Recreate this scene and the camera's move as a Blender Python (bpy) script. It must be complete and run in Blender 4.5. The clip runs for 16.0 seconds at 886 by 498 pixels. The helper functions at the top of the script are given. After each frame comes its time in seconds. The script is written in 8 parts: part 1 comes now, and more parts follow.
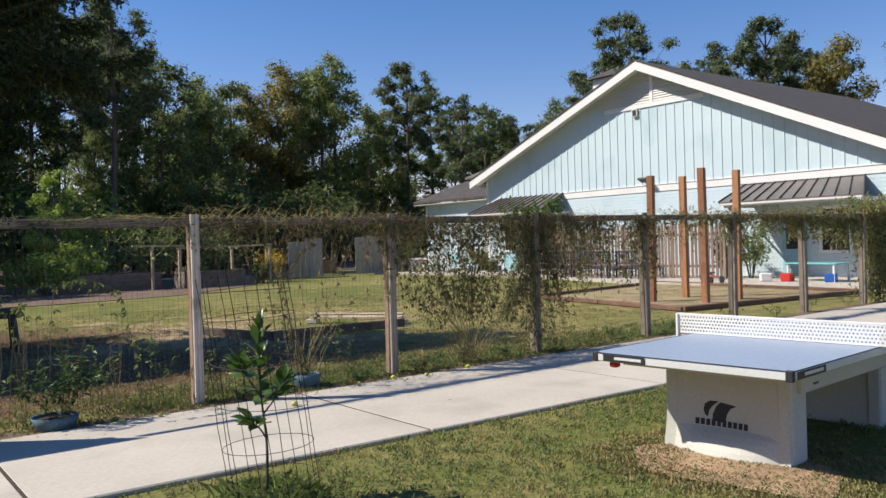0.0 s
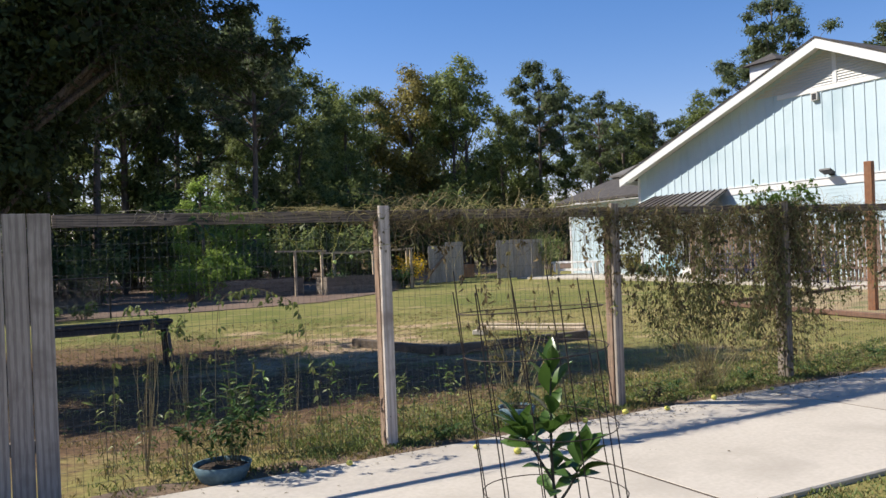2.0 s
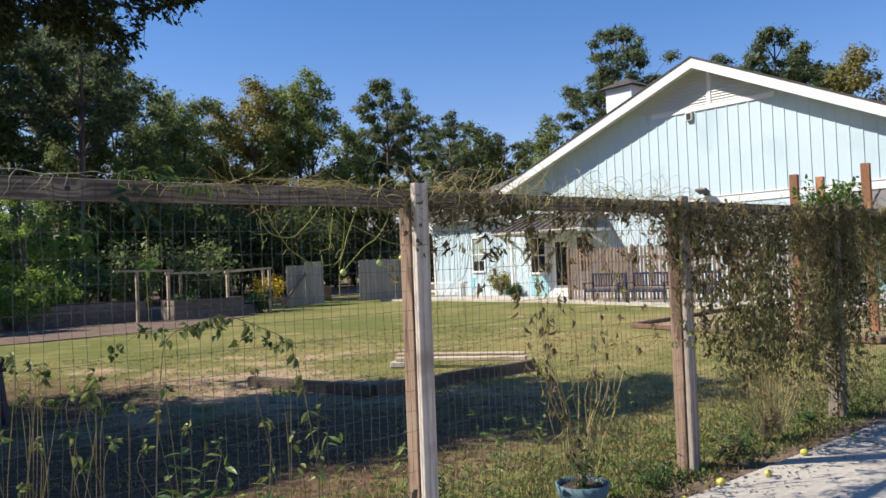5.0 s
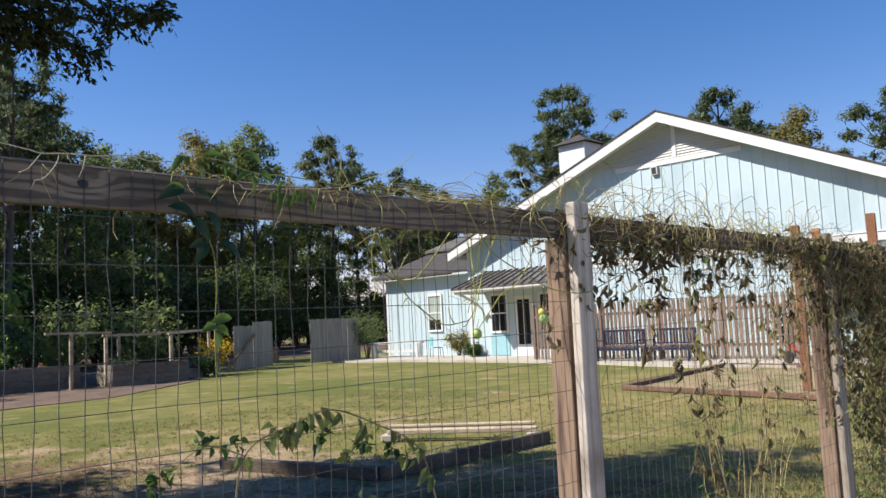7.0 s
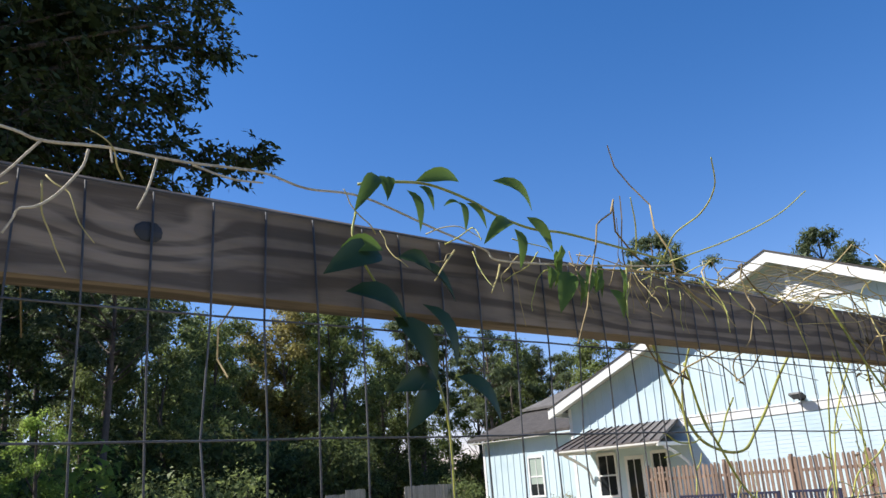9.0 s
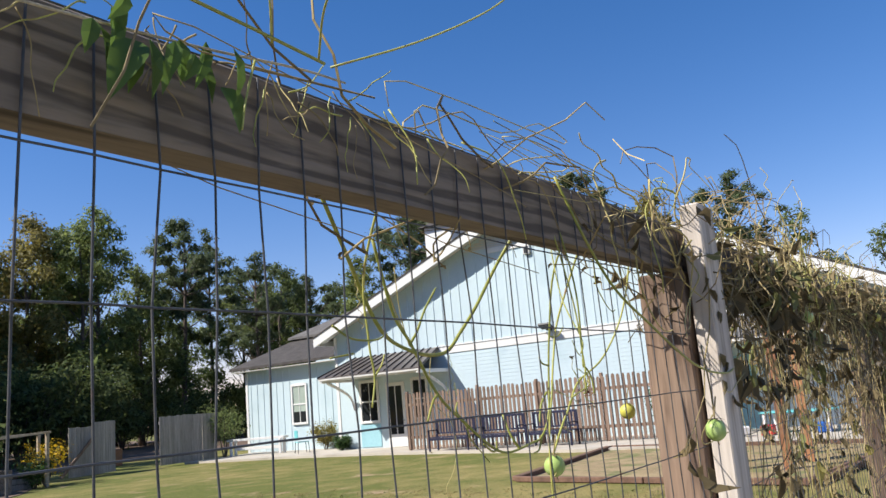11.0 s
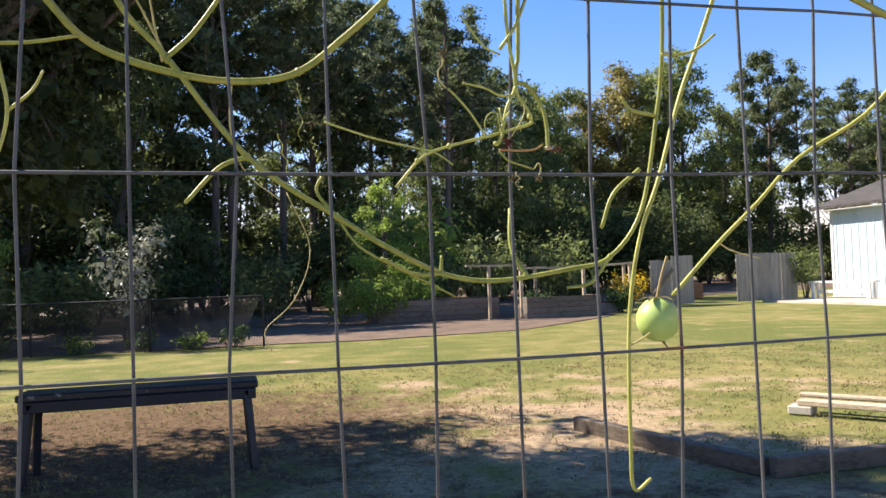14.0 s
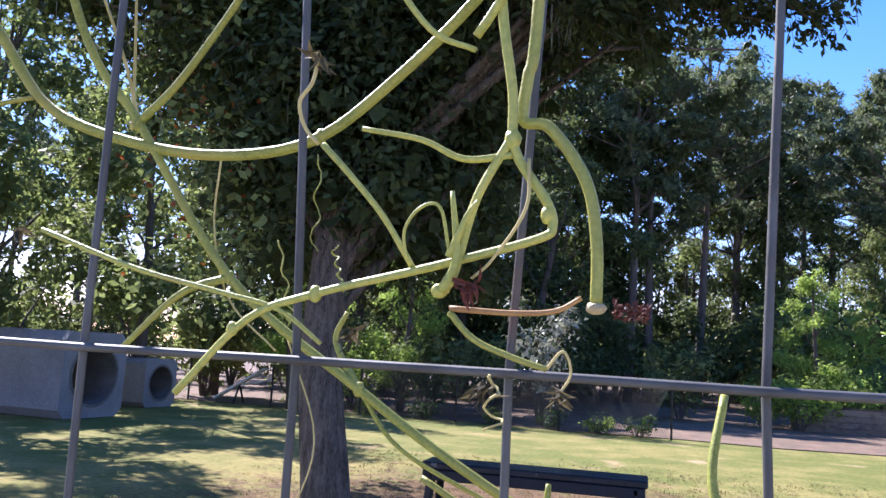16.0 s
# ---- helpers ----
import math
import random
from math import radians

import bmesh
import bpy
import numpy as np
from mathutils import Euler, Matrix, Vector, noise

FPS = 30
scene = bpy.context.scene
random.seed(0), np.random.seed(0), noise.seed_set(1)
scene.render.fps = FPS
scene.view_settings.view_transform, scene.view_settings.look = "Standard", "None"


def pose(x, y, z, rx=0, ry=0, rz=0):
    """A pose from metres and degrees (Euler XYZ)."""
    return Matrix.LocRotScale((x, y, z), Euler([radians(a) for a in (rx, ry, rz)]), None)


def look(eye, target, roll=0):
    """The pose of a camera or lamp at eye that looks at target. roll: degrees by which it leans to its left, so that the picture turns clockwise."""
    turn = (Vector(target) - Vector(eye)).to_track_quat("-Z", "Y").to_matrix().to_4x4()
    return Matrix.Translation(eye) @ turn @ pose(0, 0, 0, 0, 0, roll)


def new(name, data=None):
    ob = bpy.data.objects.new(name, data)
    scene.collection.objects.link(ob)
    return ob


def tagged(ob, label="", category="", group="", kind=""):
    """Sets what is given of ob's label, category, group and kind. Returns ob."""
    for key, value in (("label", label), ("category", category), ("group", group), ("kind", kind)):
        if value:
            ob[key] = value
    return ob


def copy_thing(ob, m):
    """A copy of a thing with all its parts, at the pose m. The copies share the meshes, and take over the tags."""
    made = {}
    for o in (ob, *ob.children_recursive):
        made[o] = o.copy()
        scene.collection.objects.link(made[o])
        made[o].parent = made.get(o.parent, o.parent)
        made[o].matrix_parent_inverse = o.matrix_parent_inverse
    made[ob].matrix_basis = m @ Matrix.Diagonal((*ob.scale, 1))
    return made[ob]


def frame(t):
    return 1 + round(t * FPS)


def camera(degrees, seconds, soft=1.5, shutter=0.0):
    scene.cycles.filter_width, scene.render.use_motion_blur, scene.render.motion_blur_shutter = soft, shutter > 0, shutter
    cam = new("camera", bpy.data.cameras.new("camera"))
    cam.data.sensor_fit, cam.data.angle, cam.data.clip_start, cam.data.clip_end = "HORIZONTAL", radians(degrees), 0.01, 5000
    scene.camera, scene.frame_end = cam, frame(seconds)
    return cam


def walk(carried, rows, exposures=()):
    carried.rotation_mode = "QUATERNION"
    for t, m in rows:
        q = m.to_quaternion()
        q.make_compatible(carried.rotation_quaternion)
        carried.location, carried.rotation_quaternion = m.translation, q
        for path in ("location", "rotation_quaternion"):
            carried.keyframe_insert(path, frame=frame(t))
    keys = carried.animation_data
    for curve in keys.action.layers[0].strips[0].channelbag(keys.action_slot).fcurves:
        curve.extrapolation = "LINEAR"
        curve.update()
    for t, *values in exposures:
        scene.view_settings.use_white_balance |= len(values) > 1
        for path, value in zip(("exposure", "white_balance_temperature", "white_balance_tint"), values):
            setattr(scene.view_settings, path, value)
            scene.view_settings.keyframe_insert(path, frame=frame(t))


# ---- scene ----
cam = camera(57.5, 16.0)
PATH = [
    (0, (-3.096, -8.265, 1.62), (-1.873, -6.682, 1.602), -1.8),
    (0.5, (-3.072, -7.738, 1.601), (-1.89, -6.124, 1.553), -1.1),
    (1, (-2.976, -7.179, 1.607), (-1.871, -5.512, 1.606), -1.8),
    (1.5, (-2.873, -6.649, 1.609), (-1.798, -4.963, 1.589), -2.5),
    (2, (-2.797, -6.087, 1.595), (-1.829, -4.337, 1.599), -2.4),
    (2.5, (-2.805, -5.539, 1.581), (-1.787, -3.817, 1.566), -2.4),
    (3, (-2.737, -5.04, 1.56), (-1.63, -3.374, 1.554), -2.5),
    (5.5, (-2.61, -2.852, 1.548), (-1.289, -1.351, 1.609), -2.4),
    (6, (-2.505, -2.408, 1.555), (-1.174, -0.92, 1.675), -2.3),
    (6.5, (-2.453, -2.029, 1.571), (-1.022, -0.639, 1.71), -3.0),
    (7, (-2.382, -1.701, 1.582), (-0.963, -0.303, 1.763), -2.8),
    (7.5, (-2.274, -1.367, 1.615), (-0.931, 0.101, 1.823), -3.2),
    (8, (-2.244, -1.071, 1.626), (-0.974, 0.444, 1.929), -4.1),
    (8.5, (-2.1, -0.82, 1.67), (-0.893, 0.715, 2.099), -3.6),
    (9, (-1.938, -0.637, 1.686), (-0.706, 0.83, 2.26), -4.0),
    (9.5, (-1.869, -0.512, 1.686), (-0.482, 0.802, 2.28), -5.3),
    (10, (-1.815, -0.454, 1.709), (-0.227, 0.656, 2.207), -6.2),
    (12.3, (-1.051, -0.546, 1.578), (0.465, 0.755, 1.664), -5.2),
    (12.5, (-0.973, -0.549, 1.59), (0.425, 0.88, 1.64), -4.4),
    (13, (-0.855, -0.585, 1.602), (0.136, 1.152, 1.608), -1.9),
    (13.5, (-0.781, -0.534, 1.577), (-0.091, 1.343, 1.595), -1.9),
    (14, (-0.696, -0.431, 1.579), (-0.18, 1.501, 1.642), -2.0),
    (14.5, (-0.611, -0.404, 1.576), (-0.439, 1.585, 1.689), -0.1),
    (15, (-0.545, -0.352, 1.577), (-0.791, 1.627, 1.734), 1.8),
    (15.5, (-0.523, -0.225, 1.599), (-0.947, 1.717, 1.822), 2.7),
    (16, (-0.513, -0.167, 1.637), (-1.006, 1.754, 1.898), 3.3),
]
# the phone opens up as it turns to the backlit tree
EXPOSURES = [(0.0, 0.46, 6500, 10), (1.5, 0.52, 6500, 10), (2.5, 0.70, 6500, 10), (6.0, 0.60, 6400, 10), (8.0, 0.58, 6300, 10), (9.0, 0.74, 6200, 10), (10.2, 0.64, 6200, 10), (12.3, 0.54, 6600, 10),
             (13.5, 1.10, 6700, 11), (14.2, 1.3, 6800, 12), (14.6, 1.52, 6600, 14), (15.0, 1.93, 5750, 27), (15.5, 1.68, 5800, 21), (16.0, 1.68, 5800, 21)]
walk(cam, [(t, look(eye, target, roll)) for t, eye, target, roll in PATH], EXPOSURES)

# ---------------------------------------------------------------- light
SUN_AZ, SUN_EL = math.atan2(-0.79, 0.61), radians(44.5)
SUN_DIR = Vector((math.sin(SUN_AZ) * math.cos(SUN_EL), math.cos(SUN_AZ) * math.cos(SUN_EL), math.sin(SUN_EL)))
world = bpy.data.worlds.new("sky")
scene.world = world
world.use_nodes = True
wn = world.node_tree.nodes
sky = wn.new("ShaderNodeTexSky")
sky.sky_type, sky.sun_disc = "NISHITA", False
sky.sun_elevation, sky.sun_rotation = SUN_EL, SUN_AZ % (2 * math.pi)
sky.air_density, sky.dust_density, sky.ozone_density = 1.0, 0.15, 3.0
hsv = wn.new("ShaderNodeHueSaturation")
hsv.inputs["Saturation"].default_value = 1.32
world.node_tree.links.new(sky.outputs[0], hsv.inputs["Color"])
tint = wn.new("ShaderNodeMix")
tint.data_type, tint.blend_type, tint.inputs[0].default_value = "RGBA", "MULTIPLY", 1.0
tint.inputs[7].default_value = (1.37, 1.0, 1.07, 1)
world.node_tree.links.new(hsv.outputs[0], tint.inputs[6])
world.node_tree.links.new(tint.outputs[2], wn["Background"].inputs[0])
wn["Background"].inputs[1].default_value = 0.091
sun_data = bpy.data.lights.new("sun", "SUN")
sun_data.energy, sun_data.angle, sun_data.color = 5.0, radians(0.53), (1.0, 0.935, 0.835)
sun = new("sun", sun_data)
sun.matrix_world = look(SUN_DIR * 60, (0, 0, 0))

# ---------------------------------------------------------------- mesh tools
class Geo:
    """Collects vertices and faces of one mesh."""

    def __init__(self):
        self.v, self.f, self.m, self.mi = [], [], [], 0

    def add(self, vs, fs):
        n = len(self.v)
        self.v.extend(tuple(p) for p in vs)
        for f in fs:
            self.f.append(tuple(i + n for i in f))
            self.m.append(self.mi)

    def box(self, x0, x1, y0, y1, z0, z1, c=0.0, m=None):
        """A box with chamfered edges of width c, turned by the matrix m."""
        if c <= 0:
            vs = [(x, y, z) for z in (z0, z1) for y in (y0, y1) for x in (x0, x1)]
            fs = [(0, 2, 3, 1), (4, 5, 7, 6), (0, 1, 5, 4), (2, 6, 7, 3), (0, 4, 6, 2), (1, 3, 7, 5)]
        else:
            lo, hi, vs, idx = (x0, y0, z0), (x1, y1, z1), [], {}
            for sx in (0, 1):
                for sy in (0, 1):
                    for sz in (0, 1):
                        s = (sx, sy, sz)
                        for ax in range(3):
                            p = [(hi[k] - (c if k != ax else 0)) if s[k] else (lo[k] + (c if k != ax else 0)) for k in range(3)]
                            idx[s, ax] = len(vs)
                            vs.append(tuple(p))
            fs = []
            for ax in range(3):
                b, d = (ax + 1) % 3, (ax + 2) % 3
                for s in (0, 1):
                    def key(i, j):
                        k = [0, 0, 0]
                        k[ax], k[b], k[d] = s, i, j
                        return idx[tuple(k), ax]
                    q = (key(0, 0), key(1, 0), key(1, 1), key(0, 1))
                    fs.append(q if s else q[::-1])
                for i in (0, 1):
                    for j in (0, 1):
                        def kk(u, which):
                            k = [0, 0, 0]
                            k[ax], k[b], k[d] = u, i, j
                            return idx[tuple(k), which]
                        q = (kk(0, b), kk(1, b), kk(1, d), kk(0, d))
                        fs.append(q if (i ^ j) == 0 else q[::-1])
            for sx in (0, 1):
                for sy in (0, 1):
                    for sz in (0, 1):
                        t = tuple(idx[(sx, sy, sz), a] for a in range(3))
                        fs.append(t if (sx + sy + sz) % 2 else t[::-1])
        if m is not None:
            vs = [m @ Vector(p) for p in vs]
        self.add(vs, fs)
        return self

    def prism(self, outline, d0, d1, axis="x"):
        """An outline (list of pairs) swept along an axis from d0 to d1."""
        def place(p, d):
            return {"x": (d, p[0], p[1]), "y": (p[0], d, p[1]), "z": (p[0], p[1], d)}[axis]
        n = len(outline)
        vs = [place(p, d0) for p in outline] + [place(p, d1) for p in outline]
        fs = [tuple(range(n))[::-1], tuple(range(n, 2 * n))]
        fs += [(i, (i + 1) % n, (i + 1) % n + n, i + n) for i in range(n)]
        self.add(vs, fs)
        return self

    def tube(self, pts, r, sides=6, r2=None, caps=True):
        """A round bar along points, tapering from r to r2."""
        pts = [Vector(p) for p in pts]
        r2 = r if r2 is None else r2
        n, vs, fs, last = len(pts), [], [], None
        for i, p in enumerate(pts):
            d = (pts[min(i + 1, n - 1)] - pts[max(i - 1, 0)])
            d = d.normalized() if d.length > 1e-9 else Vector((0, 0, 1))
            u = (last - d * last.dot(d)) if last is not None else (Vector((1, 0, 0)) if abs(d.x) < 0.8 else Vector((0, 1, 0))).cross(d)
            u = u.normalized() if u.length > 1e-6 else d.orthogonal().normalized()
            last, w = u, d.cross(u)
            rr = r + (r2 - r) * i / max(n - 1, 1)
            for k in range(sides):
                a = 2 * math.pi * k / sides
                vs.append(p + (u * math.cos(a) + w * math.sin(a)) * rr)
        for i in range(n - 1):
            for k in range(sides):
                k2 = (k + 1) % sides
                fs.append((i * sides + k, i * sides + k2, (i + 1) * sides + k2, (i + 1) * sides + k))
        if caps:
            fs += [tuple(range(sides))[::-1], tuple(range((n - 1) * sides, n * sides))]
        self.add(vs, fs)
        return self

    def ball(self, c, rx, ry, rz, seg=10, rings=7, rough=0.0, rnd=None):
        vs, fs = [(c[0], c[1], c[2] - rz)], []
        for i in range(1, rings):
            a = -math.pi / 2 + math.pi * i / rings
            for k in range(seg):
                b = 2 * math.pi * k / seg
                q = 1 + (rnd.uniform(-rough, rough) if rnd else 0)
                vs.append((c[0] + rx * q * math.cos(a) * math.cos(b), c[1] + ry * q * math.cos(a) * math.sin(b), c[2] + rz * q * math.sin(a)))
        vs.append((c[0], c[1], c[2] + rz))
        top = len(vs) - 1
        for k in range(seg):
            fs.append((0, 1 + (k + 1) % seg, 1 + k))
            fs.append((top, top - seg + k, top - seg + (k + 1) % seg))
        for i in range(rings - 2):
            for k in range(seg):
                a, b = 1 + i * seg + k, 1 + i * seg + (k + 1) % seg
                fs.append((a, b, b + seg, a + seg))
        self.add(vs, fs)
        return self

    def leaf(self, p, d, n, length, width, fold=0.25, droop=0.15):
        """A pointed leaf from p along d, with its face towards n: two folded halves."""
        d = d.normalized()
        s = d.cross(n)
        s = s.normalized() if s.length > 1e-6 else d.orthogonal().normalized()
        up = s.cross(d)
        def at(a, b, h):
            return p + d * (a * length) + s * (b * width) + up * (h * width - droop * length * a * a)
        vs = [at(0, 0, 0), at(0.3, 0.42, fold * 0.4), at(0.62, 0.40, fold * 0.4), at(1, 0, 0), at(0.62, -0.40, fold * 0.4), at(0.3, -0.42, fold * 0.4), at(0.45, 0, 0)]
        self.add(vs, [(0, 6, 1), (1, 6, 2), (2, 6, 3), (3, 6, 4), (4, 6, 5), (5, 6, 0)])

    def leaflet(self, p, d, n, length, width):
        """A small leaf: one bent quad."""
        d = d.normalized()
        s = d.cross(n)
        s = s.normalized() if s.length > 1e-6 else d.orthogonal().normalized()
        self.add([p, p + d * length * 0.5 + s * width * 0.5, p + d * length, p + d * length * 0.5 - s * width * 0.5], [(0, 1, 2, 3)])

    def data(self, name, mats, smooth=False):
        me = bpy.data.meshes.new(name)
        me.from_pydata(self.v, [], self.f)
        for mat in mats if isinstance(mats, (list, tuple)) else [mats]:
            me.materials.append(mat)
        if any(self.m):
            me.polygons.foreach_set("material_index", self.m)
        if smooth:
            me.polygons.foreach_set("use_smooth", [True] * len(self.f))
        me.update()
        return me


def part(name, geo, mats, parent=None, label="", smooth=False):
    """One mesh object out of a Geo, under a thing if one is given."""
    me = geo if isinstance(geo, bpy.types.Mesh) else geo.data(name, mats, smooth)
    ob = new(name, me)
    if parent is not None:
        ob.parent = parent
    if label:
        tagged(ob, label)
    return ob


def thing(name, label, category, group="", m=None, kind=""):
    ob = new(name)
    ob.empty_display_size = 0.1
    if m is not None:
        ob.matrix_world = m
    return tagged(ob, label, category, group, kind)


def alone(name, geo, mats, label, category, group="", kind="", smooth=False):
    return tagged(part(name, geo, mats, None, "", smooth), label, category, group, kind)


def rvec(rnd):
    while True:
        v = Vector((rnd.uniform(-1, 1), rnd.uniform(-1, 1), rnd.uniform(-1, 1)))
        if 0.05 < v.length < 1:
            return v.normalized()


def smooth_line(pts, steps=6):
    """A Catmull-Rom curve through a few control points."""
    pts = [Vector(p) for p in pts]
    ext = [pts[0] * 2 - pts[1]] + pts + [pts[-1] * 2 - pts[-2]]
    out = []
    for i in range(1, len(ext) - 2):
        a, b, c, d = ext[i - 1 : i + 3]
        for k in range(steps):
            t = k / steps
            out.append(0.5 * (2 * b + (c - a) * t + (2 * a - 5 * b + 4 * c - d) * t * t + (3 * b - a - 3 * c + d) * t * t * t))
    return out + [pts[-1]]


# ---------------------------------------------------------------- materials
def material(name, col, col2=None, scale=4.0, fine=40.0, rough=0.8, bump=0.2, bump_scale=None, metal=0.0, stretch=(1, 1, 1), spread=0.15, spots=None, spot_scale=1.5, spot_at=(0.55, 0.68), trans=0.0, dist=0.01, spec=0.4, island=0.0, obj_rand=0.0):
    """Colour that varies at two scales, with a third colour in spots, fine relief and varied gloss."""
    mat = bpy.data.materials.new(name)
    mat.use_nodes = True
    nt = mat.node_tree
    nd, ln = nt.nodes, nt.links
    bsdf = nd["Principled BSDF"]
    co = nd.new("ShaderNodeTexCoord")
    mp = nd.new("ShaderNodeMapping")
    mp.inputs["Scale"].default_value = stretch
    ln.new(co.outputs["Object"], mp.inputs[0])
    if obj_rand:
        oi = nd.new("ShaderNodeObjectInfo")
        vm = nd.new("ShaderNodeVectorMath")
        vm.operation = "ADD"
        sc = nd.new("ShaderNodeMath")
        sc.operation, sc.inputs[1].default_value = "MULTIPLY", 37.0
        ln.new(oi.outputs["Random"], sc.inputs[0])
        ln.new(co.outputs["Object"], vm.inputs[0])
        ln.new(sc.outputs[0], vm.inputs[1])
        ln.new(vm.outputs[0], mp.inputs[0])
    def tex(s, detail=4.0):
        n = nd.new("ShaderNodeTexNoise")
        n.inputs["Scale"].default_value, n.inputs["Detail"].default_value = s, detail
        ln.new(mp.outputs[0], n.inputs["Vector"])
        return n
    big, small = tex(scale, 3.0), tex(fine, 5.0)
    add = nd.new("ShaderNodeMath")
    add.operation = "ADD"
    ln.new(big.outputs[0], add.inputs[0])
    ln.new(small.outputs[0], add.inputs[1])
    ramp = nd.new("ShaderNodeMapRange")
    ramp.inputs[1].default_value, ramp.inputs[2].default_value = 0.75, 1.25
    ln.new(add.outputs[0], ramp.inputs[0])
    mix = nd.new("ShaderNodeMix")
    mix.data_type = "RGBA"
    col2 = col2 or tuple(c * (1 - 2 * spread) for c in col)
    mix.inputs[6].default_value, mix.inputs[7].default_value = (*col, 1), (*col2, 1)
    ln.new(ramp.outputs[0], mix.inputs[0])
    out = mix.outputs[2]
    if spots:
        sp = tex(spot_scale, 6.0)
        sr = nd.new("ShaderNodeMapRange")
        sr.inputs[1].default_value, sr.inputs[2].default_value = spot_at
        ln.new(sp.outputs[0], sr.inputs[0])
        m2 = nd.new("ShaderNodeMix")
        m2.data_type = "RGBA"
        m2.inputs[7].default_value = (*spots, 1)
        ln.new(sr.outputs[0], m2.inputs[0])
        ln.new(out, m2.inputs[6])
        out = m2.outputs[2]
    if island or obj_rand:
        hs = nd.new("ShaderNodeHueSaturation")
        src = nd.new("ShaderNodeNewGeometry").outputs["Random Per Island"] if island else oi.outputs["Random"]
        k = island or obj_rand
        mr = nd.new("ShaderNodeMapRange")
        mr.inputs[3].default_value, mr.inputs[4].default_value = 1 - k, 1 + k
        ln.new(src, mr.inputs[0])
        ln.new(mr.outputs[0], hs.inputs["Value"])
        ln.new(out, hs.inputs["Color"])
        out = hs.outputs[0]
    ln.new(out, bsdf.inputs["Base Color"])
    rr = nd.new("ShaderNodeMapRange")
    rr.inputs[3].default_value, rr.inputs[4].default_value = max(rough - 0.12, 0.02), min(rough + 0.12, 1)
    ln.new(small.outputs[0], rr.inputs[0])
    ln.new(rr.outputs[0], bsdf.inputs["Roughness"])
    bsdf.inputs["Metallic"].default_value = metal
    bsdf.inputs["Specular IOR Level"].default_value = spec
    if bump:
        bt = tex(bump_scale or fine, 5.0)
        bn = nd.new("ShaderNodeBump")
        bn.inputs["Strength"].default_value, bn.inputs["Distance"].default_value = bump, dist
        ln.new(bt.outputs[0], bn.inputs["Height"])
        ln.new(bn.outputs[0], bsdf.inputs["Normal"])
    if trans:
        tr = nd.new("ShaderNodeBsdfTranslucent")
        ln.new(out, tr.inputs["Color"])
        ms = nd.new("ShaderNodeMixShader")
        ms.inputs[0].default_value = trans
        ln.new(bsdf.outputs[0], ms.inputs[1])
        ln.new(tr.outputs[0], ms.inputs[2])
        ln.new(ms.outputs[0], nd["Material Output"].inputs[0])
    return mat


def foliage(name, a, b, trans=0.35, rough=0.55, k=0.35):
    return material(name, a, b, scale=1.2, fine=9, rough=rough, bump=0, trans=trans, island=k, spec=0.3)

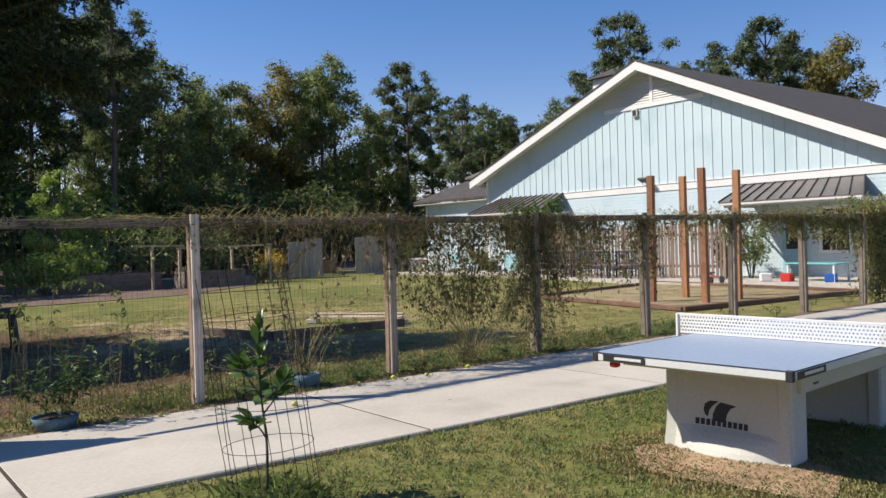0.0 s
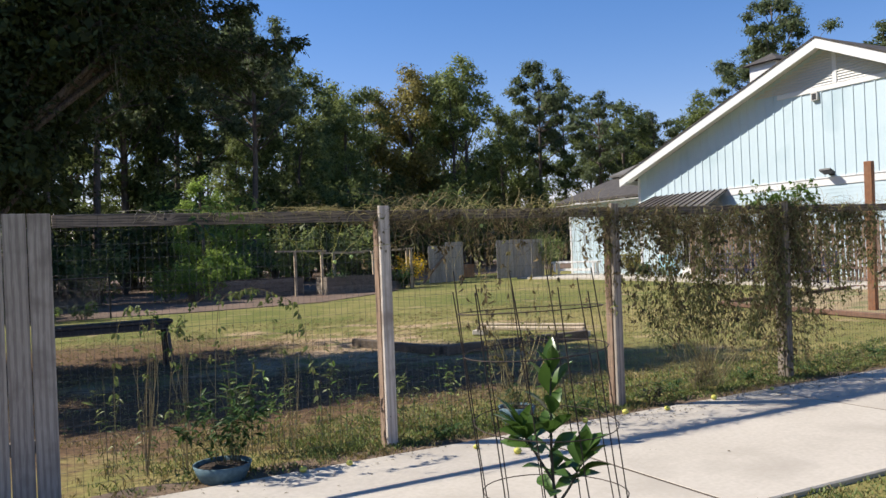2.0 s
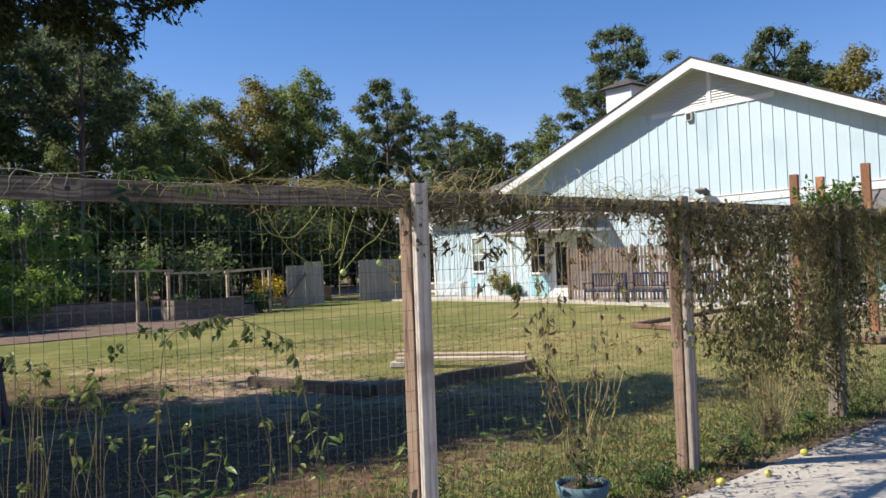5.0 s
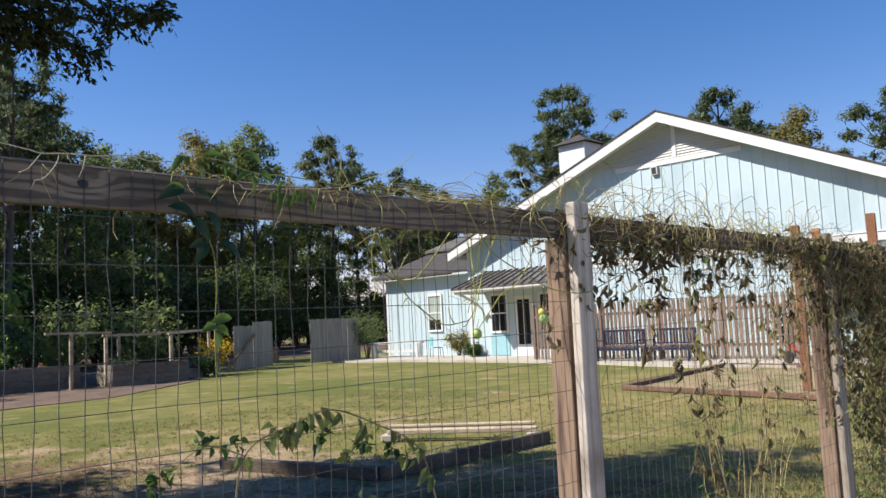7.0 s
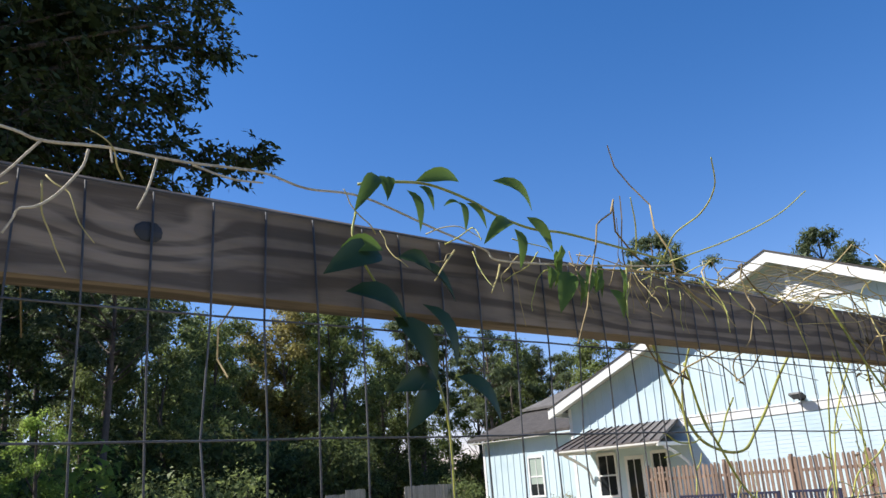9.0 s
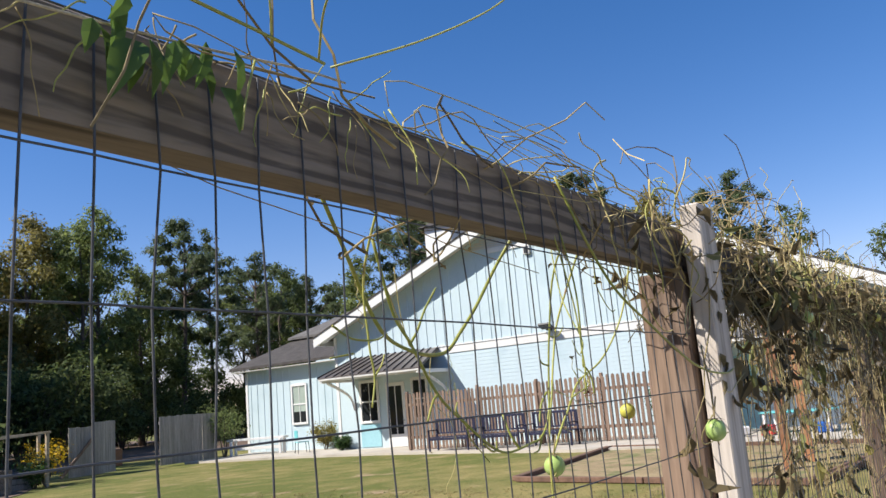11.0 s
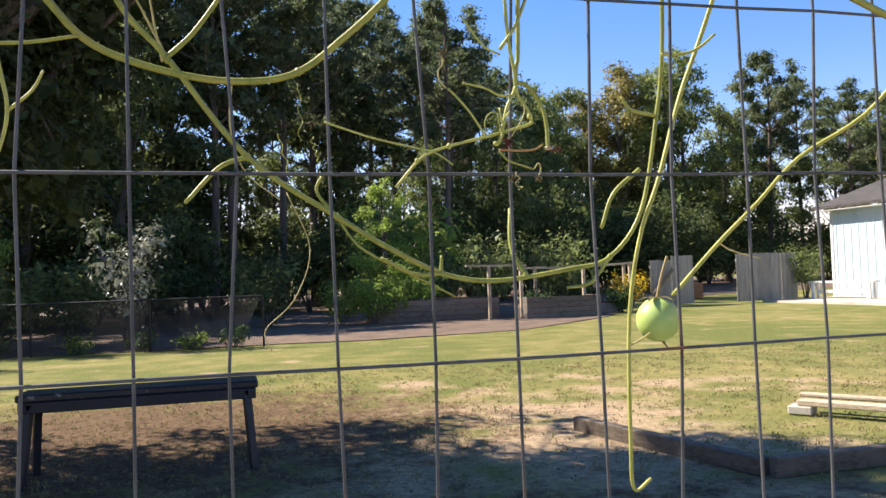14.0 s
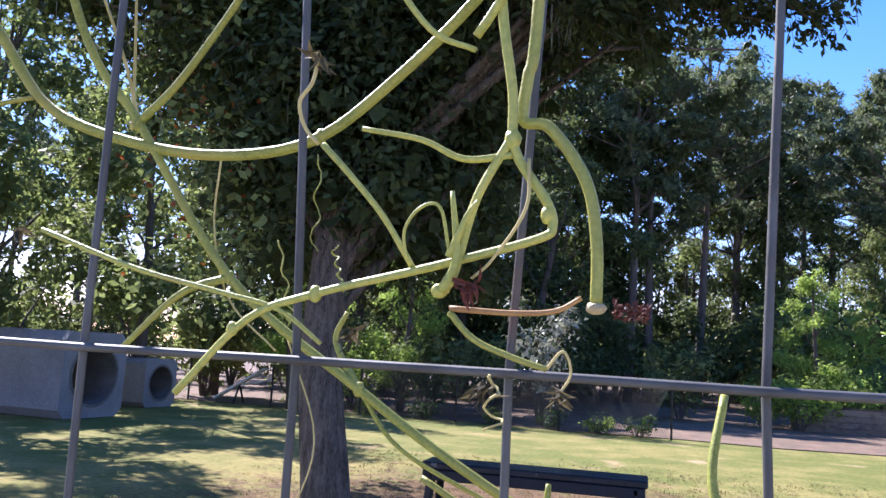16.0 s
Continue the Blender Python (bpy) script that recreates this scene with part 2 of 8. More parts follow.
def grain(name, light, dark, stain, bands="X", scale=9.0, stretch=(1, 1, 0.12), rough=0.85, warp=5.0, knots=()):
    """Weathered timber: wavy growth rings drawn out along the grain, fine fibres, grey stains."""
    mat = bpy.data.materials.new(name)
    mat.use_nodes = True
    nt = mat.node_tree
    nd, ln = nt.nodes, nt.links
    bsdf = nd["Principled BSDF"]
    co, oi, mp = nd.new("ShaderNodeTexCoord"), nd.new("ShaderNodeObjectInfo"), nd.new("ShaderNodeMapping")
    mul, add = nd.new("ShaderNodeMath"), nd.new("ShaderNodeVectorMath")
    mul.operation, mul.inputs[1].default_value, add.operation = "MULTIPLY", 11.0, "ADD"
    ln.new(oi.outputs["Random"], mul.inputs[0])
    ln.new(co.outputs["Object"], add.inputs[0])
    ln.new(mul.outputs[0], add.inputs[1])
    ln.new(add.outputs[0], mp.inputs[0])
    mp.inputs["Scale"].default_value = stretch
    wave = nd.new("ShaderNodeTexWave")
    wave.bands_direction = bands
    for key, v in (("Scale", scale), ("Distortion", warp), ("Detail", 3.0), ("Detail Scale", 0.7), ("Detail Roughness", 0.6)):
        wave.inputs[key].default_value = v
    ln.new(mp.outputs[0], wave.inputs["Vector"])
    phase = None
    for kx, kz, reach, turn in knots:
        # the rings bend round each knot
        sb, sc, le, rg = nd.new("ShaderNodeVectorMath"), nd.new("ShaderNodeVectorMath"), nd.new("ShaderNodeVectorMath"), nd.new("ShaderNodeMapRange")
        sb.operation, sc.operation, le.operation, rg.interpolation_type = "SUBTRACT", "MULTIPLY", "LENGTH", "SMOOTHERSTEP"
        sb.inputs[1].default_value, sc.inputs[1].default_value = (kx, 0, kz), (0.45 / reach, 0, 1 / reach)
        rg.inputs[3].default_value, rg.inputs[4].default_value = turn, 0.0
        ln.new(co.outputs["Object"], sb.inputs[0])
        ln.new(sb.outputs[0], sc.inputs[0])
        ln.new(sc.outputs[0], le.inputs[0])
        ln.new(le.outputs["Value"], rg.inputs[0])
        if phase is None:
            phase = rg.outputs[0]
        else:
            pl = nd.new("ShaderNodeMath")
            ln.new(phase, pl.inputs[0])
            ln.new(rg.outputs[0], pl.inputs[1])
            phase = pl.outputs[0]
    if phase is not None:
        ln.new(phase, wave.inputs["Phase Offset"])
    def tex(s, d, src):
        n = nd.new("ShaderNodeTexNoise")
        n.inputs["Scale"].default_value, n.inputs["Detail"].default_value = s, d
        ln.new(src, n.inputs["Vector"])
        return n.outputs[0]
    def ramp(src, lo, hi):
        r = nd.new("ShaderNodeMapRange")
        r.inputs[1].default_value, r.inputs[2].default_value = lo, hi
        ln.new(src, r.inputs[0])
        return r.outputs[0]
    def mixc(a, b, fac):
        x = nd.new("ShaderNodeMix")
        x.data_type = "RGBA"
        ln.new(fac, x.inputs[0])
        for slot, v in ((6, a), (7, b)):
            if isinstance(v, tuple):
                x.inputs[slot].default_value = (*v, 1)
            else:
                ln.new(v, x.inputs[slot])
        return x.outputs[2]
    fibre, blot = tex(95, 6, mp.outputs[0]), tex(4.5, 6, add.outputs[0])
    base = mixc(light, dark, ramp(wave.outputs["Fac"], 0.42, 0.8))
    base = mixc(base, tuple(c * 0.8 for c in dark), ramp(fibre, 0.5, 0.95))
    base = mixc(base, tuple(min(1, c * 1.25) for c in light), ramp(fibre, 0.48, 0.15))
    base = mixc(base, stain, ramp(blot, 0.52, 0.82))
    hs, mr = nd.new("ShaderNodeHueSaturation"), nd.new("ShaderNodeMapRange")
    mr.inputs[3].default_value, mr.inputs[4].default_value = 0.85, 1.15
    ln.new(oi.outputs["Random"], mr.inputs[0])
    ln.new(mr.outputs[0], hs.inputs["Value"])
    ln.new(base, hs.inputs["Color"])
    ln.new(hs.outputs[0], bsdf.inputs["Base Color"])
    bsdf.inputs["Roughness"].default_value, bsdf.inputs["Specular IOR Level"].default_value = rough, 0.3
    bn, b2 = nd.new("ShaderNodeBump"), nd.new("ShaderNodeBump")
    bn.inputs["Strength"].default_value, bn.inputs["Distance"].default_value = 0.5, 0.004
    b2.inputs["Strength"].default_value, b2.inputs["Distance"].default_value, b2.invert = 0.25, 0.0015, True
    ln.new(fibre, bn.inputs["Height"])
    ln.new(wave.outputs["Fac"], b2.inputs["Height"])
    ln.new(bn.outputs[0], b2.inputs["Normal"])
    ln.new(b2.outputs[0], bsdf.inputs["Normal"])
    return mat


RAIL_WOOD = grain("weathered_rail_wood", (0.255, 0.205, 0.16), (0.115, 0.093, 0.075), (0.042, 0.035, 0.03), "Z", 12.0, (0.12, 1, 1), 0.85, 15.0, [(-1.717, 1.908, 0.05, 8.0)])
GREY_X = grain("weathered_grey_wood", (0.24, 0.20, 0.162), (0.09, 0.074, 0.06), (0.055, 0.046, 0.04), "Z", 17.0, (0.13, 1, 1), 0.85, 9.0)
GREY_Z = grain("weathered_grey_wood_upright", (0.33, 0.29, 0.245), (0.235, 0.20, 0.168), (0.15, 0.125, 0.105), "X", 7.0, (1, 1, 0.09))
BATTEN = grain("sun_bleached_batten", (0.58, 0.51, 0.44), (0.43, 0.37, 0.31), (0.27, 0.22, 0.18), "X", 7.0, (1, 1, 0.08))
OLD_BATTEN = grain("grey_batten", (0.37, 0.315, 0.26), (0.24, 0.20, 0.165), (0.14, 0.115, 0.095), "X", 7.0, (1, 1, 0.08))
POST_GREY = grain("dark_weathered_post", (0.235, 0.195, 0.155), (0.15, 0.122, 0.098), (0.08, 0.066, 0.054), "X", 7.0, (1, 1, 0.09))
BROWN_Z = grain("brown_treated_post", (0.27, 0.185, 0.13), (0.11, 0.07, 0.05), (0.30, 0.225, 0.17), "X", 11.0, (1, 1, 0.10), 0.85, 7.0)
ORANGE_Z = grain("orange_cedar_post", (0.40, 0.19, 0.09), (0.25, 0.115, 0.06), (0.33, 0.20, 0.12), "X", 6.0, (1, 1, 0.1), 0.75)
PICKET = material("brown_picket", (0.27, 0.185, 0.135), (0.15, 0.10, 0.075), scale=2.0, fine=12, rough=0.85, bump=0.3, stretch=(9, 9, 0.6), obj_rand=0.25)
TIMBER = material("landscape_timber", (0.58, 0.48, 0.34), (0.34, 0.26, 0.18), scale=2.0, fine=14, rough=0.9, bump=0.5, stretch=(1, 1, 3), obj_rand=0.18)
# timber darkened in its colour, for beams lying in the tree's shade
BOARD_TIMBER = material("shaded_brown_beam", (0.17, 0.135, 0.10), (0.08, 0.062, 0.046), scale=2.0, fine=14, rough=0.9, bump=0.5, stretch=(1, 1, 3), obj_rand=0.15)
RED_TIMBER = material("red_brown_timber", (0.21, 0.12, 0.08), (0.12, 0.07, 0.048), scale=2.0, fine=14, rough=0.9, bump=0.4, obj_rand=0.25)
GREY_GATE = material("silver_grey_boards", (0.36, 0.335, 0.30), (0.22, 0.20, 0.18), scale=2.0, fine=12, rough=0.9, bump=0.3, stretch=(8, 8, 0.5), obj_rand=0.15)
CONCRETE = material("path_concrete", (0.50, 0.45, 0.38), (0.42, 0.375, 0.31), scale=0.9, fine=30, rough=0.9, bump=0.35, bump_scale=140, dist=0.003, spots=(0.36, 0.32, 0.265), spot_scale=1.1, spot_at=(0.52, 0.75), obj_rand=0.05)
DARK_CONC = material("dark_concrete", (0.16, 0.155, 0.15), (0.09, 0.088, 0.085), scale=3, fine=30, rough=0.95, bump=0.3)
GREY_CONC = material("culvert_concrete", (0.25, 0.25, 0.265), (0.17, 0.17, 0.18), scale=1.5, fine=30, rough=0.9, bump=0.3)
BLUE_WALL = material("pale_blue_paint", (0.499, 0.600, 0.637), (0.474, 0.570, 0.608), scale=0.5, fine=12, rough=0.6, bump=0.08, spots=(0.37, 0.48, 0.52), spot_scale=0.7, spot_at=(0.55, 0.85))
WHITE = material("white_paint", (0.72, 0.71, 0.69), (0.64, 0.63, 0.61), scale=0.8, fine=20, rough=0.55, bump=0.06)
OFF_WHITE = material("louvre_paint", (0.62, 0.60, 0.56), (0.54, 0.52, 0.49), scale=0.8, fine=20, rough=0.6, bump=0.05)
SASH_REFLECTION = material("pale_sash_reflection", (0.36, 0.42, 0.36), (0.28, 0.33, 0.29), scale=3, fine=30, rough=0.5, bump=0.05)
TEAL = material("teal_panel_paint", (0.30, 0.52, 0.58), (0.25, 0.45, 0.51), scale=0.8, fine=20, rough=0.55, bump=0.06)
SHINGLE = material("dark_roof_shingle", (0.085, 0.075, 0.068), (0.045, 0.04, 0.036), scale=3, fine=22, rough=0.95, bump=0.6, bump_scale=14, dist=0.02)
# the roof shingle made lighter, for the sun on the hip roof
SUNLIT_SHINGLE = material("sunlit_roof_shingle", (0.16, 0.15, 0.14), (0.09, 0.084, 0.078), scale=3, fine=22, rough=0.95, bump=0.6, bump_scale=14, dist=0.02)
METAL_ROOF = material("brown_metal_roof", (0.20, 0.17, 0.16), (0.15, 0.13, 0.12), scale=2, fine=20, rough=0.4, metal=0.5, bump=0.05)
DARK_METAL = material("dark_metal", (0.03, 0.03, 0.032), (0.02, 0.02, 0.022), scale=3, fine=30, rough=0.5, metal=0.4, bump=0.05)
WIRE = material("galvanised_wire", (0.115, 0.116, 0.12), (0.06, 0.06, 0.062), scale=8, fine=60, rough=0.6, metal=0.25, bump=0.1, spots=(0.15, 0.075, 0.05), spot_scale=14, spot_at=(0.62, 0.72))
RUST_WIRE = material("rusty_cage_wire", (0.075, 0.055, 0.045), (0.04, 0.028, 0.022), scale=8, fine=60, rough=0.8, metal=0.3, bump=0.1)
# the pale spots paint sun glints on the bench seat
BLACK_GLOSS = material("glinting_glossy_black_seat", (0.03, 0.032, 0.04), (0.018, 0.019, 0.024), scale=9, fine=70, rough=0.3, bump=0.5, dist=0.004, spots=(0.30, 0.27, 0.23), spot_scale=16, spot_at=(0.62, 0.75))
BLACK_COAT = material("black_coated_steel", (0.022, 0.024, 0.032), (0.014, 0.015, 0.02), scale=4, fine=40, rough=0.45, bump=0.1)
PURPLE = material("purple_bench_paint", (0.026, 0.027, 0.062), (0.016, 0.017, 0.038), scale=3, fine=30, rough=0.5, bump=0.1, obj_rand=0.1)
TABLE_BLUE = material("table_tennis_top", (0.285, 0.34, 0.43), (0.26, 0.315, 0.40), scale=0.8, fine=30, rough=0.42, bump=0.03)
TABLE_CONC = material("table_leg_resin", (0.56, 0.55, 0.49), (0.47, 0.46, 0.41), scale=1.2, fine=60, rough=0.75, bump=0.15)
TABLE_EDGE = material("table_edge_white", (0.62, 0.62, 0.60), (0.55, 0.55, 0.53), scale=1.2, fine=30, rough=0.5, bump=0.05)
BLACK_PLASTIC = material("black_plastic", (0.02, 0.02, 0.022), (0.03, 0.03, 0.032), scale=4, fine=30, rough=0.5, bump=0.05)
RED_PLASTIC = material("red_plastic", (0.55, 0.03, 0.03), (0.45, 0.025, 0.025), scale=4, fine=30, rough=0.4, bump=0.03)
BLUE_PLASTIC = material("blue_plastic", (0.03, 0.12, 0.42), (0.025, 0.1, 0.36), scale=4, fine=30, rough=0.4, bump=0.03)
AQUA_PLASTIC = material("aqua_plastic", (0.15, 0.50, 0.52), (0.13, 0.45, 0.47), scale=4, fine=30, rough=0.4, bump=0.03)
POT = material("blue_grey_pot", (0.10, 0.17, 0.20), (0.06, 0.11, 0.13), scale=6, fine=40, rough=0.7, bump=0.1)
PIT_SOIL = material("pit_soil", (0.36, 0.275, 0.15), (0.22, 0.16, 0.085), scale=1.2, fine=24, rough=1.0, bump=0.9, spots=(0.14, 0.15, 0.05), spot_scale=1.6, spot_at=(0.5, 0.64))
SOIL = material("soil", (0.07, 0.048, 0.032), (0.04, 0.028, 0.02), scale=6, fine=50, rough=1.0, bump=0.8)
OAK_BARK = material("grooved_oak_bark", (0.20, 0.16, 0.125), (0.04, 0.03, 0.023), scale=5.0, fine=34, rough=0.95, bump=1.0, dist=0.03, bump_scale=16, stretch=(5, 5, 0.7))
BARK = material("tree_bark", (0.13, 0.105, 0.085), (0.06, 0.05, 0.042), scale=3.0, fine=18, rough=0.95, bump=1.0, dist=0.03, bump_scale=9, stretch=(5, 5, 0.8))
PINE_BARK = material("pine_bark", (0.17, 0.13, 0.105), (0.08, 0.062, 0.05), scale=2.0, fine=10, rough=0.95, bump=0.6, dist=0.03, stretch=(4, 4, 0.7))
LEAF_DARK = foliage("dark_oak_leaf", (0.12, 0.15, 0.05), (0.07, 0.095, 0.034), trans=0.5, k=0.55, rough=0.75)
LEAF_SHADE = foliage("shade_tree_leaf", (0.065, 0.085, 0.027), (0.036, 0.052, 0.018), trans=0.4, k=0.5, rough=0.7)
LEAF_WOOD = foliage("woodland_leaf", (0.205, 0.245, 0.082), (0.115, 0.145, 0.052), trans=0.58, k=0.5)
LEAF_MID = foliage("mid_green_leaf", (0.235, 0.275, 0.085), (0.14, 0.175, 0.057), trans=0.58, k=0.5)
LEAF_OLIVE = foliage("olive_autumn_leaf", (0.31, 0.26, 0.08), (0.20, 0.185, 0.06), trans=0.55, k=0.45)
LEAF_PINE = foliage("pine_needle", (0.155, 0.19, 0.085), (0.09, 0.115, 0.055), trans=0.55, k=0.5)
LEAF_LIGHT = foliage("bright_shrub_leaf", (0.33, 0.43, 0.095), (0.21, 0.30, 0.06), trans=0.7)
LEAF_SHRUB = foliage("shrub_leaf", (0.065, 0.12, 0.03), (0.04, 0.078, 0.022), trans=0.35)
LEAF_SILVER = foliage("silvery_bush_leaf", (0.30, 0.31, 0.24), (0.16, 0.17, 0.12), trans=0.3, rough=0.35, k=0.5)
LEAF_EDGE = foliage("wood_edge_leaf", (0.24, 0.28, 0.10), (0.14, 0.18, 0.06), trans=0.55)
LEAF_GLOSS = foliage("glossy_magnolia_leaf", (0.085, 0.15, 0.032), (0.05, 0.10, 0.022), trans=0.3, rough=0.3)
LEAF_RED = foliage("red_autumn_leaf", (0.32, 0.06, 0.02), (0.22, 0.09, 0.02), trans=0.4)
VINE_LEAF = foliage("passion_vine_leaf", (0.13, 0.20, 0.04), (0.08, 0.14, 0.03), trans=0.4, rough=0.4, k=0.2)
# the vine leaf again, darkened as if in the rail's shade
VINE_LEAF_SHADED = foliage("shaded_vine_leaf", (0.035, 0.065, 0.02), (0.022, 0.045, 0.014), trans=0.08, rough=0.4, k=0.25)
WEED_LEAF = foliage("weed_leaf", (0.24, 0.27, 0.09), (0.13, 0.165, 0.05), trans=0.35, rough=0.45, k=0.5)
LEAF_TANGLE = foliage("tangle_vine_leaf", (0.26, 0.265, 0.10), (0.165, 0.165, 0.06), trans=0.4, k=0.45)
VINE_GREEN = material("green_vine_stem", (0.36, 0.36, 0.075), (0.19, 0.215, 0.042), scale=60, fine=900, rough=0.42, bump=0.5, dist=0.0005, spots=(0.34, 0.31, 0.07), spot_scale=22, spot_at=(0.5, 0.7))
VINE_YELLOW = material("yellowing_vine_stem", (0.48, 0.45, 0.11), (0.30, 0.32, 0.075), scale=60, fine=900, rough=0.45, bump=0.5, dist=0.0005, spots=(0.28, 0.17, 0.07), spot_scale=30, spot_at=(0.62, 0.75))
VINE_DRY = material("dry_vine_stem", (0.56, 0.46, 0.20), (0.34, 0.29, 0.11), scale=8, fine=60, rough=0.8, bump=0.3, dist=0.002, island=0.35)
VINE_PALE = material("bleached_vine_stem", (0.58, 0.51, 0.38), (0.36, 0.30, 0.21), scale=20, fine=300, rough=0.85, bump=0.4, dist=0.001, island=0.2)
VINE_OLD = material("old_vine_stem", (0.36, 0.28, 0.13), (0.19, 0.145, 0.075), scale=8, fine=60, rough=0.9, bump=0.3, dist=0.002, island=0.35)
VINE_TAN = material("tan_withered_stem", (0.46, 0.365, 0.17), (0.24, 0.18, 0.085), scale=8, fine=60, rough=0.9, bump=0.3, dist=0.002, island=0.4)
VINE_BROWN = material("brown_withered_stem", (0.28, 0.215, 0.105), (0.14, 0.105, 0.055), scale=8, fine=60, rough=0.9, bump=0.3, dist=0.002, island=0.4)
DEAD_DARK = foliage("dark_withered_leaf", (0.23, 0.175, 0.085), (0.105, 0.082, 0.045), trans=0.3, rough=0.85, k=0.5)
DEAD_LEAF = foliage("dead_vine_leaf", (0.20, 0.16, 0.08), (0.085, 0.07, 0.038), trans=0.3, rough=0.8, k=0.5)
FRUIT = material("green_vine_fruit", (0.40, 0.52, 0.15), (0.33, 0.46, 0.13), scale=25, fine=120, rough=0.45, bump=0.15, dist=0.001, spots=(0.50, 0.58, 0.24), spot_scale=40)
FRUIT_YELLOW = material("yellow_vine_fruit", (0.60, 0.55, 0.10), (0.50, 0.48, 0.10), scale=25, fine=120, rough=0.45, bump=0.1, dist=0.001)
RED_STALK = material("withered_flower", (0.15, 0.04, 0.028), (0.08, 0.025, 0.02), scale=20, fine=90, rough=0.8, bump=0.2, dist=0.001)
TAN_STALK = material("tan_dry_stalk", (0.40, 0.23, 0.085), (0.25, 0.12, 0.05), scale=20, fine=90, rough=0.6, bump=0.3, dist=0.001)
MOSS = foliage("grey_moss", (0.20, 0.20, 0.15), (0.13, 0.13, 0.10), trans=0.3, rough=0.9)
GRASS_GREEN = foliage("green_grass_blade", (0.175, 0.215, 0.062), (0.115, 0.15, 0.042), trans=0.3, k=0.4)
GRASS_DRY = foliage("dry_grass_blade", (0.29, 0.23, 0.095), (0.205, 0.165, 0.065), trans=0.25, k=0.35)
WEED_STEM = material("weed_stem", (0.12, 0.125, 0.05), (0.07, 0.075, 0.03), scale=6, fine=40, rough=0.8, bump=0.2, dist=0.002)
CREAM = material("pale_cut_stem", (0.52, 0.42, 0.25), (0.34, 0.27, 0.15), scale=300, fine=1500, rough=0.6, bump=0.2, dist=0.0005)
YELLOW_FLOWER = foliage("yellow_flower", (0.62, 0.42, 0.02), (0.5, 0.34, 0.02), trans=0.3)


def glass_mat():
    mat = bpy.data.materials.new("window_glass")
    mat.use_nodes = True
    b = mat.node_tree.nodes["Principled BSDF"]
    b.inputs["Base Color"].default_value = (0.02, 0.022, 0.024, 1)
    b.inputs["Roughness"].default_value = 0.05
    b.inputs["Specular IOR Level"].default_value = 0.6
    return mat


GLASS = glass_mat()


def ground_mat():
    """Lawn: green turf, straw-coloured dry grass and bare sandy soil in patches."""
    mat = bpy.data.materials.new("patchy_lawn")
    mat.use_nodes = True
    nt = mat.node_tree
    nd, ln = nt.nodes, nt.links
    co = nd.new("ShaderNodeTexCoord")
    def tex(s, detail, rough=0.55):
        n = nd.new("ShaderNodeTexNoise")
        n.inputs["Scale"].default_value, n.inputs["Detail"].default_value, n.inputs["Roughness"].default_value = s, detail, rough
        ln.new(co.outputs["Object"], n.inputs["Vector"])
        return n
    def mixc(a, b, fac, lo, hi):
        mr = nd.new("ShaderNodeMapRange")
        mr.inputs[1].default_value, mr.inputs[2].default_value = lo, hi
        ln.new(fac, mr.inputs[0])
        m = nd.new("ShaderNodeMix")
        m.data_type = "RGBA"
        for s, v in ((6, a), (7, b)):
            if isinstance(v, tuple):
                m.inputs[s].default_value = (*v, 1)
            else:
                ln.new(v, m.inputs[s])
        ln.new(mr.outputs[0], m.inputs[0])
        return m.outputs[2]
    t1, t2, t3, t4 = tex(0.22, 5), tex(1.3, 6), tex(14, 6, 0.7), tex(0.5, 7)
    green = mixc((0.085, 0.10, 0.026), (0.165, 0.172, 0.046), t3.outputs[0], 0.35, 0.65)
    dry = mixc((0.215, 0.178, 0.066), (0.315, 0.258, 0.099), t3.outputs[0], 0.35, 0.65)
    sum1 = nd.new("ShaderNodeMath")
    sum1.operation = "ADD"
    ln.new(t1.outputs[0], sum1.inputs[0])
    ln.new(t2.outputs[0], sum1.inputs[1])
    verge = nd.new("ShaderNodeSeparateXYZ")
    ln.new(co.outputs["Object"], verge.inputs[0])
    lush = nd.new("ShaderNodeMapRange")
    lush.inputs[1].default_value, lush.inputs[2].default_value, lush.inputs[3].default_value, lush.inputs[4].default_value = -3.5, 1.5, -0.14, 0.07
    ln.new(verge.outputs["Y"], lush.inputs[0])
    sum0 = nd.new("ShaderNodeMath")
    ln.new(sum1.outputs[0], sum0.inputs[0])
    far = nd.new("ShaderNodeMapRange")
    far.inputs[1].default_value, far.inputs[2].default_value, far.inputs[3].default_value, far.inputs[4].default_value = 8.5, 13.0, 0.0, -0.17
    ln.new(verge.outputs["Y"], far.inputs[0])
    both = nd.new("ShaderNodeMath")
    ln.new(lush.outputs[0], both.inputs[0])
    ln.new(far.outputs[0], both.inputs[1])
    ln.new(both.outputs[0], sum0.inputs[1])
    grass = mixc(green, dry, sum0.outputs[0], 0.80, 1.20)
    soil = mixc((0.24, 0.165, 0.10), (0.50, 0.37, 0.23), t3.outputs[0], 0.3, 0.7)
    sum2 = nd.new("ShaderNodeMath")
    sum2.operation = "ADD"
    ln.new(t4.outputs[0], sum2.inputs[0])
    ln.new(t2.outputs[0], sum2.inputs[1])
    # worn bare ground under the tree, the bench and by the timbers
    worn = nd.new("ShaderNodeMapping")
    worn.inputs["Location"].default_value, worn.inputs["Scale"].default_value = (-0.20, -1.10, 0), (0.145, 0.165, 0)
    ln.new(co.outputs["Object"], worn.inputs[0])
    ball = nd.new("ShaderNodeTexGradient")
    ball.gradient_type = "SPHERICAL"
    ln.new(worn.outputs[0], ball.inputs[0])
    sum3 = nd.new("ShaderNodeMath")
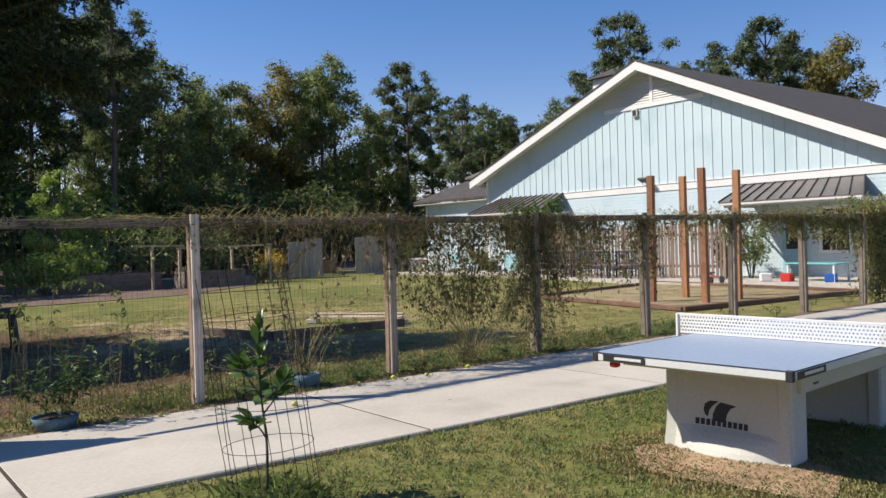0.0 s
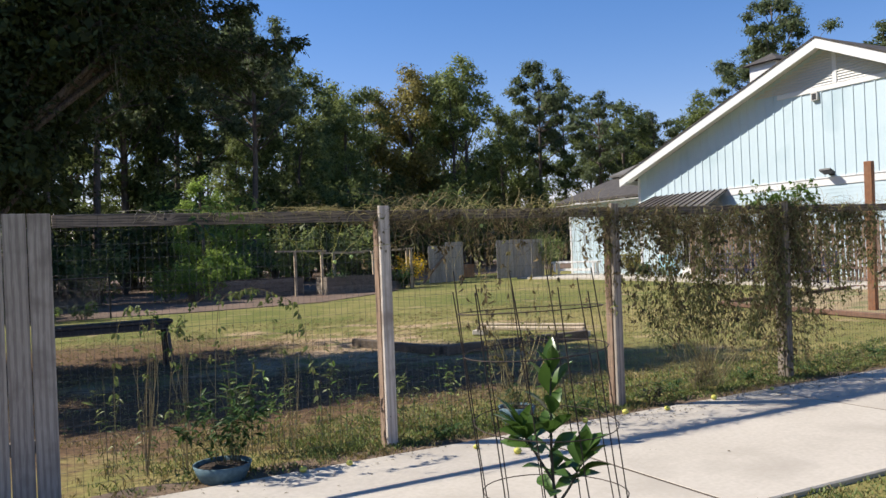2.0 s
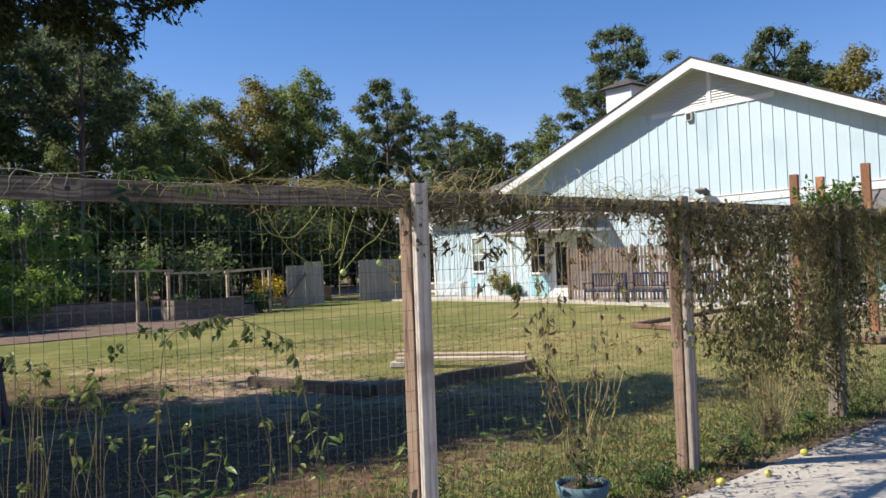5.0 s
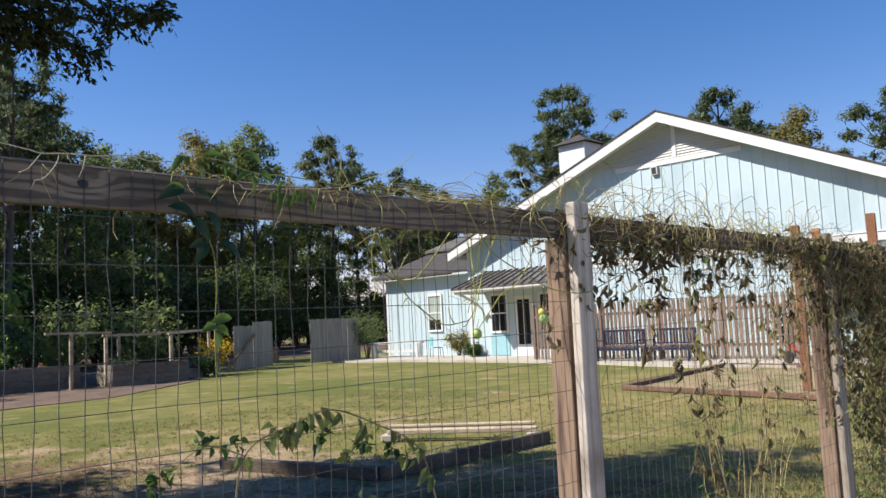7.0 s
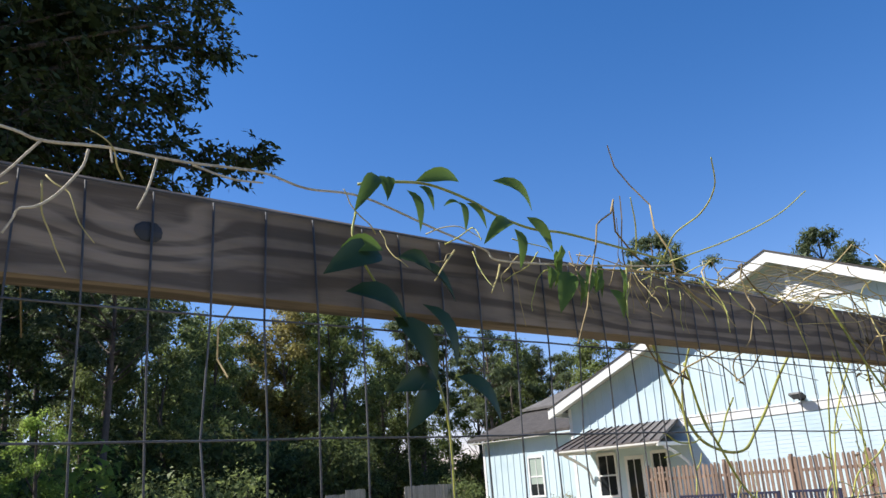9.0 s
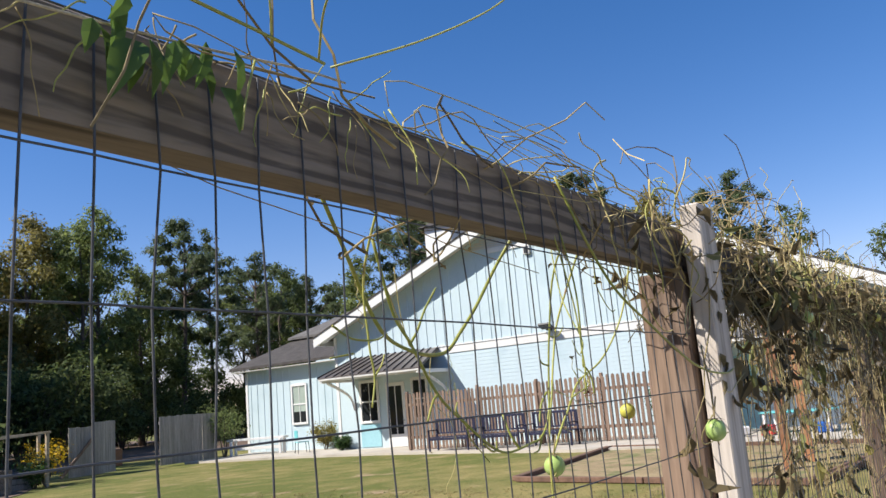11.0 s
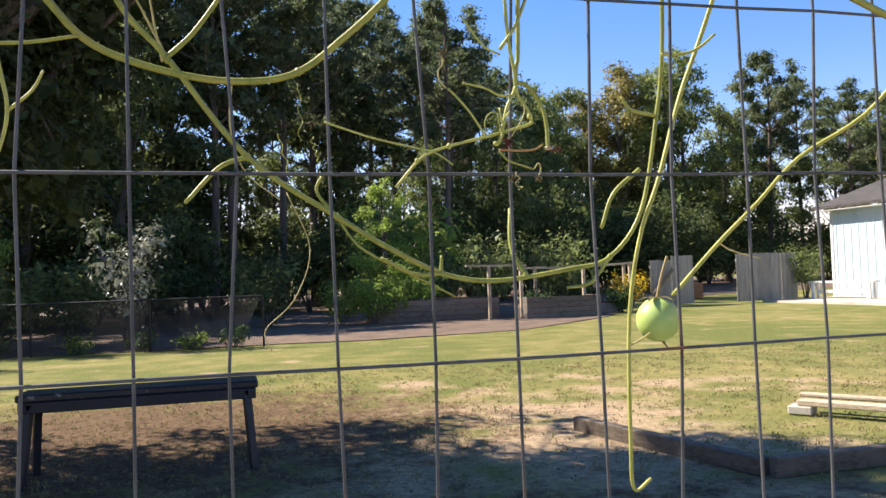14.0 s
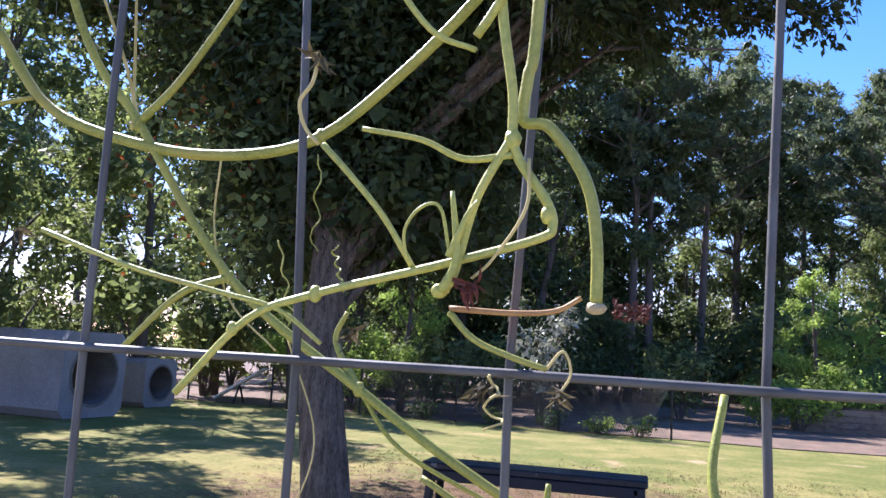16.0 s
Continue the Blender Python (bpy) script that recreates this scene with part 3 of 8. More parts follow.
    sum3.operation, sum3.inputs[1].default_value = "MULTIPLY_ADD", 0.44
    ln.new(ball.outputs["Fac"], sum3.inputs[0])
    ln.new(sum2.outputs[0], sum3.inputs[2])
    final = mixc(grass, soil, sum3.outputs[0], 1.15, 1.36)
    # brown leaf litter, its colour also carrying the tree's shade on the lawn
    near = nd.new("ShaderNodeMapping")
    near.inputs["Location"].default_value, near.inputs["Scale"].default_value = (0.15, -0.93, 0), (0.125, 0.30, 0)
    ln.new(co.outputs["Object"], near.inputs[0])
    shade_disc = nd.new("ShaderNodeTexGradient")
    shade_disc.gradient_type = "SPHERICAL"
    ln.new(near.outputs[0], shade_disc.inputs[0])
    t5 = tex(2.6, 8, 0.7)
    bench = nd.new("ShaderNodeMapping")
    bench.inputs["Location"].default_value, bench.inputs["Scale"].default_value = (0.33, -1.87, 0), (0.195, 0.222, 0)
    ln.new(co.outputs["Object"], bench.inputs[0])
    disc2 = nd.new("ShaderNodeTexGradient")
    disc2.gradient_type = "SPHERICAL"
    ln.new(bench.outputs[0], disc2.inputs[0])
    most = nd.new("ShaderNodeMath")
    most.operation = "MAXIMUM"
    ln.new(shade_disc.outputs["Fac"], most.inputs[0])
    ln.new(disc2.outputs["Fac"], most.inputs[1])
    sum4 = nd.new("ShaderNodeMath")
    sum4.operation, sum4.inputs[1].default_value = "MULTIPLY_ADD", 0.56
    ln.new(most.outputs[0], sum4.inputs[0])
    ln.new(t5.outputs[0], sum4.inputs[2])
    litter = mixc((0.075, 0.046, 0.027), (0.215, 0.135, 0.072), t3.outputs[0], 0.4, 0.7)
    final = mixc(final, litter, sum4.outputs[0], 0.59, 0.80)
    b = nd["Principled BSDF"]
    ln.new(final, b.inputs["Base Color"])
    b.inputs["Roughness"].default_value, b.inputs["Specular IOR Level"].default_value = 0.95, 0.15
    bn = nd.new("ShaderNodeBump")
    bn.inputs["Strength"].default_value, bn.inputs["Distance"].default_value = 0.8, 0.03
    ln.new(t3.outputs[0], bn.inputs["Height"])
    ln.new(bn.outputs[0], b.inputs["Normal"])
    return mat


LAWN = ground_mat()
LEAF_LITTER = material("leaf_litter_floor", (0.175, 0.12, 0.085), (0.085, 0.058, 0.04), scale=1.2, fine=16, rough=1.0, bump=0.8, spots=(0.21, 0.12, 0.08), spot_scale=3)
MULCH = material("bare_sandy_soil", (0.40, 0.26, 0.155), (0.22, 0.145, 0.09), scale=2.0, fine=24, rough=1.0, bump=0.9, spots=(0.46, 0.32, 0.2), spot_scale=3)

EDGE_SOIL = material("bare_edge_soil", (0.20, 0.135, 0.085), (0.085, 0.058, 0.038), scale=7, fine=60, rough=1.0, bump=0.9, dist=0.01, spots=(0.30, 0.22, 0.13), spot_scale=25, spot_at=(0.56, 0.7))

# ---------------------------------------------------------------- ground, path, patio
g = Geo()
n = 60
for j in range(n + 1):
    for i in range(n + 1):
        fx, fy = (i / n * 2 - 1), (j / n * 2 - 1)
        x, y = 10 + 400 * fx * abs(fx) ** 1.5, 12 + 400 * fy * abs(fy) ** 1.5
        near = max(0.0, 1 - math.hypot(x - 6, y - 10) / 40)
        g.v.append((x, y, -0.012 + 0.02 * near * noise.noise((x * 0.35, y * 0.35, 0))))
for j in range(n):
    for i in range(n):
        a = j * (n + 1) + i
        g.f.append((a, a + 1, a + n + 2, a + n + 1))
        g.m.append(0)
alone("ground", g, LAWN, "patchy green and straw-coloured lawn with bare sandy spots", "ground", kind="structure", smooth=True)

path = thing("pavement", "pale concrete footpath of long slabs with grooved joints", "path", kind="structure")
X0, STEP = -11.22, 3.05
for k in range(13):
    xa, xb = X0 + k * STEP + 0.006, X0 + (k + 1) * STEP - 0.006
    g = Geo()
    ya, yb = -2.72 - 0.03 * xa, -2.72 - 0.03 * xb
    c = 0.012
    g.v = [(xa, ya, -0.08), (xb, yb, -0.08), (xb, -0.36, -0.08), (xa, -0.36, -0.08),
           (xa, ya, 0.015), (xb, yb, 0.015), (xb, -0.36, 0.015), (xa, -0.36, 0.015),
           (xa + c, ya + c, 0.026), (xb - c, yb + c, 0.026), (xb - c, -0.36 - c, 0.026), (xa + c, -0.36 - c, 0.026)]
    g.f = [(0, 1, 5, 4), (1, 2, 6, 5), (2, 3, 7, 6), (3, 0, 4, 7), (4, 5, 9, 8), (5, 6, 10, 9), (6, 7, 11, 10), (7, 4, 8, 11), (8, 9, 10, 11)]
    g.m = [0] * len(g.f)
    part("slab", g, CONCRETE, path)
    part("joint", Geo().box(xa - 0.022, xa + 0.010, ya + 0.02, -0.38, -0.05, 0.0225), SOIL, path)

g = Geo()
g.prism([(18.4, -6), (18.5, 9.5), (19.6, 13), (20.6, 18), (20.9, 23), (20.4, 28.2), (24.6, 28.6), (24.6, -6)], -0.05, 0.07, "z")
alone("patio", g, CONCRETE, "raised pale concrete patio slab along the house wall", "patio", kind="structure")

# bare soil along the wire fence and under the timbers
g = Geo()
rnd = random.Random(5)
edge = [(-6 + i * 0.5, -0.36) for i in range(60)]
for i in range(59):
    (xa, ya), (xb, yb) = edge[i], edge[i + 1]
    wa, wb = 0.34 + 0.14 * noise.noise((xa * 1.7, 3, 0)), 0.34 + 0.14 * noise.noise((xb * 1.7, 3, 0))
    g.add([(xa, ya, 0.004), (xb, yb, 0.004), (xb, yb + wb, 0.004), (xa, ya + wa, 0.004)], [(0, 1, 2, 3)])
alone("soil_strip", g, LEAF_LITTER, "dark leafy soil strip along the fence foot", "soil", kind="structure")

# ---------------------------------------------------------------- wire fence
BAY = 2.46
fence = thing("wire_fence", "weathered wooden post fence with rusty galvanised wire mesh", "fence")
for k in range(7):
    x = k * BAY
    g = Geo().box(-0.0445, 0.0445, 0.006, 0.095, -0.3, 1.861, 0.004)
    p = part("post", g, BROWN_Z if k < 2 else POST_GREY, fence, "brown square post" if k < 2 else "")
    p.location = (x, 0, 0)
    p.rotation_euler = (radians(0.3 * (-1) ** k), radians([0, 0.5, 0.4, -0.3, 0.6, 0, 0.3][k]), 0)
    g = Geo().box(-0.0445, 0.0445, -0.042, -0.004, -0.02, 1.985 if k < 5 else 1.95, 0.003)
    b = part("batten", g, BATTEN if k == 0 else OLD_BATTEN if k == 1 else POST_GREY, fence, "bleached upright board nailed over the mesh")
    b.location = (x + 0.004, 0, 0)
    b.rotation_euler = p.rotation_euler
    if k == 0:
        g = Geo()
        for z, dx in ((0.25, -0.01), (0.62, 0.015), (1.05, -0.012), (1.38, 0.02), (1.62, 0.0), (1.8, -0.02)):
            part("nail", Geo().tube([(dx, -0.0425, z), (dx, -0.0445, z)], 0.004, 8), DARK_METAL, fence)
rails = [(-2.46, 0.0)] + [(k * BAY, (k + 1) * BAY) for k in range(7)]
for i, (xa, xb) in enumerate(rails):
    g = Geo()
    # a rail with a slightly bowed, worn top edge
    seg = 12
    for s in range(seg + 1):
        x = xa + 0.002 + (xb - xa - 0.004) * s / seg
        w = 0.0035 * noise.noise((x * 2.3, 1.5, i))
        for y, z in ((0.0045, 1.862), (0.042, 1.862), (0.0435, 1.866), (0.0435, 1.946), (0.040, 1.950 + w), (0.009, 1.950 + w), (0.0045, 1.945)):
            g.v.append((x, y, z))
    for s in range(seg):
        for q in range(7):
            a, b2 = s * 7 + q, s * 7 + (q + 1) % 7
            g.f.append((a, b2, b2 + 7, a + 7))
            g.m.append(0)
    g.f += [tuple(range(7))[::-1], tuple(range(seg * 7, seg * 7 + 7))]
    g.m += [0, 0]
    r = part("top_rail", g, RAIL_WOOD, fence)
    # the knot in the rail of the first bay
    if i == 0:
        kn = Geo().ball((-1.717, 0.0042, 1.9085), 0.0125, 0.0016, 0.0088, 14, 6, 0.1, random.Random(2))
        part("knot", kn, BLACK_PLASTIC, r, "dark knot hole")
WX, WZ, PX, PZ = -0.7435, 1.634, 0.0511, 0.1032
for i, (xa, xb) in enumerate(rails[:7]):
    g = Geo()
    near = i < 2
    sides, rad = (6, 0.00098) if near else (3, 0.0012)
    cols = [WX + PX * c for c in range(-60, 340) if xa + 0.002 <= WX + PX * c < xb]
    rows = [WZ + PZ * r for r in range(-16, 4)]
    def jig(x, z):
        return (x + 0.0085 * noise.noise((x * 31, z * 13, 7)) + 0.003 * noise.noise((x * 3, z * 4, 2)), 0.0014 + 0.006 * noise.noise((x * 1.3, z * 1.1, 4)) * (1 if z < 1.8 else 0),
                z + 0.003 * noise.noise((x * 1.7, z * 2, 11)) + 0.0012 * noise.noise((x * 23, z * 2, 5)))
    for x in cols:
        g.tube([jig(x, z) for z in rows], rad, sides)
    for z in rows:
        g.tube([Vector(jig(x, z)) - Vector((0, 0.0024, 0)) for x in [xa] + cols + [xb]], rad, sides)
    part("wire_mesh", g, WIRE, fence, smooth=True)

# solid board gate that ends the mesh
gate = thing("board_gate", "weathered grey vertical board gate beside the wire fence", "gate")
rnd = random.Random(3)
for k in range(9):
    x1 = -2.47 - k * 0.148
    g = Geo().box(x1 - 0.142, x1, -0.045, -0.02, 0.03 + rnd.uniform(0, 0.02), 1.955 + rnd.uniform(-0.006, 0.006), 0.003)
    part("board", g, GREY_Z, gate)
for z in (0.35, 1.6):
    part("cross_rail", Geo().box(-3.8, -2.47, -0.018, 0.02, z, z + 0.089, 0.003), GREY_Z, gate)

# ---------------------------------------------------------------- house
WALLX = 23.2
RIDGE_Y, RIDGE_Z, SL, SR = 12.2, 8.42, 0.38, 0.444
YL, YR = 22.05, 2.2
house = thing("house", "pale blue board-and-batten house with white trim and dark roof", "house")
def roof_z(y):
    return RIDGE_Z - (SL * (y - RIDGE_Y) if y > RIDGE_Y else SR * (RIDGE_Y - y))
g = Geo()
g.prism([(YR, 0.07), (YL, 0.07), (YL, roof_z(YL) - 0.1), (RIDGE_Y, RIDGE_Z - 0.1), (YR, roof_z(YR) - 0.1)], WALLX, 40.0, "x")
wall = part("wall", g, BLUE_WALL, house)
# upright battens above the white band
y = YR + 0.2
while y < YL:
    top = min(roof_z(y) - 0.12, 6.78 if 9.65 < y < 14.25 else 99)
    if top > 3.7:
        part("batten", Geo().box(WALLX - 0.022, WALLX, y - 0.028, y + 0.028, 3.62, top, 0.004), BLUE_WALL, house)
    y += 0.405
# lap siding under the band
for k in range(24):
    z = 0.2 + k * 0.13
    g = Geo()
    g.add([(WALLX - 0.010, YR, z), (WALLX - 0.003, YR, z + 0.128), (WALLX - 0.003, 17.2, z + 0.128), (WALLX - 0.010, 17.2, z), (WALLX + 0.001, YR, z), (WALLX + 0.001, 17.2, z)],
          [(3, 2, 1, 0), (0, 4, 5, 3)])
    part("siding_board", g, BLUE_WALL, house)
part("band", Geo().box(WALLX - 0.035, WALLX + 0.01, YR, 17.0, 3.34, 3.6, 0.006), WHITE, house, "white horizontal trim band")
part("band_cap", Geo().box(WALLX - 0.06, WALLX + 0.01, YR, 17.0, 3.6, 3.635, 0.004), WHITE, house)
part("corner_board", Geo().box(WALLX - 0.03, WALLX + 0.1, YL - 0.12, YL + 0.02, 0.07, roof_z(YL) - 0.15, 0.005), WHITE, house)
# louvred gable vent
vent = part("gable_vent", Geo().box(WALLX - 0.05, WALLX + 0.01, 9.55, 14.35, 6.72, 6.9, 0.008), WHITE, house, "white louvred gable vent")
part("mullion", Geo().box(WALLX - 0.055, WALLX + 0.01, 11.86, 12.02, 6.9, 8.2, 0.006), WHITE, vent)
for k in range(14):
    z = 6.92 + k * 0.095
    yl, yr = RIDGE_Y + (RIDGE_Z - 0.28 - z) / SL, RIDGE_Y - (RIDGE_Z - 0.28 - z) / SR
    if yl - yr > 0.3:
        g = Geo()
        g.add([(WALLX - 0.045, yr, z), (WALLX - 0.008, yr, z + 0.075), (WALLX - 0.008, yl, z + 0.075), (WALLX - 0.045, yl, z), (WALLX - 0.002, yr, z), (WALLX - 0.002, yl, z)], [(3, 2, 1, 0), (0, 4, 5, 3)])
        part("louvre", g, OFF_WHITE, vent)
part("vent_box", Geo().box(WALLX - 0.12, WALLX, 12.6, 12.86, 6.42, 6.74, 0.01), OFF_WHITE, house, "small square wall vent")
part("vent_hole", Geo().box(WALLX - 0.124, WALLX - 0.115, 12.64, 12.82, 6.45, 6.68), BLACK_PLASTIC, house)
# roof planes with thickness, white rakes and fascia
EAVE = 0.55
for side, slope, ye in ((1, SL, YL + EAVE), (-1, SR, YR - EAVE)):
    ze = RIDGE_Z - slope * abs(ye - RIDGE_Y)
    part("roof", Geo().prism([(RIDGE_Y, RIDGE_Z + 0.12), (ye, ze + 0.12), (ye, ze), (RIDGE_Y, RIDGE_Z)], WALLX - 0.60, 40.5, "x"), SHINGLE, house, "dark shingle roof plane")
    part("rake_board", Geo().prism([(RIDGE_Y, RIDGE_Z + 0.085), (ye, ze + 0.085), (ye, ze - 0.27), (RIDGE_Y, RIDGE_Z - 0.27)], WALLX - 0.66, WALLX - 0.605, "x"), WHITE, house, "white rake board")
    part("soffit", Geo().prism([(RIDGE_Y, RIDGE_Z - 0.06), (ye, ze - 0.06), (ye, ze - 0.085), (RIDGE_Y, RIDGE_Z - 0.085)], WALLX - 0.605, WALLX + 0.02, "x"), WHITE, house)
    part("fascia", Geo().box(WALLX - 0.60, 40.4, min(ye, ye + side * 0.03), max(ye, ye + side * 0.03), ze - 0.2, ze + 0.07, 0.004), WHITE, house)
    part("roof_edge", Geo().prism([(RIDGE_Y, RIDGE_Z + 0.145), (ye, ze + 0.145), (ye, ze + 0.09), (RIDGE_Y, RIDGE_Z + 0.09)], WALLX - 0.69, WALLX - 0.58, "x"), SHINGLE, house)


def window(parent, y0, y1, z0, z1, x, muntins=(1, 2), sill=True):
    w = part("window", Geo().box(x - 0.01, x + 0.012, y0, y1, z0, z1), GLASS, parent, "white-framed sash window")
    f = 0.09
    part("frame", Geo().box(x - 0.06, x - 0.011, y0 - f, y0, z0 - f, z1 + f, 0.004), WHITE, w)
    part("frame", Geo().box(x - 0.06, x - 0.011, y1, y1 + f, z0 - f, z1 + f, 0.004), WHITE, w)
    part("frame", Geo().box(x - 0.058, x - 0.011, y0, y1, z1, z1 + f + 0.03, 0.004), WHITE, w)
    part("sill", Geo().box(x - 0.08, x - 0.011, y0 - 0.02, y1 + 0.02, z0 - f, z0, 0.004), WHITE, w)
    part("meeting_rail", Geo().box(x - 0.04, x - 0.0105, y0, y1, (z0 + z1) / 2 - 0.03, (z0 + z1) / 2 + 0.03, 0.003), WHITE, w)
    for k in range(1, muntins[0] + 1):
        yy = y0 + (y1 - y0) * k / (muntins[0] + 1)
        part("muntin", Geo().box(x - 0.03, x - 0.0105, yy - 0.012, yy + 0.012, z0, z1), WHITE, w)
    return w


def canopy(y0, y1, yb0, yb1, xf, zf, zb, seams):
    """A lean-to porch roof of standing-seam metal on white brackets."""
    c = part("porch_canopy", Geo(), METAL_ROOF, house, "brown standing-seam metal porch roof")
    g = Geo()
    g.add([(xf, y0, zf), (xf, y1, zf), (WALLX, yb1, zb), (WALLX, yb0, zb), (xf, y0, zf - 0.05), (xf, y1, zf - 0.05), (WALLX, yb1, zb - 0.05), (WALLX, yb0, zb - 0.05)],
          [(0, 3, 2, 1), (4, 5, 6, 7), (0, 1, 5, 4), (1, 2, 6, 5), (3, 0, 4, 7)])
    part("roof_sheet", g, METAL_ROOF, c)
    for k in range(seams + 1):
        u = k / seams
        a, b = Vector((xf, y0 + (y1 - y0) * u, zf + 0.012)), Vector((WALLX, yb0 + (yb1 - yb0) * u, zb + 0.012))
        g = Geo()
        h, s = Vector((0, 0, 0.03)), Vector((0, 0.014, 0))
        g.add([a - s - h, a + s - h, b + s - h, b - s - h, a - s + h, a + s + h, b + s + h, b - s + h],
              [(0, 1, 5, 4), (4, 5, 6, 7), (3, 2, 1, 0), (1, 2, 6, 5), (0, 4, 7, 3), (2, 3, 7, 6)])
        part("seam", g, DARK_METAL, c)
    part("fascia", Geo().box(xf - 0.02, xf + 0.04, y0 + 0.05, y1 - 0.05, zf - 0.115, zf - 0.052, 0.005), OFF_WHITE, c)
    for yy in (y0 + 0.15, y1 - 0.15):
        part("side_beam", Geo().box(xf, WALLX, yy - 0.05, yy + 0.05, zf - 0.2, zf - 0.08, 0.005), WHITE, c)
        part("bracket", Geo().tube(smooth_line([(xf + 0.35, yy, zf - 0.2), (xf + 1.0, yy, zf - 0.45), (WALLX - 0.25, yy, zf - 0.8), (WALLX - 0.03, yy, zf - 1.3)], 3), 0.06, 4), WHITE, c, "white curved bracket")
    part("ceiling", Geo().box(xf + 0.05, WALLX, y0 + 0.2, y1 - 0.2, zf - 0.1, zf - 0.06), OFF_WHITE, c)
    return c


canopy(16.4, 21.3, 16.9, 20.95, 21.3, 2.88, 3.62, 12)
canopy(2.9, 7.75, 3.8, 7.95, 21.2, 2.66, 3.32, 11)
window(house, 19.98, 20.78, 1.12, 2.58, WALLX - 0.005, (1, 2))
window(house, 17.6, 18.2, 1.12, 2.5, WALLX - 0.005, (1, 2))
window(house, 4.3, 5.2, 0.95, 2.3, WALLX - 0.005, (1, 2))
door = part("door", Geo().box(WALLX - 0.04, WALLX + 0.01, 18.62, 19.52, 0.08, 2.5, 0.005), WHITE, house, "white glazed door")
part("pane", Geo().box(WALLX - 0.046, WALLX - 0.038, 18.76, 19.38, 0.55, 2.36), GLASS, door)
part("muntin", Geo().box(WALLX - 0.052, WALLX - 0.046, 19.055, 19.085, 0.55, 2.36), WHITE, door)
part("door_handle", Geo().tube([(WALLX - 0.04, 18.69, 1.05), (WALLX - 0.1, 18.69, 1.05), (WALLX - 0.1, 18.8, 1.05)], 0.012, 6), DARK_METAL, door)
part("wall_panel", Geo().box(WALLX - 0.03, WALLX + 0.005, 19.9, 20.9, 0.12, 0.98, 0.006), TEAL, house, "teal painted panel under the window")
door2 = part("door", Geo().box(WALLX - 0.04, WALLX + 0.01, 5.7, 6.6, 0.08, 2.2, 0.005), TEAL, house, "teal door")
part("pane", Geo().box(WALLX - 0.046, WALLX - 0.038, 5.85, 6.45, 1.0, 2.05), GLASS, door2)
for yy in (12.2,):
    fl = part("flood_light", Geo().box(WALLX - 0.1, WALLX, yy - 0.1, yy + 0.1, 3.68, 3.78, 0.01), DARK_METAL, house, "dark wall flood light")
    part("lamp_head", Geo().box(-0.16, 0.16, -0.22, 0.22, -0.04, 0.04, 0.012, pose(WALLX - 0.3, yy, 3.82, 0, 25, 0)), DARK_METAL, fl)

# low wing with its own roof
wing = thing("house_wing", "low pale blue wing of the house with a sash window", "house")
WGX = 24.5
part("wall", Geo().box(WGX, 33, 22.05, 28.9, 0.0, 3.72), BLUE_WALL, wing)
for k in range(16):
    yy = 22.3 + k * 0.42
    if not 25.0 < yy < 25.95:
        part("batten", Geo().box(WGX - 0.022, WGX, yy - 0.025, yy + 0.025, 0.1, 3.6, 0.004), BLUE_WALL, wing)
part("corner_board", Geo().box(WGX - 0.028, WGX + 0.1, 28.78, 28.93, 0.05, 3.65, 0.005), WHITE, wing)
part("roof", Geo().prism([(WGX - 0.5, 3.80), (WGX - 0.5, 3.92), (28.4, 5.36), (33.5, 5.36), (33.5, 5.2), (28.4, 5.2)], 22.06, 29.45, "y"), SHINGLE, wing, "dark shingle lean-to roof")
part("fascia", Geo().box(WGX - 0.53, WGX - 0.5, 22.06, 29.45, 3.80, 3.87, 0.004), SHINGLE, wing, "dark roof edge trim")
part("soffit", Geo().box(WGX - 0.5, WGX, 22.06, 29.45, 3.72, 3.745), OFF_WHITE, wing)
wing_window = window(wing, 25.09, 25.88, 1.25, 2.83, WGX - 0.005, (1, 2))
# a pale sheet over the pane paints the sky's reflection in the upper sash
part("blind", Geo().box(WGX - 0.0185, WGX - 0.0155, 25.10, 25.87, 1.72, 2.82), SASH_REFLECTION, wing_window, "pale green-grey reflection painted over the upper sash")

# rear gable with a cupola
rear = thing("rear_house", "rear gable of the house with grey shingle roof", "house")
part("wall", Geo().prism([(14.5, 0), (34.4, 0), (34.0, 5.3), (24.7, 8.6), (15.4, 5.3)], 34.6, 48, "x"), BLUE_WALL, rear)
for ye in (34.6, 14.8):
    ze = 9.2 - 0.345 * abs(ye - 24.7)
    part("roof", Geo().prism([(24.7, 9.1), (ye, ze - 0.1), (ye, ze - 0.25), (24.7, 8.95)], 34.0, 48.5, "x"), SHINGLE, rear, "grey shingle roof plane")
    part("rake_board", Geo().prism([(24.7, 9.05), (ye, ze - 0.15), (ye, ze - 0.33), (24.7, 8.87)], 33.94, 34.0, "x"), OFF_WHITE, rear)
g = Geo()
g.add([(28.0, 22.1, 5.45), (28.0, 29.6, 5.45), (34.0, 26.4, 8.0), (34.0, 22.1, 8.0), (28.0, 22.1, 5.33), (28.0, 29.6, 5.33), (34.0, 26.4, 7.88), (34.0, 22.1, 7.88), (34.0, 29.6, 5.45), (34.0, 29.6, 5.33)],
      [(0, 3, 2, 1), (4, 5, 6, 7), (0, 1, 5, 4), (3, 0, 4, 7), (1, 2, 8), (1, 8, 9, 5)])
part("hip_roof", g, SUNLIT_SHINGLE, rear, "grey shingle hip roof, coloured lighter as sunlit")
cup = thing("roof_cupola", "white roof cupola with a small dark hip roof", "cupola")
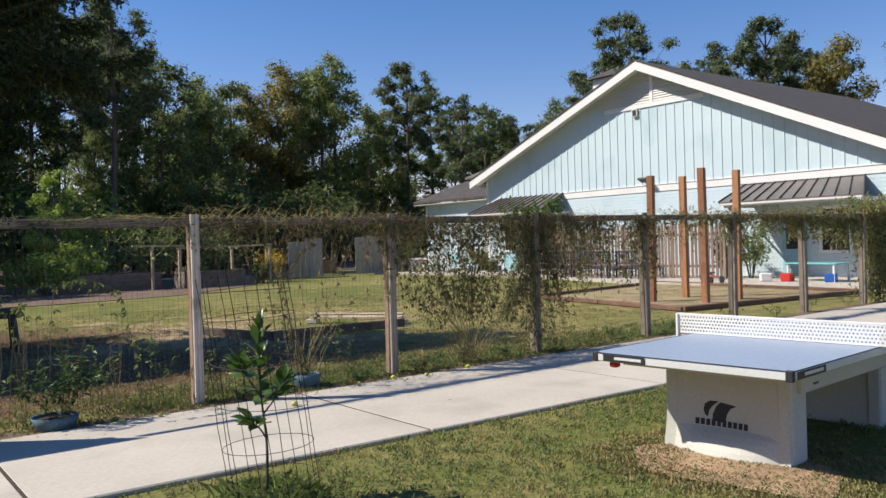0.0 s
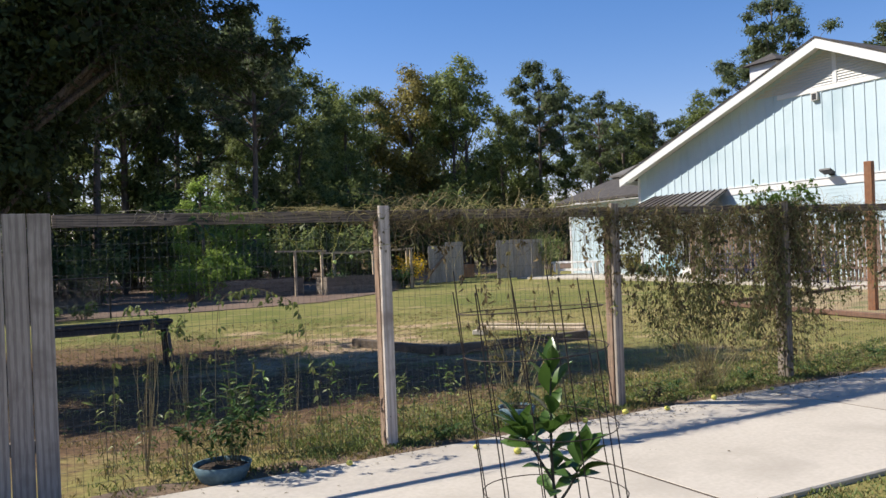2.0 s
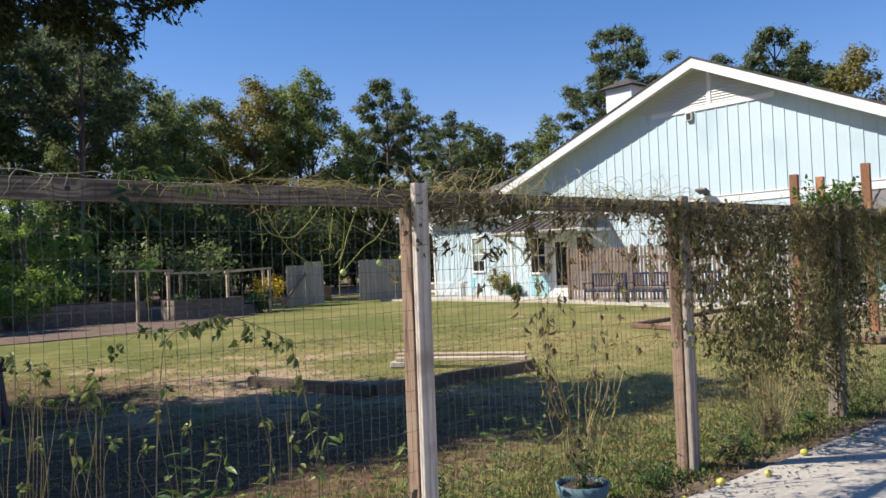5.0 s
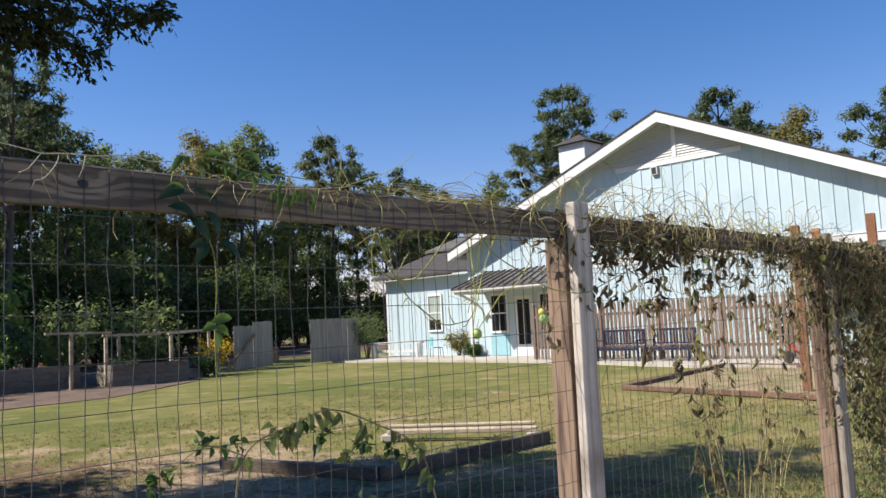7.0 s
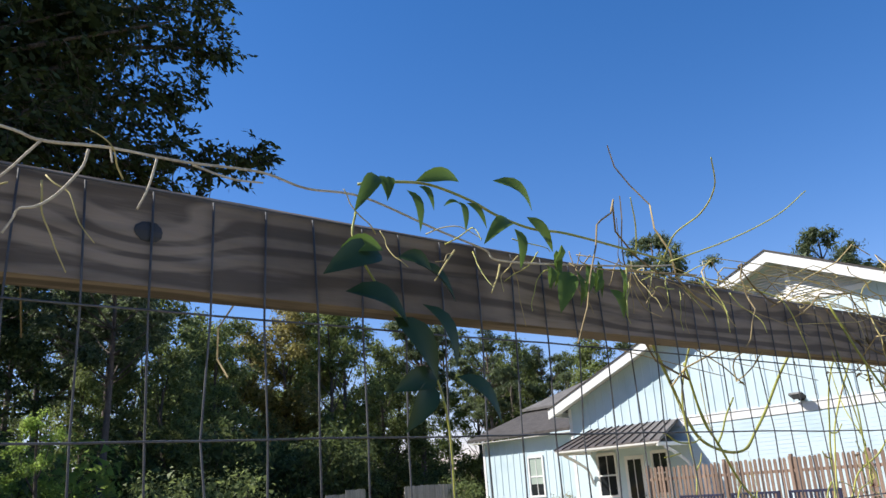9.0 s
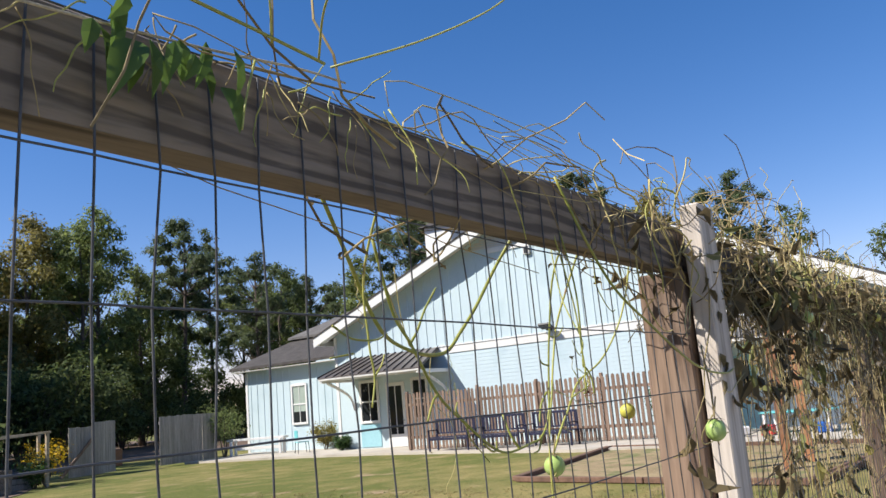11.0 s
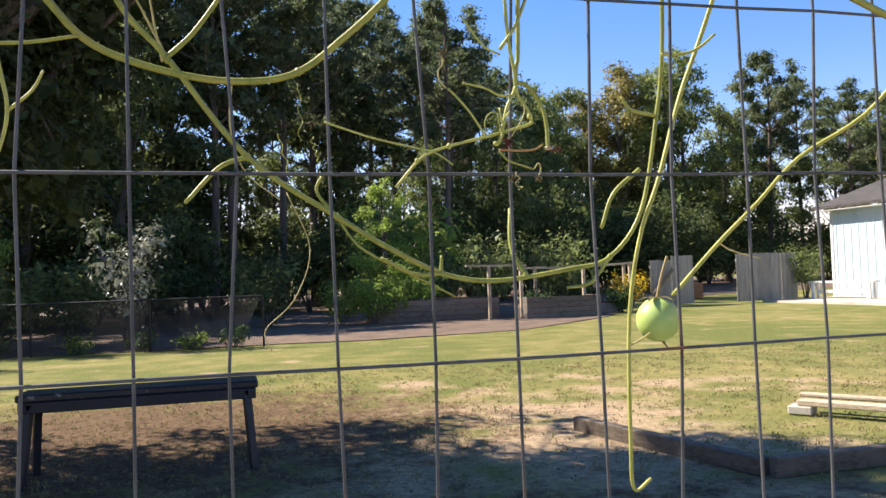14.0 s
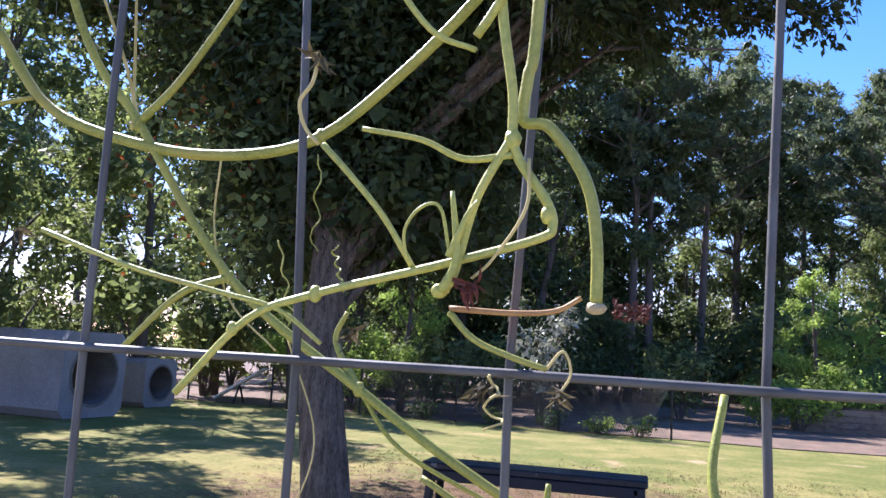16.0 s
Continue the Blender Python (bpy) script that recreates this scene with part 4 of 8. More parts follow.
part("base", Geo().box(35.2, 36.9, 23.8, 25.6, 8.9, 11.35, 0.02), WHITE, cup)
g = Geo()
g.add([(34.9, 23.5, 11.35), (37.2, 23.5, 11.35), (37.2, 25.9, 11.35), (34.9, 25.9, 11.35), (36.05, 24.7, 12.0)], [(0, 1, 4), (1, 2, 4), (2, 3, 4), (3, 0, 4), (3, 2, 1, 0)])
part("hip_roof", g, SHINGLE, cup)

# ---------------------------------------------------------------- trees
def crown(g, rnd, clumps, leaves, size, flat=0.0, broad=0.62, core=0.0, quad=True):
    """Many small leaves in uneven clumps: clumps is a list of (centre, radius). core: the share of big inner leaves that close each clump."""
    for c, r in clumps:
        c = Vector(c)
        shift = Vector((rnd.uniform(-9, 9), rnd.uniform(-9, 9), rnd.uniform(-9, 9)))
        count = max(4, int(leaves * r * r))
        for k in range(count + int(count * core)):
            d = rvec(rnd)
            inner = k >= count
            lump = 1 + 0.45 * noise.noise(d * 1.7 + shift)
            q = r * lump * (rnd.uniform(0.1, 0.62) if inner else rnd.uniform(0.5, 1.08))
            p = c + Vector((d.x, d.y, d.z * (1 - flat))) * q
            nrm = (d + rvec(rnd) * 0.8 + Vector((0, 0, 0.5))).normalized()
            s = min(r * rnd.uniform(0.45, 0.7), 2.3 * size) if inner else size * rnd.uniform(0.6, 1.4)
            o = nrm.orthogonal().normalized()
            a = rnd.uniform(0, 6.283)
            way = o * math.cos(a) + nrm.cross(o) * math.sin(a) + Vector((0, 0, -0.2))
            if quad:
                g.leaflet(p, way, nrm, s, s * (0.75 if inner else broad))
            else:
                way.normalize()
                side = way.cross(nrm)
                side = side.normalized() * s * (0.5 if inner else broad * 0.6)
                g.add([p + side * 0.6, p + way * s, p - side * 0.8 + way * s * 0.35], [(0, 1, 2)])


def broadleaf(seed, height, spread, low, leaf, bark, lobes=17, per=6, leaves=175, size=0.265):
    """A woodland tree: limbs that carry billowing lobes of leaf clumps."""
    rnd = random.Random(seed)
    t = thing("tree", "tall woodland tree with a dense leafy crown", "tree")
    g = Geo()
    bend = [Vector((rnd.uniform(-0.3, 0.3), rnd.uniform(-0.3, 0.3), 0)) for _ in range(3)]
    line = smooth_line([(0, 0, -0.2), bend[0] + Vector((0, 0, height * 0.3)), bend[1] * 1.5 + Vector((0, 0, height * 0.62)), bend[2] * 2 + Vector((0, 0, height * 0.9))], 4)
    g.tube(line, 0.15 + height * 0.006, 7, 0.03)
    clumps = []
    for k in range(lobes):
        u = (k + 0.5) / lobes
        z = low + (height * 0.93 - low) * u ** 0.85
        w = spread * (0.62 + 0.38 * math.sin(math.pi * min(1, 0.1 + u))) * (1.0 if u < 0.7 else max(0.12, 1 - (u - 0.7) * 2.9))
        a = k * 2.4 + rnd.uniform(-0.6, 0.6)
        rr = w * rnd.uniform(0.45, 0.85)
        c = Vector((rr * math.cos(a), rr * math.sin(a), z))
        big = spread * rnd.uniform(0.34, 0.5) * (1.1 - 0.3 * u)
        root = Vector(line[min(len(line) - 1, int(len(line) * max(0.15, (z - 2.2) / height)))])
        g.tube(smooth_line([root, root.lerp(c, 0.5) + Vector((0, 0, -0.25)), c], 2), 0.07, 3, 0.012, False)
        for m in range(per):
            d = rvec(rnd)
            d.z = abs(d.z) * 1.15 - 0.35
            clumps.append((c + d * big * rnd.uniform(0.45, 0.9), big * rnd.uniform(0.36, 0.62)))
    part("trunk", g, bark, t, smooth=True)
    c = Geo()
    crown(c, rnd, clumps, leaves, size, 0.1, 0.62, 0.10, False)
    part("crown", c, leaf, t)
    return t


def pine(seed, height, leaf=None, leaves=270, size=0.25, tiers=8, base=0.52):
    """A tall pine: crooked limbs that carry flat plates of needles."""
    rnd = random.Random(seed)
    t = thing("pine_tree", "tall pine with a bare trunk and flat dark crown", "tree")
    g, clumps = Geo(), []
    line = smooth_line([(0, 0, -0.2), (rnd.uniform(-0.3, 0.3), rnd.uniform(-0.3, 0.3), height * 0.5), (rnd.uniform(-0.6, 0.6), rnd.uniform(-0.6, 0.6), height * 0.97)], 6)
    g.tube(line, 0.13 + height * 0.007, 8, 0.05)
    for k in range(tiers):
        u = k / (tiers - 1)
        z = height * (base + (0.98 - base) * u)
        reach = height * 0.2 * (0.55 + 0.6 * math.sin(math.pi * (0.2 + 0.7 * u))) * (1 - 0.55 * max(0, u - 0.6) / 0.4)
        for b in range(4 if k < tiers - 1 else 2):
            a = k * 1.3 + b * 1.6 + rnd.uniform(-0.5, 0.5)
            root = Vector(line[int((len(line) - 1) * min(0.98, z / height - 0.05))])
            far = reach * rnd.uniform(0.55, 1.15)
            tip = Vector((root.x + far * math.cos(a), root.y + far * math.sin(a), z + rnd.uniform(-0.4, 0.6)))
            g.tube(smooth_line([root, root.lerp(tip, 0.5) + Vector((0, 0, -0.2)), tip], 3), 0.075, 3, 0.015, False)
            for v in (1.0, 0.78, 0.5):
                if rnd.random() < 0.88:
                    clumps.append((root.lerp(tip, v) + Vector((rnd.uniform(-0.5, 0.5), rnd.uniform(-0.5, 0.5), 0.25 + rnd.uniform(-0.1, 0.3))), rnd.uniform(0.65, 1.1) * height * 0.051))
    part("trunk", g, PINE_BARK, t, smooth=True)
    c = Geo()
    crown(c, rnd, clumps, leaves, size, 0.5, 0.4, 0.2, False)
    part("crown", c, leaf or LEAF_PINE, t)
    return t


def shrub(seed, w, h, leaf, leaves=260, size=0.16, name="shrub", label="leafy green woodland edge shrub", stems=7):
    rnd = random.Random(seed)
    t = thing(name, label, "shrub")
    g, clumps = Geo(), []
    for k in range(stems):
        a = k * 2.4
        tip = Vector((w * 0.42 * math.cos(a) * rnd.uniform(0.4, 1), w * 0.42 * math.sin(a) * rnd.uniform(0.4, 1), h * rnd.uniform(0.55, 0.92)))
        g.tube(smooth_line([(0.05 * math.cos(a), 0.05 * math.sin(a), -0.02), tip * 0.5 + Vector((0, 0, h * 0.08)), tip], 3), 0.02 * h ** 0.5, 4, 0.005, False)
        clumps.append((tip, w * rnd.uniform(0.2, 0.32)))
        clumps.append((tip * 0.6, w * rnd.uniform(0.18, 0.28)))
    part("stem", g, BARK, t)
    c = Geo()
    crown(c, rnd, clumps, leaves / max(w * w * 0.06, 0.02) / stems / 2, size, 0, 0.62, 0.12, False)
    part("foliage", c, leaf, t)
    return t


P_TALL, P_BUSHY = pine(15, 18, None, 225, 0.245, 7, 0.60), pine(16, 17, None, 225, 0.245, 8, 0.52)
B_GREEN, B_WOOD = broadleaf(11, 15, 3.4, 2.6, LEAF_MID, BARK), broadleaf(13, 14, 3.5, 2.0, LEAF_WOOD, BARK)
B_OLIVE, B_DARK = broadleaf(12, 16, 3.6, 3.2, LEAF_OLIVE, BARK), broadleaf(14, 12, 3.1, 1.0, LEAF_DARK, BARK, 17, 7, 230, 0.23)
B_SUNNY = broadleaf(18, 9, 2.3, 1.2, LEAF_LIGHT, BARK, 12, 6, 420, 0.15)
F_WOOD, F_DARK, F_GREEN = broadleaf(31, 14, 3.6, 1.5, LEAF_WOOD, BARK, 12, 5, 76, 0.38), broadleaf(32, 12, 3.6, 0.9, LEAF_DARK, BARK, 12, 5, 76, 0.38), broadleaf(33, 15, 3.5, 2.0, LEAF_MID, BARK, 12, 5, 76, 0.38)
TREE_KINDS = [F_WOOD, F_DARK, F_GREEN, P_TALL, P_BUSHY, B_GREEN, B_WOOD, B_OLIVE, B_DARK, B_SUNNY]
TALL = {P_TALL: 18, P_BUSHY: 17, B_GREEN: 15, B_WOOD: 14, B_OLIVE: 16, B_DARK: 12, B_SUNNY: 9}
LOW_KINDS = [shrub(21, 3.2, 3.0, LEAF_WOOD, 900, 0.22), shrub(22, 2.6, 2.2, LEAF_LIGHT, 1100, 0.14, "bright_shrub", "bright yellow-green sunlit young shrub"), shrub(23, 3.6, 4.2, LEAF_DARK, 1000, 0.24), shrub(24, 2.7, 3.0, LEAF_EDGE, 1300, 0.15, "shrub", "rounded mid-green shrub at the wood edge", 9)]
rnd = random.Random(8)
home = {}
for ob in TREE_KINDS + LOW_KINDS:
    home[ob] = True


def plant(kind, x, y, s=1.0, first=[None]):
    """Sets a tree: the first use moves the model itself, later ones copy it."""
    m = pose(x, y, -0.02, 0, 0, rnd.uniform(0, 360)) @ Matrix.Diagonal((s, s, s * rnd.uniform(0.94, 1.06), 1))
    if home.get(kind):
        home[kind] = False
        kind.matrix_basis = m
        return kind
    ob = copy_thing(kind, Matrix.Identity(4))
    ob.matrix_basis = m
    return ob


def wood_edge(pts, step, depth, kinds, s0=1.0):
    """Trees along a line, in rows behind one another."""
    for (xa, ya), (xb, yb) in zip(pts, pts[1:]):
        length = math.hypot(xb - xa, yb - ya)
        nx, ny = -(yb - ya) / length, (xb - xa) / length
        for r in range(depth):
            k = int(length / step)
            for i in range(k):
                u = (i + rnd.uniform(0.1, 0.9)) / k
                d = r * step * 0.95 + rnd.uniform(-0.8, 0.8)
                plant(rnd.choice(kinds), xa + (xb - xa) * u + nx * d, ya + (yb - ya) * u + ny * d, s0 * rnd.uniform(0.88, 1.1))


S0, S1, S2, S3 = LOW_KINDS


def stand(rows):
    """Single trees as (kind, x, y, height)."""
    for kind, x, y, h in rows:
        plant(kind, x, y, h * (1.0 if kind in (P_TALL, P_BUSHY) else 1.06) / TALL[kind])


# tall pines and mixed trees beyond the raised beds
stand([(P_TALL, 9.1, 56.7, 19.8), (P_BUSHY, 11.9, 60.3, 21.3), (P_TALL, 13.7, 52.4, 19.4), (P_BUSHY, 16.6, 69.5, 22.4), (P_TALL, 6.4, 49.1, 18.7), (P_BUSHY, 4.0, 45.3, 18.9),
       (P_TALL, 1.9, 41.5, 18.1), (P_BUSHY, -0.4, 39.6, 17.5), (B_WOOD, 17.2, 54.7, 13.5), (B_GREEN, 12.2, 49.9, 9.6), (B_WOOD, 4.7, 47.3, 13.7), (B_DARK, 6.5, 46.0, 12.2),
       (P_TALL, 10.6, 41.5, 16.0), (B_WOOD, 14.6, 43.6, 10.2), (B_GREEN, 20.5, 50.0, 12.4), (B_SUNNY, 4.7, 28.3, 4.9)])
stand([(B_OLIVE, 32.5, 63.5, 18.4), (B_OLIVE, 30.4, 66.0, 17.6), (B_WOOD, 27.8, 63.5, 16.8), (B_GREEN, 38.3, 62.5, 18.8), (B_WOOD, 39.9, 70.8, 19.8), (B_GREEN, 23.3, 61.1, 16.4), (B_WOOD, 19.8, 58.1, 16.2), (B_GREEN, 35.8, 61.0, 17.4),
       (P_TALL, 47.4, 63.5, 20.3), (P_BUSHY, 53.4, 66.4, 18.6), (B_WOOD, 47.9, 68.1, 16.4), (B_GREEN, 48.6, 56.1, 13.6), (P_BUSHY, 55.0, 59.7, 14.6), (B_WOOD, 25.6, 66.0, 15.0), (B_WOOD, 43.2, 64.0, 15.5), (B_WOOD, 60.8, 55.6, 14.8), (B_GREEN, 56.5, 57.5, 14.6)])
# trees behind the house
stand([(P_BUSHY, 44.6, 50.1, 15.0), (B_WOOD, 49.7, 52.4, 14.2), (P_BUSHY, 51.7, 50.5, 14.2), (B_GREEN, 51.2, 44.0, 14.2), (P_TALL, 51.3, 36.3, 19.1), (P_BUSHY, 53.3, 40.2, 16.9), (B_WOOD, 51.1, 29.9, 15.6),
       (P_BUSHY, 50.8, 26.8, 16.0), (P_TALL, 50.6, 23.2, 16.7), (P_BUSHY, 53.2, 22.8, 15.6), (B_WOOD, 55.7, 22.3, 14.5), (B_OLIVE, 51.1, 18.1, 14.1), (B_GREEN, 53.2, 33.8, 16.2), (B_WOOD, 57.0, 38.8, 15.8), (P_BUSHY, 56.0, 14.0, 15.0)])
# dark evergreens behind the shade tree and sunlit trees beside them
stand([(B_DARK, -5.4, 39.5, 18.5), (B_DARK, -8.5, 36.0, 17.0), (B_DARK, -3.4, 43.0, 18.5), (B_DARK, -12.5, 37.0, 15.0), (B_DARK, -6.0, 42.0, 18.0), (B_DARK, -4.2, 30.0, 11.0), (B_DARK, -7.6, 31.0, 11.5), (B_WOOD, -10.6, 27.5, 11.0), (P_TALL, -1.3, 38.5, 17.0),
       (B_WOOD, -13.6, 23.0, 10.0), (B_DARK, -12.0, 29.0, 12.0), (B_WOOD, -13.6, 13.6, 10.5), (B_WOOD, -15.6, 10.2, 11.5), (B_GREEN, -12.8, 17.8, 10.0), (B_SUNNY, -9.6, 20.0, 5.0), (B_SUNNY, -7.2, 22.0, 5.0), (B_GREEN, -19.0, 17.0, 10.5), (B_GREEN, -16.5, 20.5, 9.0)])
# farther rows that close the wood
wood_edge([(-36, 34), (-10, 44), (2, 58), (14, 72)], 5.0, 2, [F_WOOD, F_DARK, P_BUSHY], 0.86)
wood_edge([(14, 74), (36, 78), (58, 72)], 4.4, 2, [F_WOOD, F_GREEN, F_DARK], 0.98)
wood_edge([(62, 66), (64, 40), (68, 14), (70, -10)], 5.0, 1, [F_WOOD, F_DARK, F_GREEN], 0.95)
wood_edge([(-36, -8), (-34, 12), (-32, 32)], 5.0, 2, [F_WOOD, F_DARK, P_TALL], 0.9)
wood_edge([(13, 43), (22, 47), (34, 53)], 2.4, 2, [S2], 1.45)
wood_edge([(-24, 44), (-6, 49), (4, 60)], 3.4, 1, [F_DARK], 0.9)
# understorey
wood_edge([(-12, 44), (2, 56), (14, 66), (36, 75), (58, 66), (60, 52)], 3.6, 2, [S0, S2], 1.5)
wood_edge([(-30, 28), (-8, 30), (4, 40), (14, 47)], 2.8, 2, [S2, S0, S2, S2], 1.0)
wood_edge([(14, 46), (24, 54), (40, 58), (56, 54)], 3.2, 2, [S2, S0, S0, S2], 1.25)
for x, y, s, k in ((2.95, 26.6, 0.62, S1), (5.5, 28.1, 0.98, S1), (4.5, 28.6, 0.7, S1), (8.5, 27.7, 0.92, S3), (11.4, 27.8, 0.95, S3), (4.0, 26.2, 0.75, S1), (7.3, 38.5, 2.3, S1), (5.6, 37.5, 1.8, S0), (7.2, 30.4, 0.8, S0), (12.6, 40.5, 1.0, S1), (18.5, 47, 1.2, S1), (-3.5, 26.5, 0.9, S2),
                   (0.6, 27.5, 0.9, S0), (-8.6, 22.0, 0.9, S1), (-10.8, 23.0, 1.0, S0), (-6.4, 22.0, 0.8, S0), (-13.6, 22.4, 1.2, S0), (-16.0, 18.0, 1.1, S0), (-4.6, 22.5, 0.8, S0)):
    plant(k, x, y, s)

b_ = shrub(27, 1.9, 3.2, LEAF_SILVER, 700, 0.13, "silvery_bush", "tall bush with silvery-grey leaves", 7)
b_.location = (-3.1, 20.9, 0.0)
g = Geo()
g.prism([(-40, 20.6), (-6, 20.5), (-2, 19.9), (0.5, 20.05), (2.5, 19.7), (4.5, 19.95), (7, 20.3), (9, 22.0), (11.5, 24.2), (13.2, 26.6), (14, 32.5), (25, 38), (45, 42), (60, 90), (-60, 90)], -0.03, 0.006, "z")
alone("woodland_floor", g, LEAF_LITTER, "shaded leaf-litter floor under the trees", "ground", kind="structure")

# ---------------------------------------------------------------- the big yard tree
rnd = random.Random(77)
oak = thing("shade_tree", "big dark shade tree hung with grey moss", "tree")
OX, OY = -2.95, 6.0
g = Geo()
line = smooth_line([(OX + 0.03, OY, -0.1), (OX + 0.01, OY, 0.5), (OX - 0.13, OY + 0.03, 1.8), (OX - 0.05, OY + 0.3, 3.6), (OX + 0.5, OY + 0.8, 6.4)], 5)
g.tube(line, 0.235, 14, 0.10)
g.tube([(OX + 0.03, OY, -0.1), (OX + 0.02, OY, 0.12), (OX + 0.01, OY, 0.45)], 0.30, 14, 0.2)
clumps = []
tips = []
for k in range(34):
    # upper crown, wider towards the lawn
    a, u = k * 2.399, (k + 0.5) / 34
    z = 4.7 + 3.6 * u
    reach = (2.1 + 0.4 * math.sin(5 * a)) * math.sin(math.pi * (0.3 + 0.62 * u)) * rnd.uniform(0.7, 1.05)
    root = Vector(line[min(len(line) - 1, int(len(line) * (0.5 + 0.4 * u)))])
    tips.append((root, Vector((OX + 1.3 + reach * math.cos(a), OY + 1.6 + reach * math.sin(a), z + max(0, math.cos(a)) * 0.7))))
for k in range(44):
    # low drooping skirt round the trunk, widest away from the fence
    a = k * 2.399
    reach = rnd.uniform(0.4, 1.0)
    root = Vector(line[int(len(line) * rnd.uniform(0.56, 0.8))])
    tips.append((root, Vector((OX + 0.05 + reach * math.cos(a) * (1.1 if math.cos(a) > 0 else 1.8), OY + 0.7 + reach * (2.0 if math.sin(a) > 0 else 1.0) * math.sin(a), 2.4 + 2.2 * rnd.random()))))
for k in range(22):
    tips.append((Vector(line[-6]), Vector((rnd.uniform(-2.4, 0.5), rnd.uniform(5.6, 9.4), rnd.uniform(5.0, 6.9)))))
for k in range(28):
    # the wide back of the crown
    tips.append((Vector(line[-9]), Vector((rnd.uniform(-5.8, -3.0), rnd.uniform(7.2, 10.2), rnd.uniform(3.3, 6.6)))))
for k in range(30):
    tips.append((Vector(line[-6]), Vector((rnd.uniform(-6.2, -2.8), rnd.uniform(9.8, 12.2), rnd.uniform(4.6, 7.8)))))
for k in range(18):
    tips.append((Vector(line[-4]), Vector((rnd.uniform(-3.6, -0.7), rnd.uniform(7.8, 10.0), rnd.uniform(5.2, 8.2)))))
for k in range(44):
    z = rnd.uniform(5.0, 7.6)
    tips.append((Vector(line[-6]), Vector((rnd.uniform(-2.5, 1.6) - 0.8 * z, 2.45 + 0.62 * z + rnd.uniform(0, 1.4), z))))
for k in range(34):
    tips.append((Vector(line[-6]), Vector((rnd.uniform(-7.8, -4.4), rnd.uniform(8.2, 12.6), rnd.uniform(4.4, 7.2)))))
# long limbs that reach out over the lawn and end in leafy sprays
limbs = [((-0.8, 6.2, 4.75), (0.2, 6.2, 4.8), (0.95, 6.2, 4.75), (1.5, 6.2, 4.93)), ((-0.9, 6.1, 4.6), (0.1, 6.1, 4.62), (0.72, 6.15, 4.27)), ((-0.6, 6.3, 5.0), (0.2, 6.3, 5.3), (0.7, 6.3, 5.42)),
         ((-0.5, 6.3, 5.4), (0.4, 6.2, 5.9), (1.05, 6.2, 6.0)), ((-0.6, 6.5, 5.8), (0.3, 6.4, 6.4), (1.1, 6.4, 6.6)), ((-1.2, 6.1, 4.6), (-0.7, 6.1, 4.45), (-0.6, 6.1, 4.15)), ((-1.0, 6.2, 4.7), (-0.2, 6.2, 4.5), (0.3, 6.2, 4.35)),
         ((-1.3, 6.0, 4.6), (-1.2, 5.8, 4.4), (-0.9, 5.7, 4.15)), ((-0.5, 6.4, 6.2), (0.2, 6.5, 7.0), (0.9, 6.5, 7.4))]
outer = Geo()


def spray(p, d, L, count):
    """A leafy twig: narrow leaves set alternately along it."""
    d = d.normalized()
    side = d.cross(Vector((0, 0, 1)))
    side = side.normalized() if side.length > 1e-5 else Vector((1, 0, 0))
    g.tube([p, p + d * L], 0.004, 3, 0.0015, False)
    for m in range(count):
        u = (m + 1) / count
        way = d * rnd.uniform(0.5, 1.1) + side * rnd.choice((-1, 1)) * rnd.uniform(0.3, 1.0) + Vector((0, 0, rnd.uniform(-0.9, 0.25)))
        s = rnd.uniform(0.055, 0.095)
        outer.leaflet(p + d * L * u + rvec(rnd) * 0.015, way, rvec(rnd), s, s * rnd.uniform(0.36, 0.5))


for limb in limbs:
    ln_ = smooth_line([Vector(line[-8])] + [Vector(q) for q in limb], 6)
    g.tube(ln_, 0.05, 5, 0.006, False)
    n_ = len(ln_)
    for m in range(210):
        u = rnd.uniform(0.3, 1.0)
        p = Vector(ln_[min(n_ - 1, int(u * n_))])
        wide = 0.34 * (1 - u) + 0.05
        p = p + Vector((rnd.gauss(0, wide), rnd.gauss(0, wide + 0.12), rnd.gauss(0.08, wide * 0.4)))
        spray(p, Vector((rnd.uniform(-0.2, 1.0), rnd.uniform(-0.8, 0.8), rnd.uniform(-0.7, 0.45))), rnd.uniform(0.10, 0.24), 9)
    spray(Vector(ln_[-3]), Vector(ln_[-1]) - Vector(ln_[-3]), 0.3, 12)


def rim(z):
    """How far the crown reaches over the lawn at a height."""
    for (za, xa), (zb, xb) in zip(((0, -2.2), (4.2, -0.6), (4.5, 0.2), (4.8, 0.55), (5.4, 0.3), (6.0, 0.4), (7.0, 0.7), (9.5, 0.3)), ((4.2, -0.6), (4.5, 0.2), (4.8, 0.55), (5.4, 0.3), (6.0, 0.4), (7.0, 0.7), (9.5, 0.3), (12, 0))):
        if za <= z < zb:
            return xa + (xb - xa) * (z - za) / (zb - za)
    return 0.0


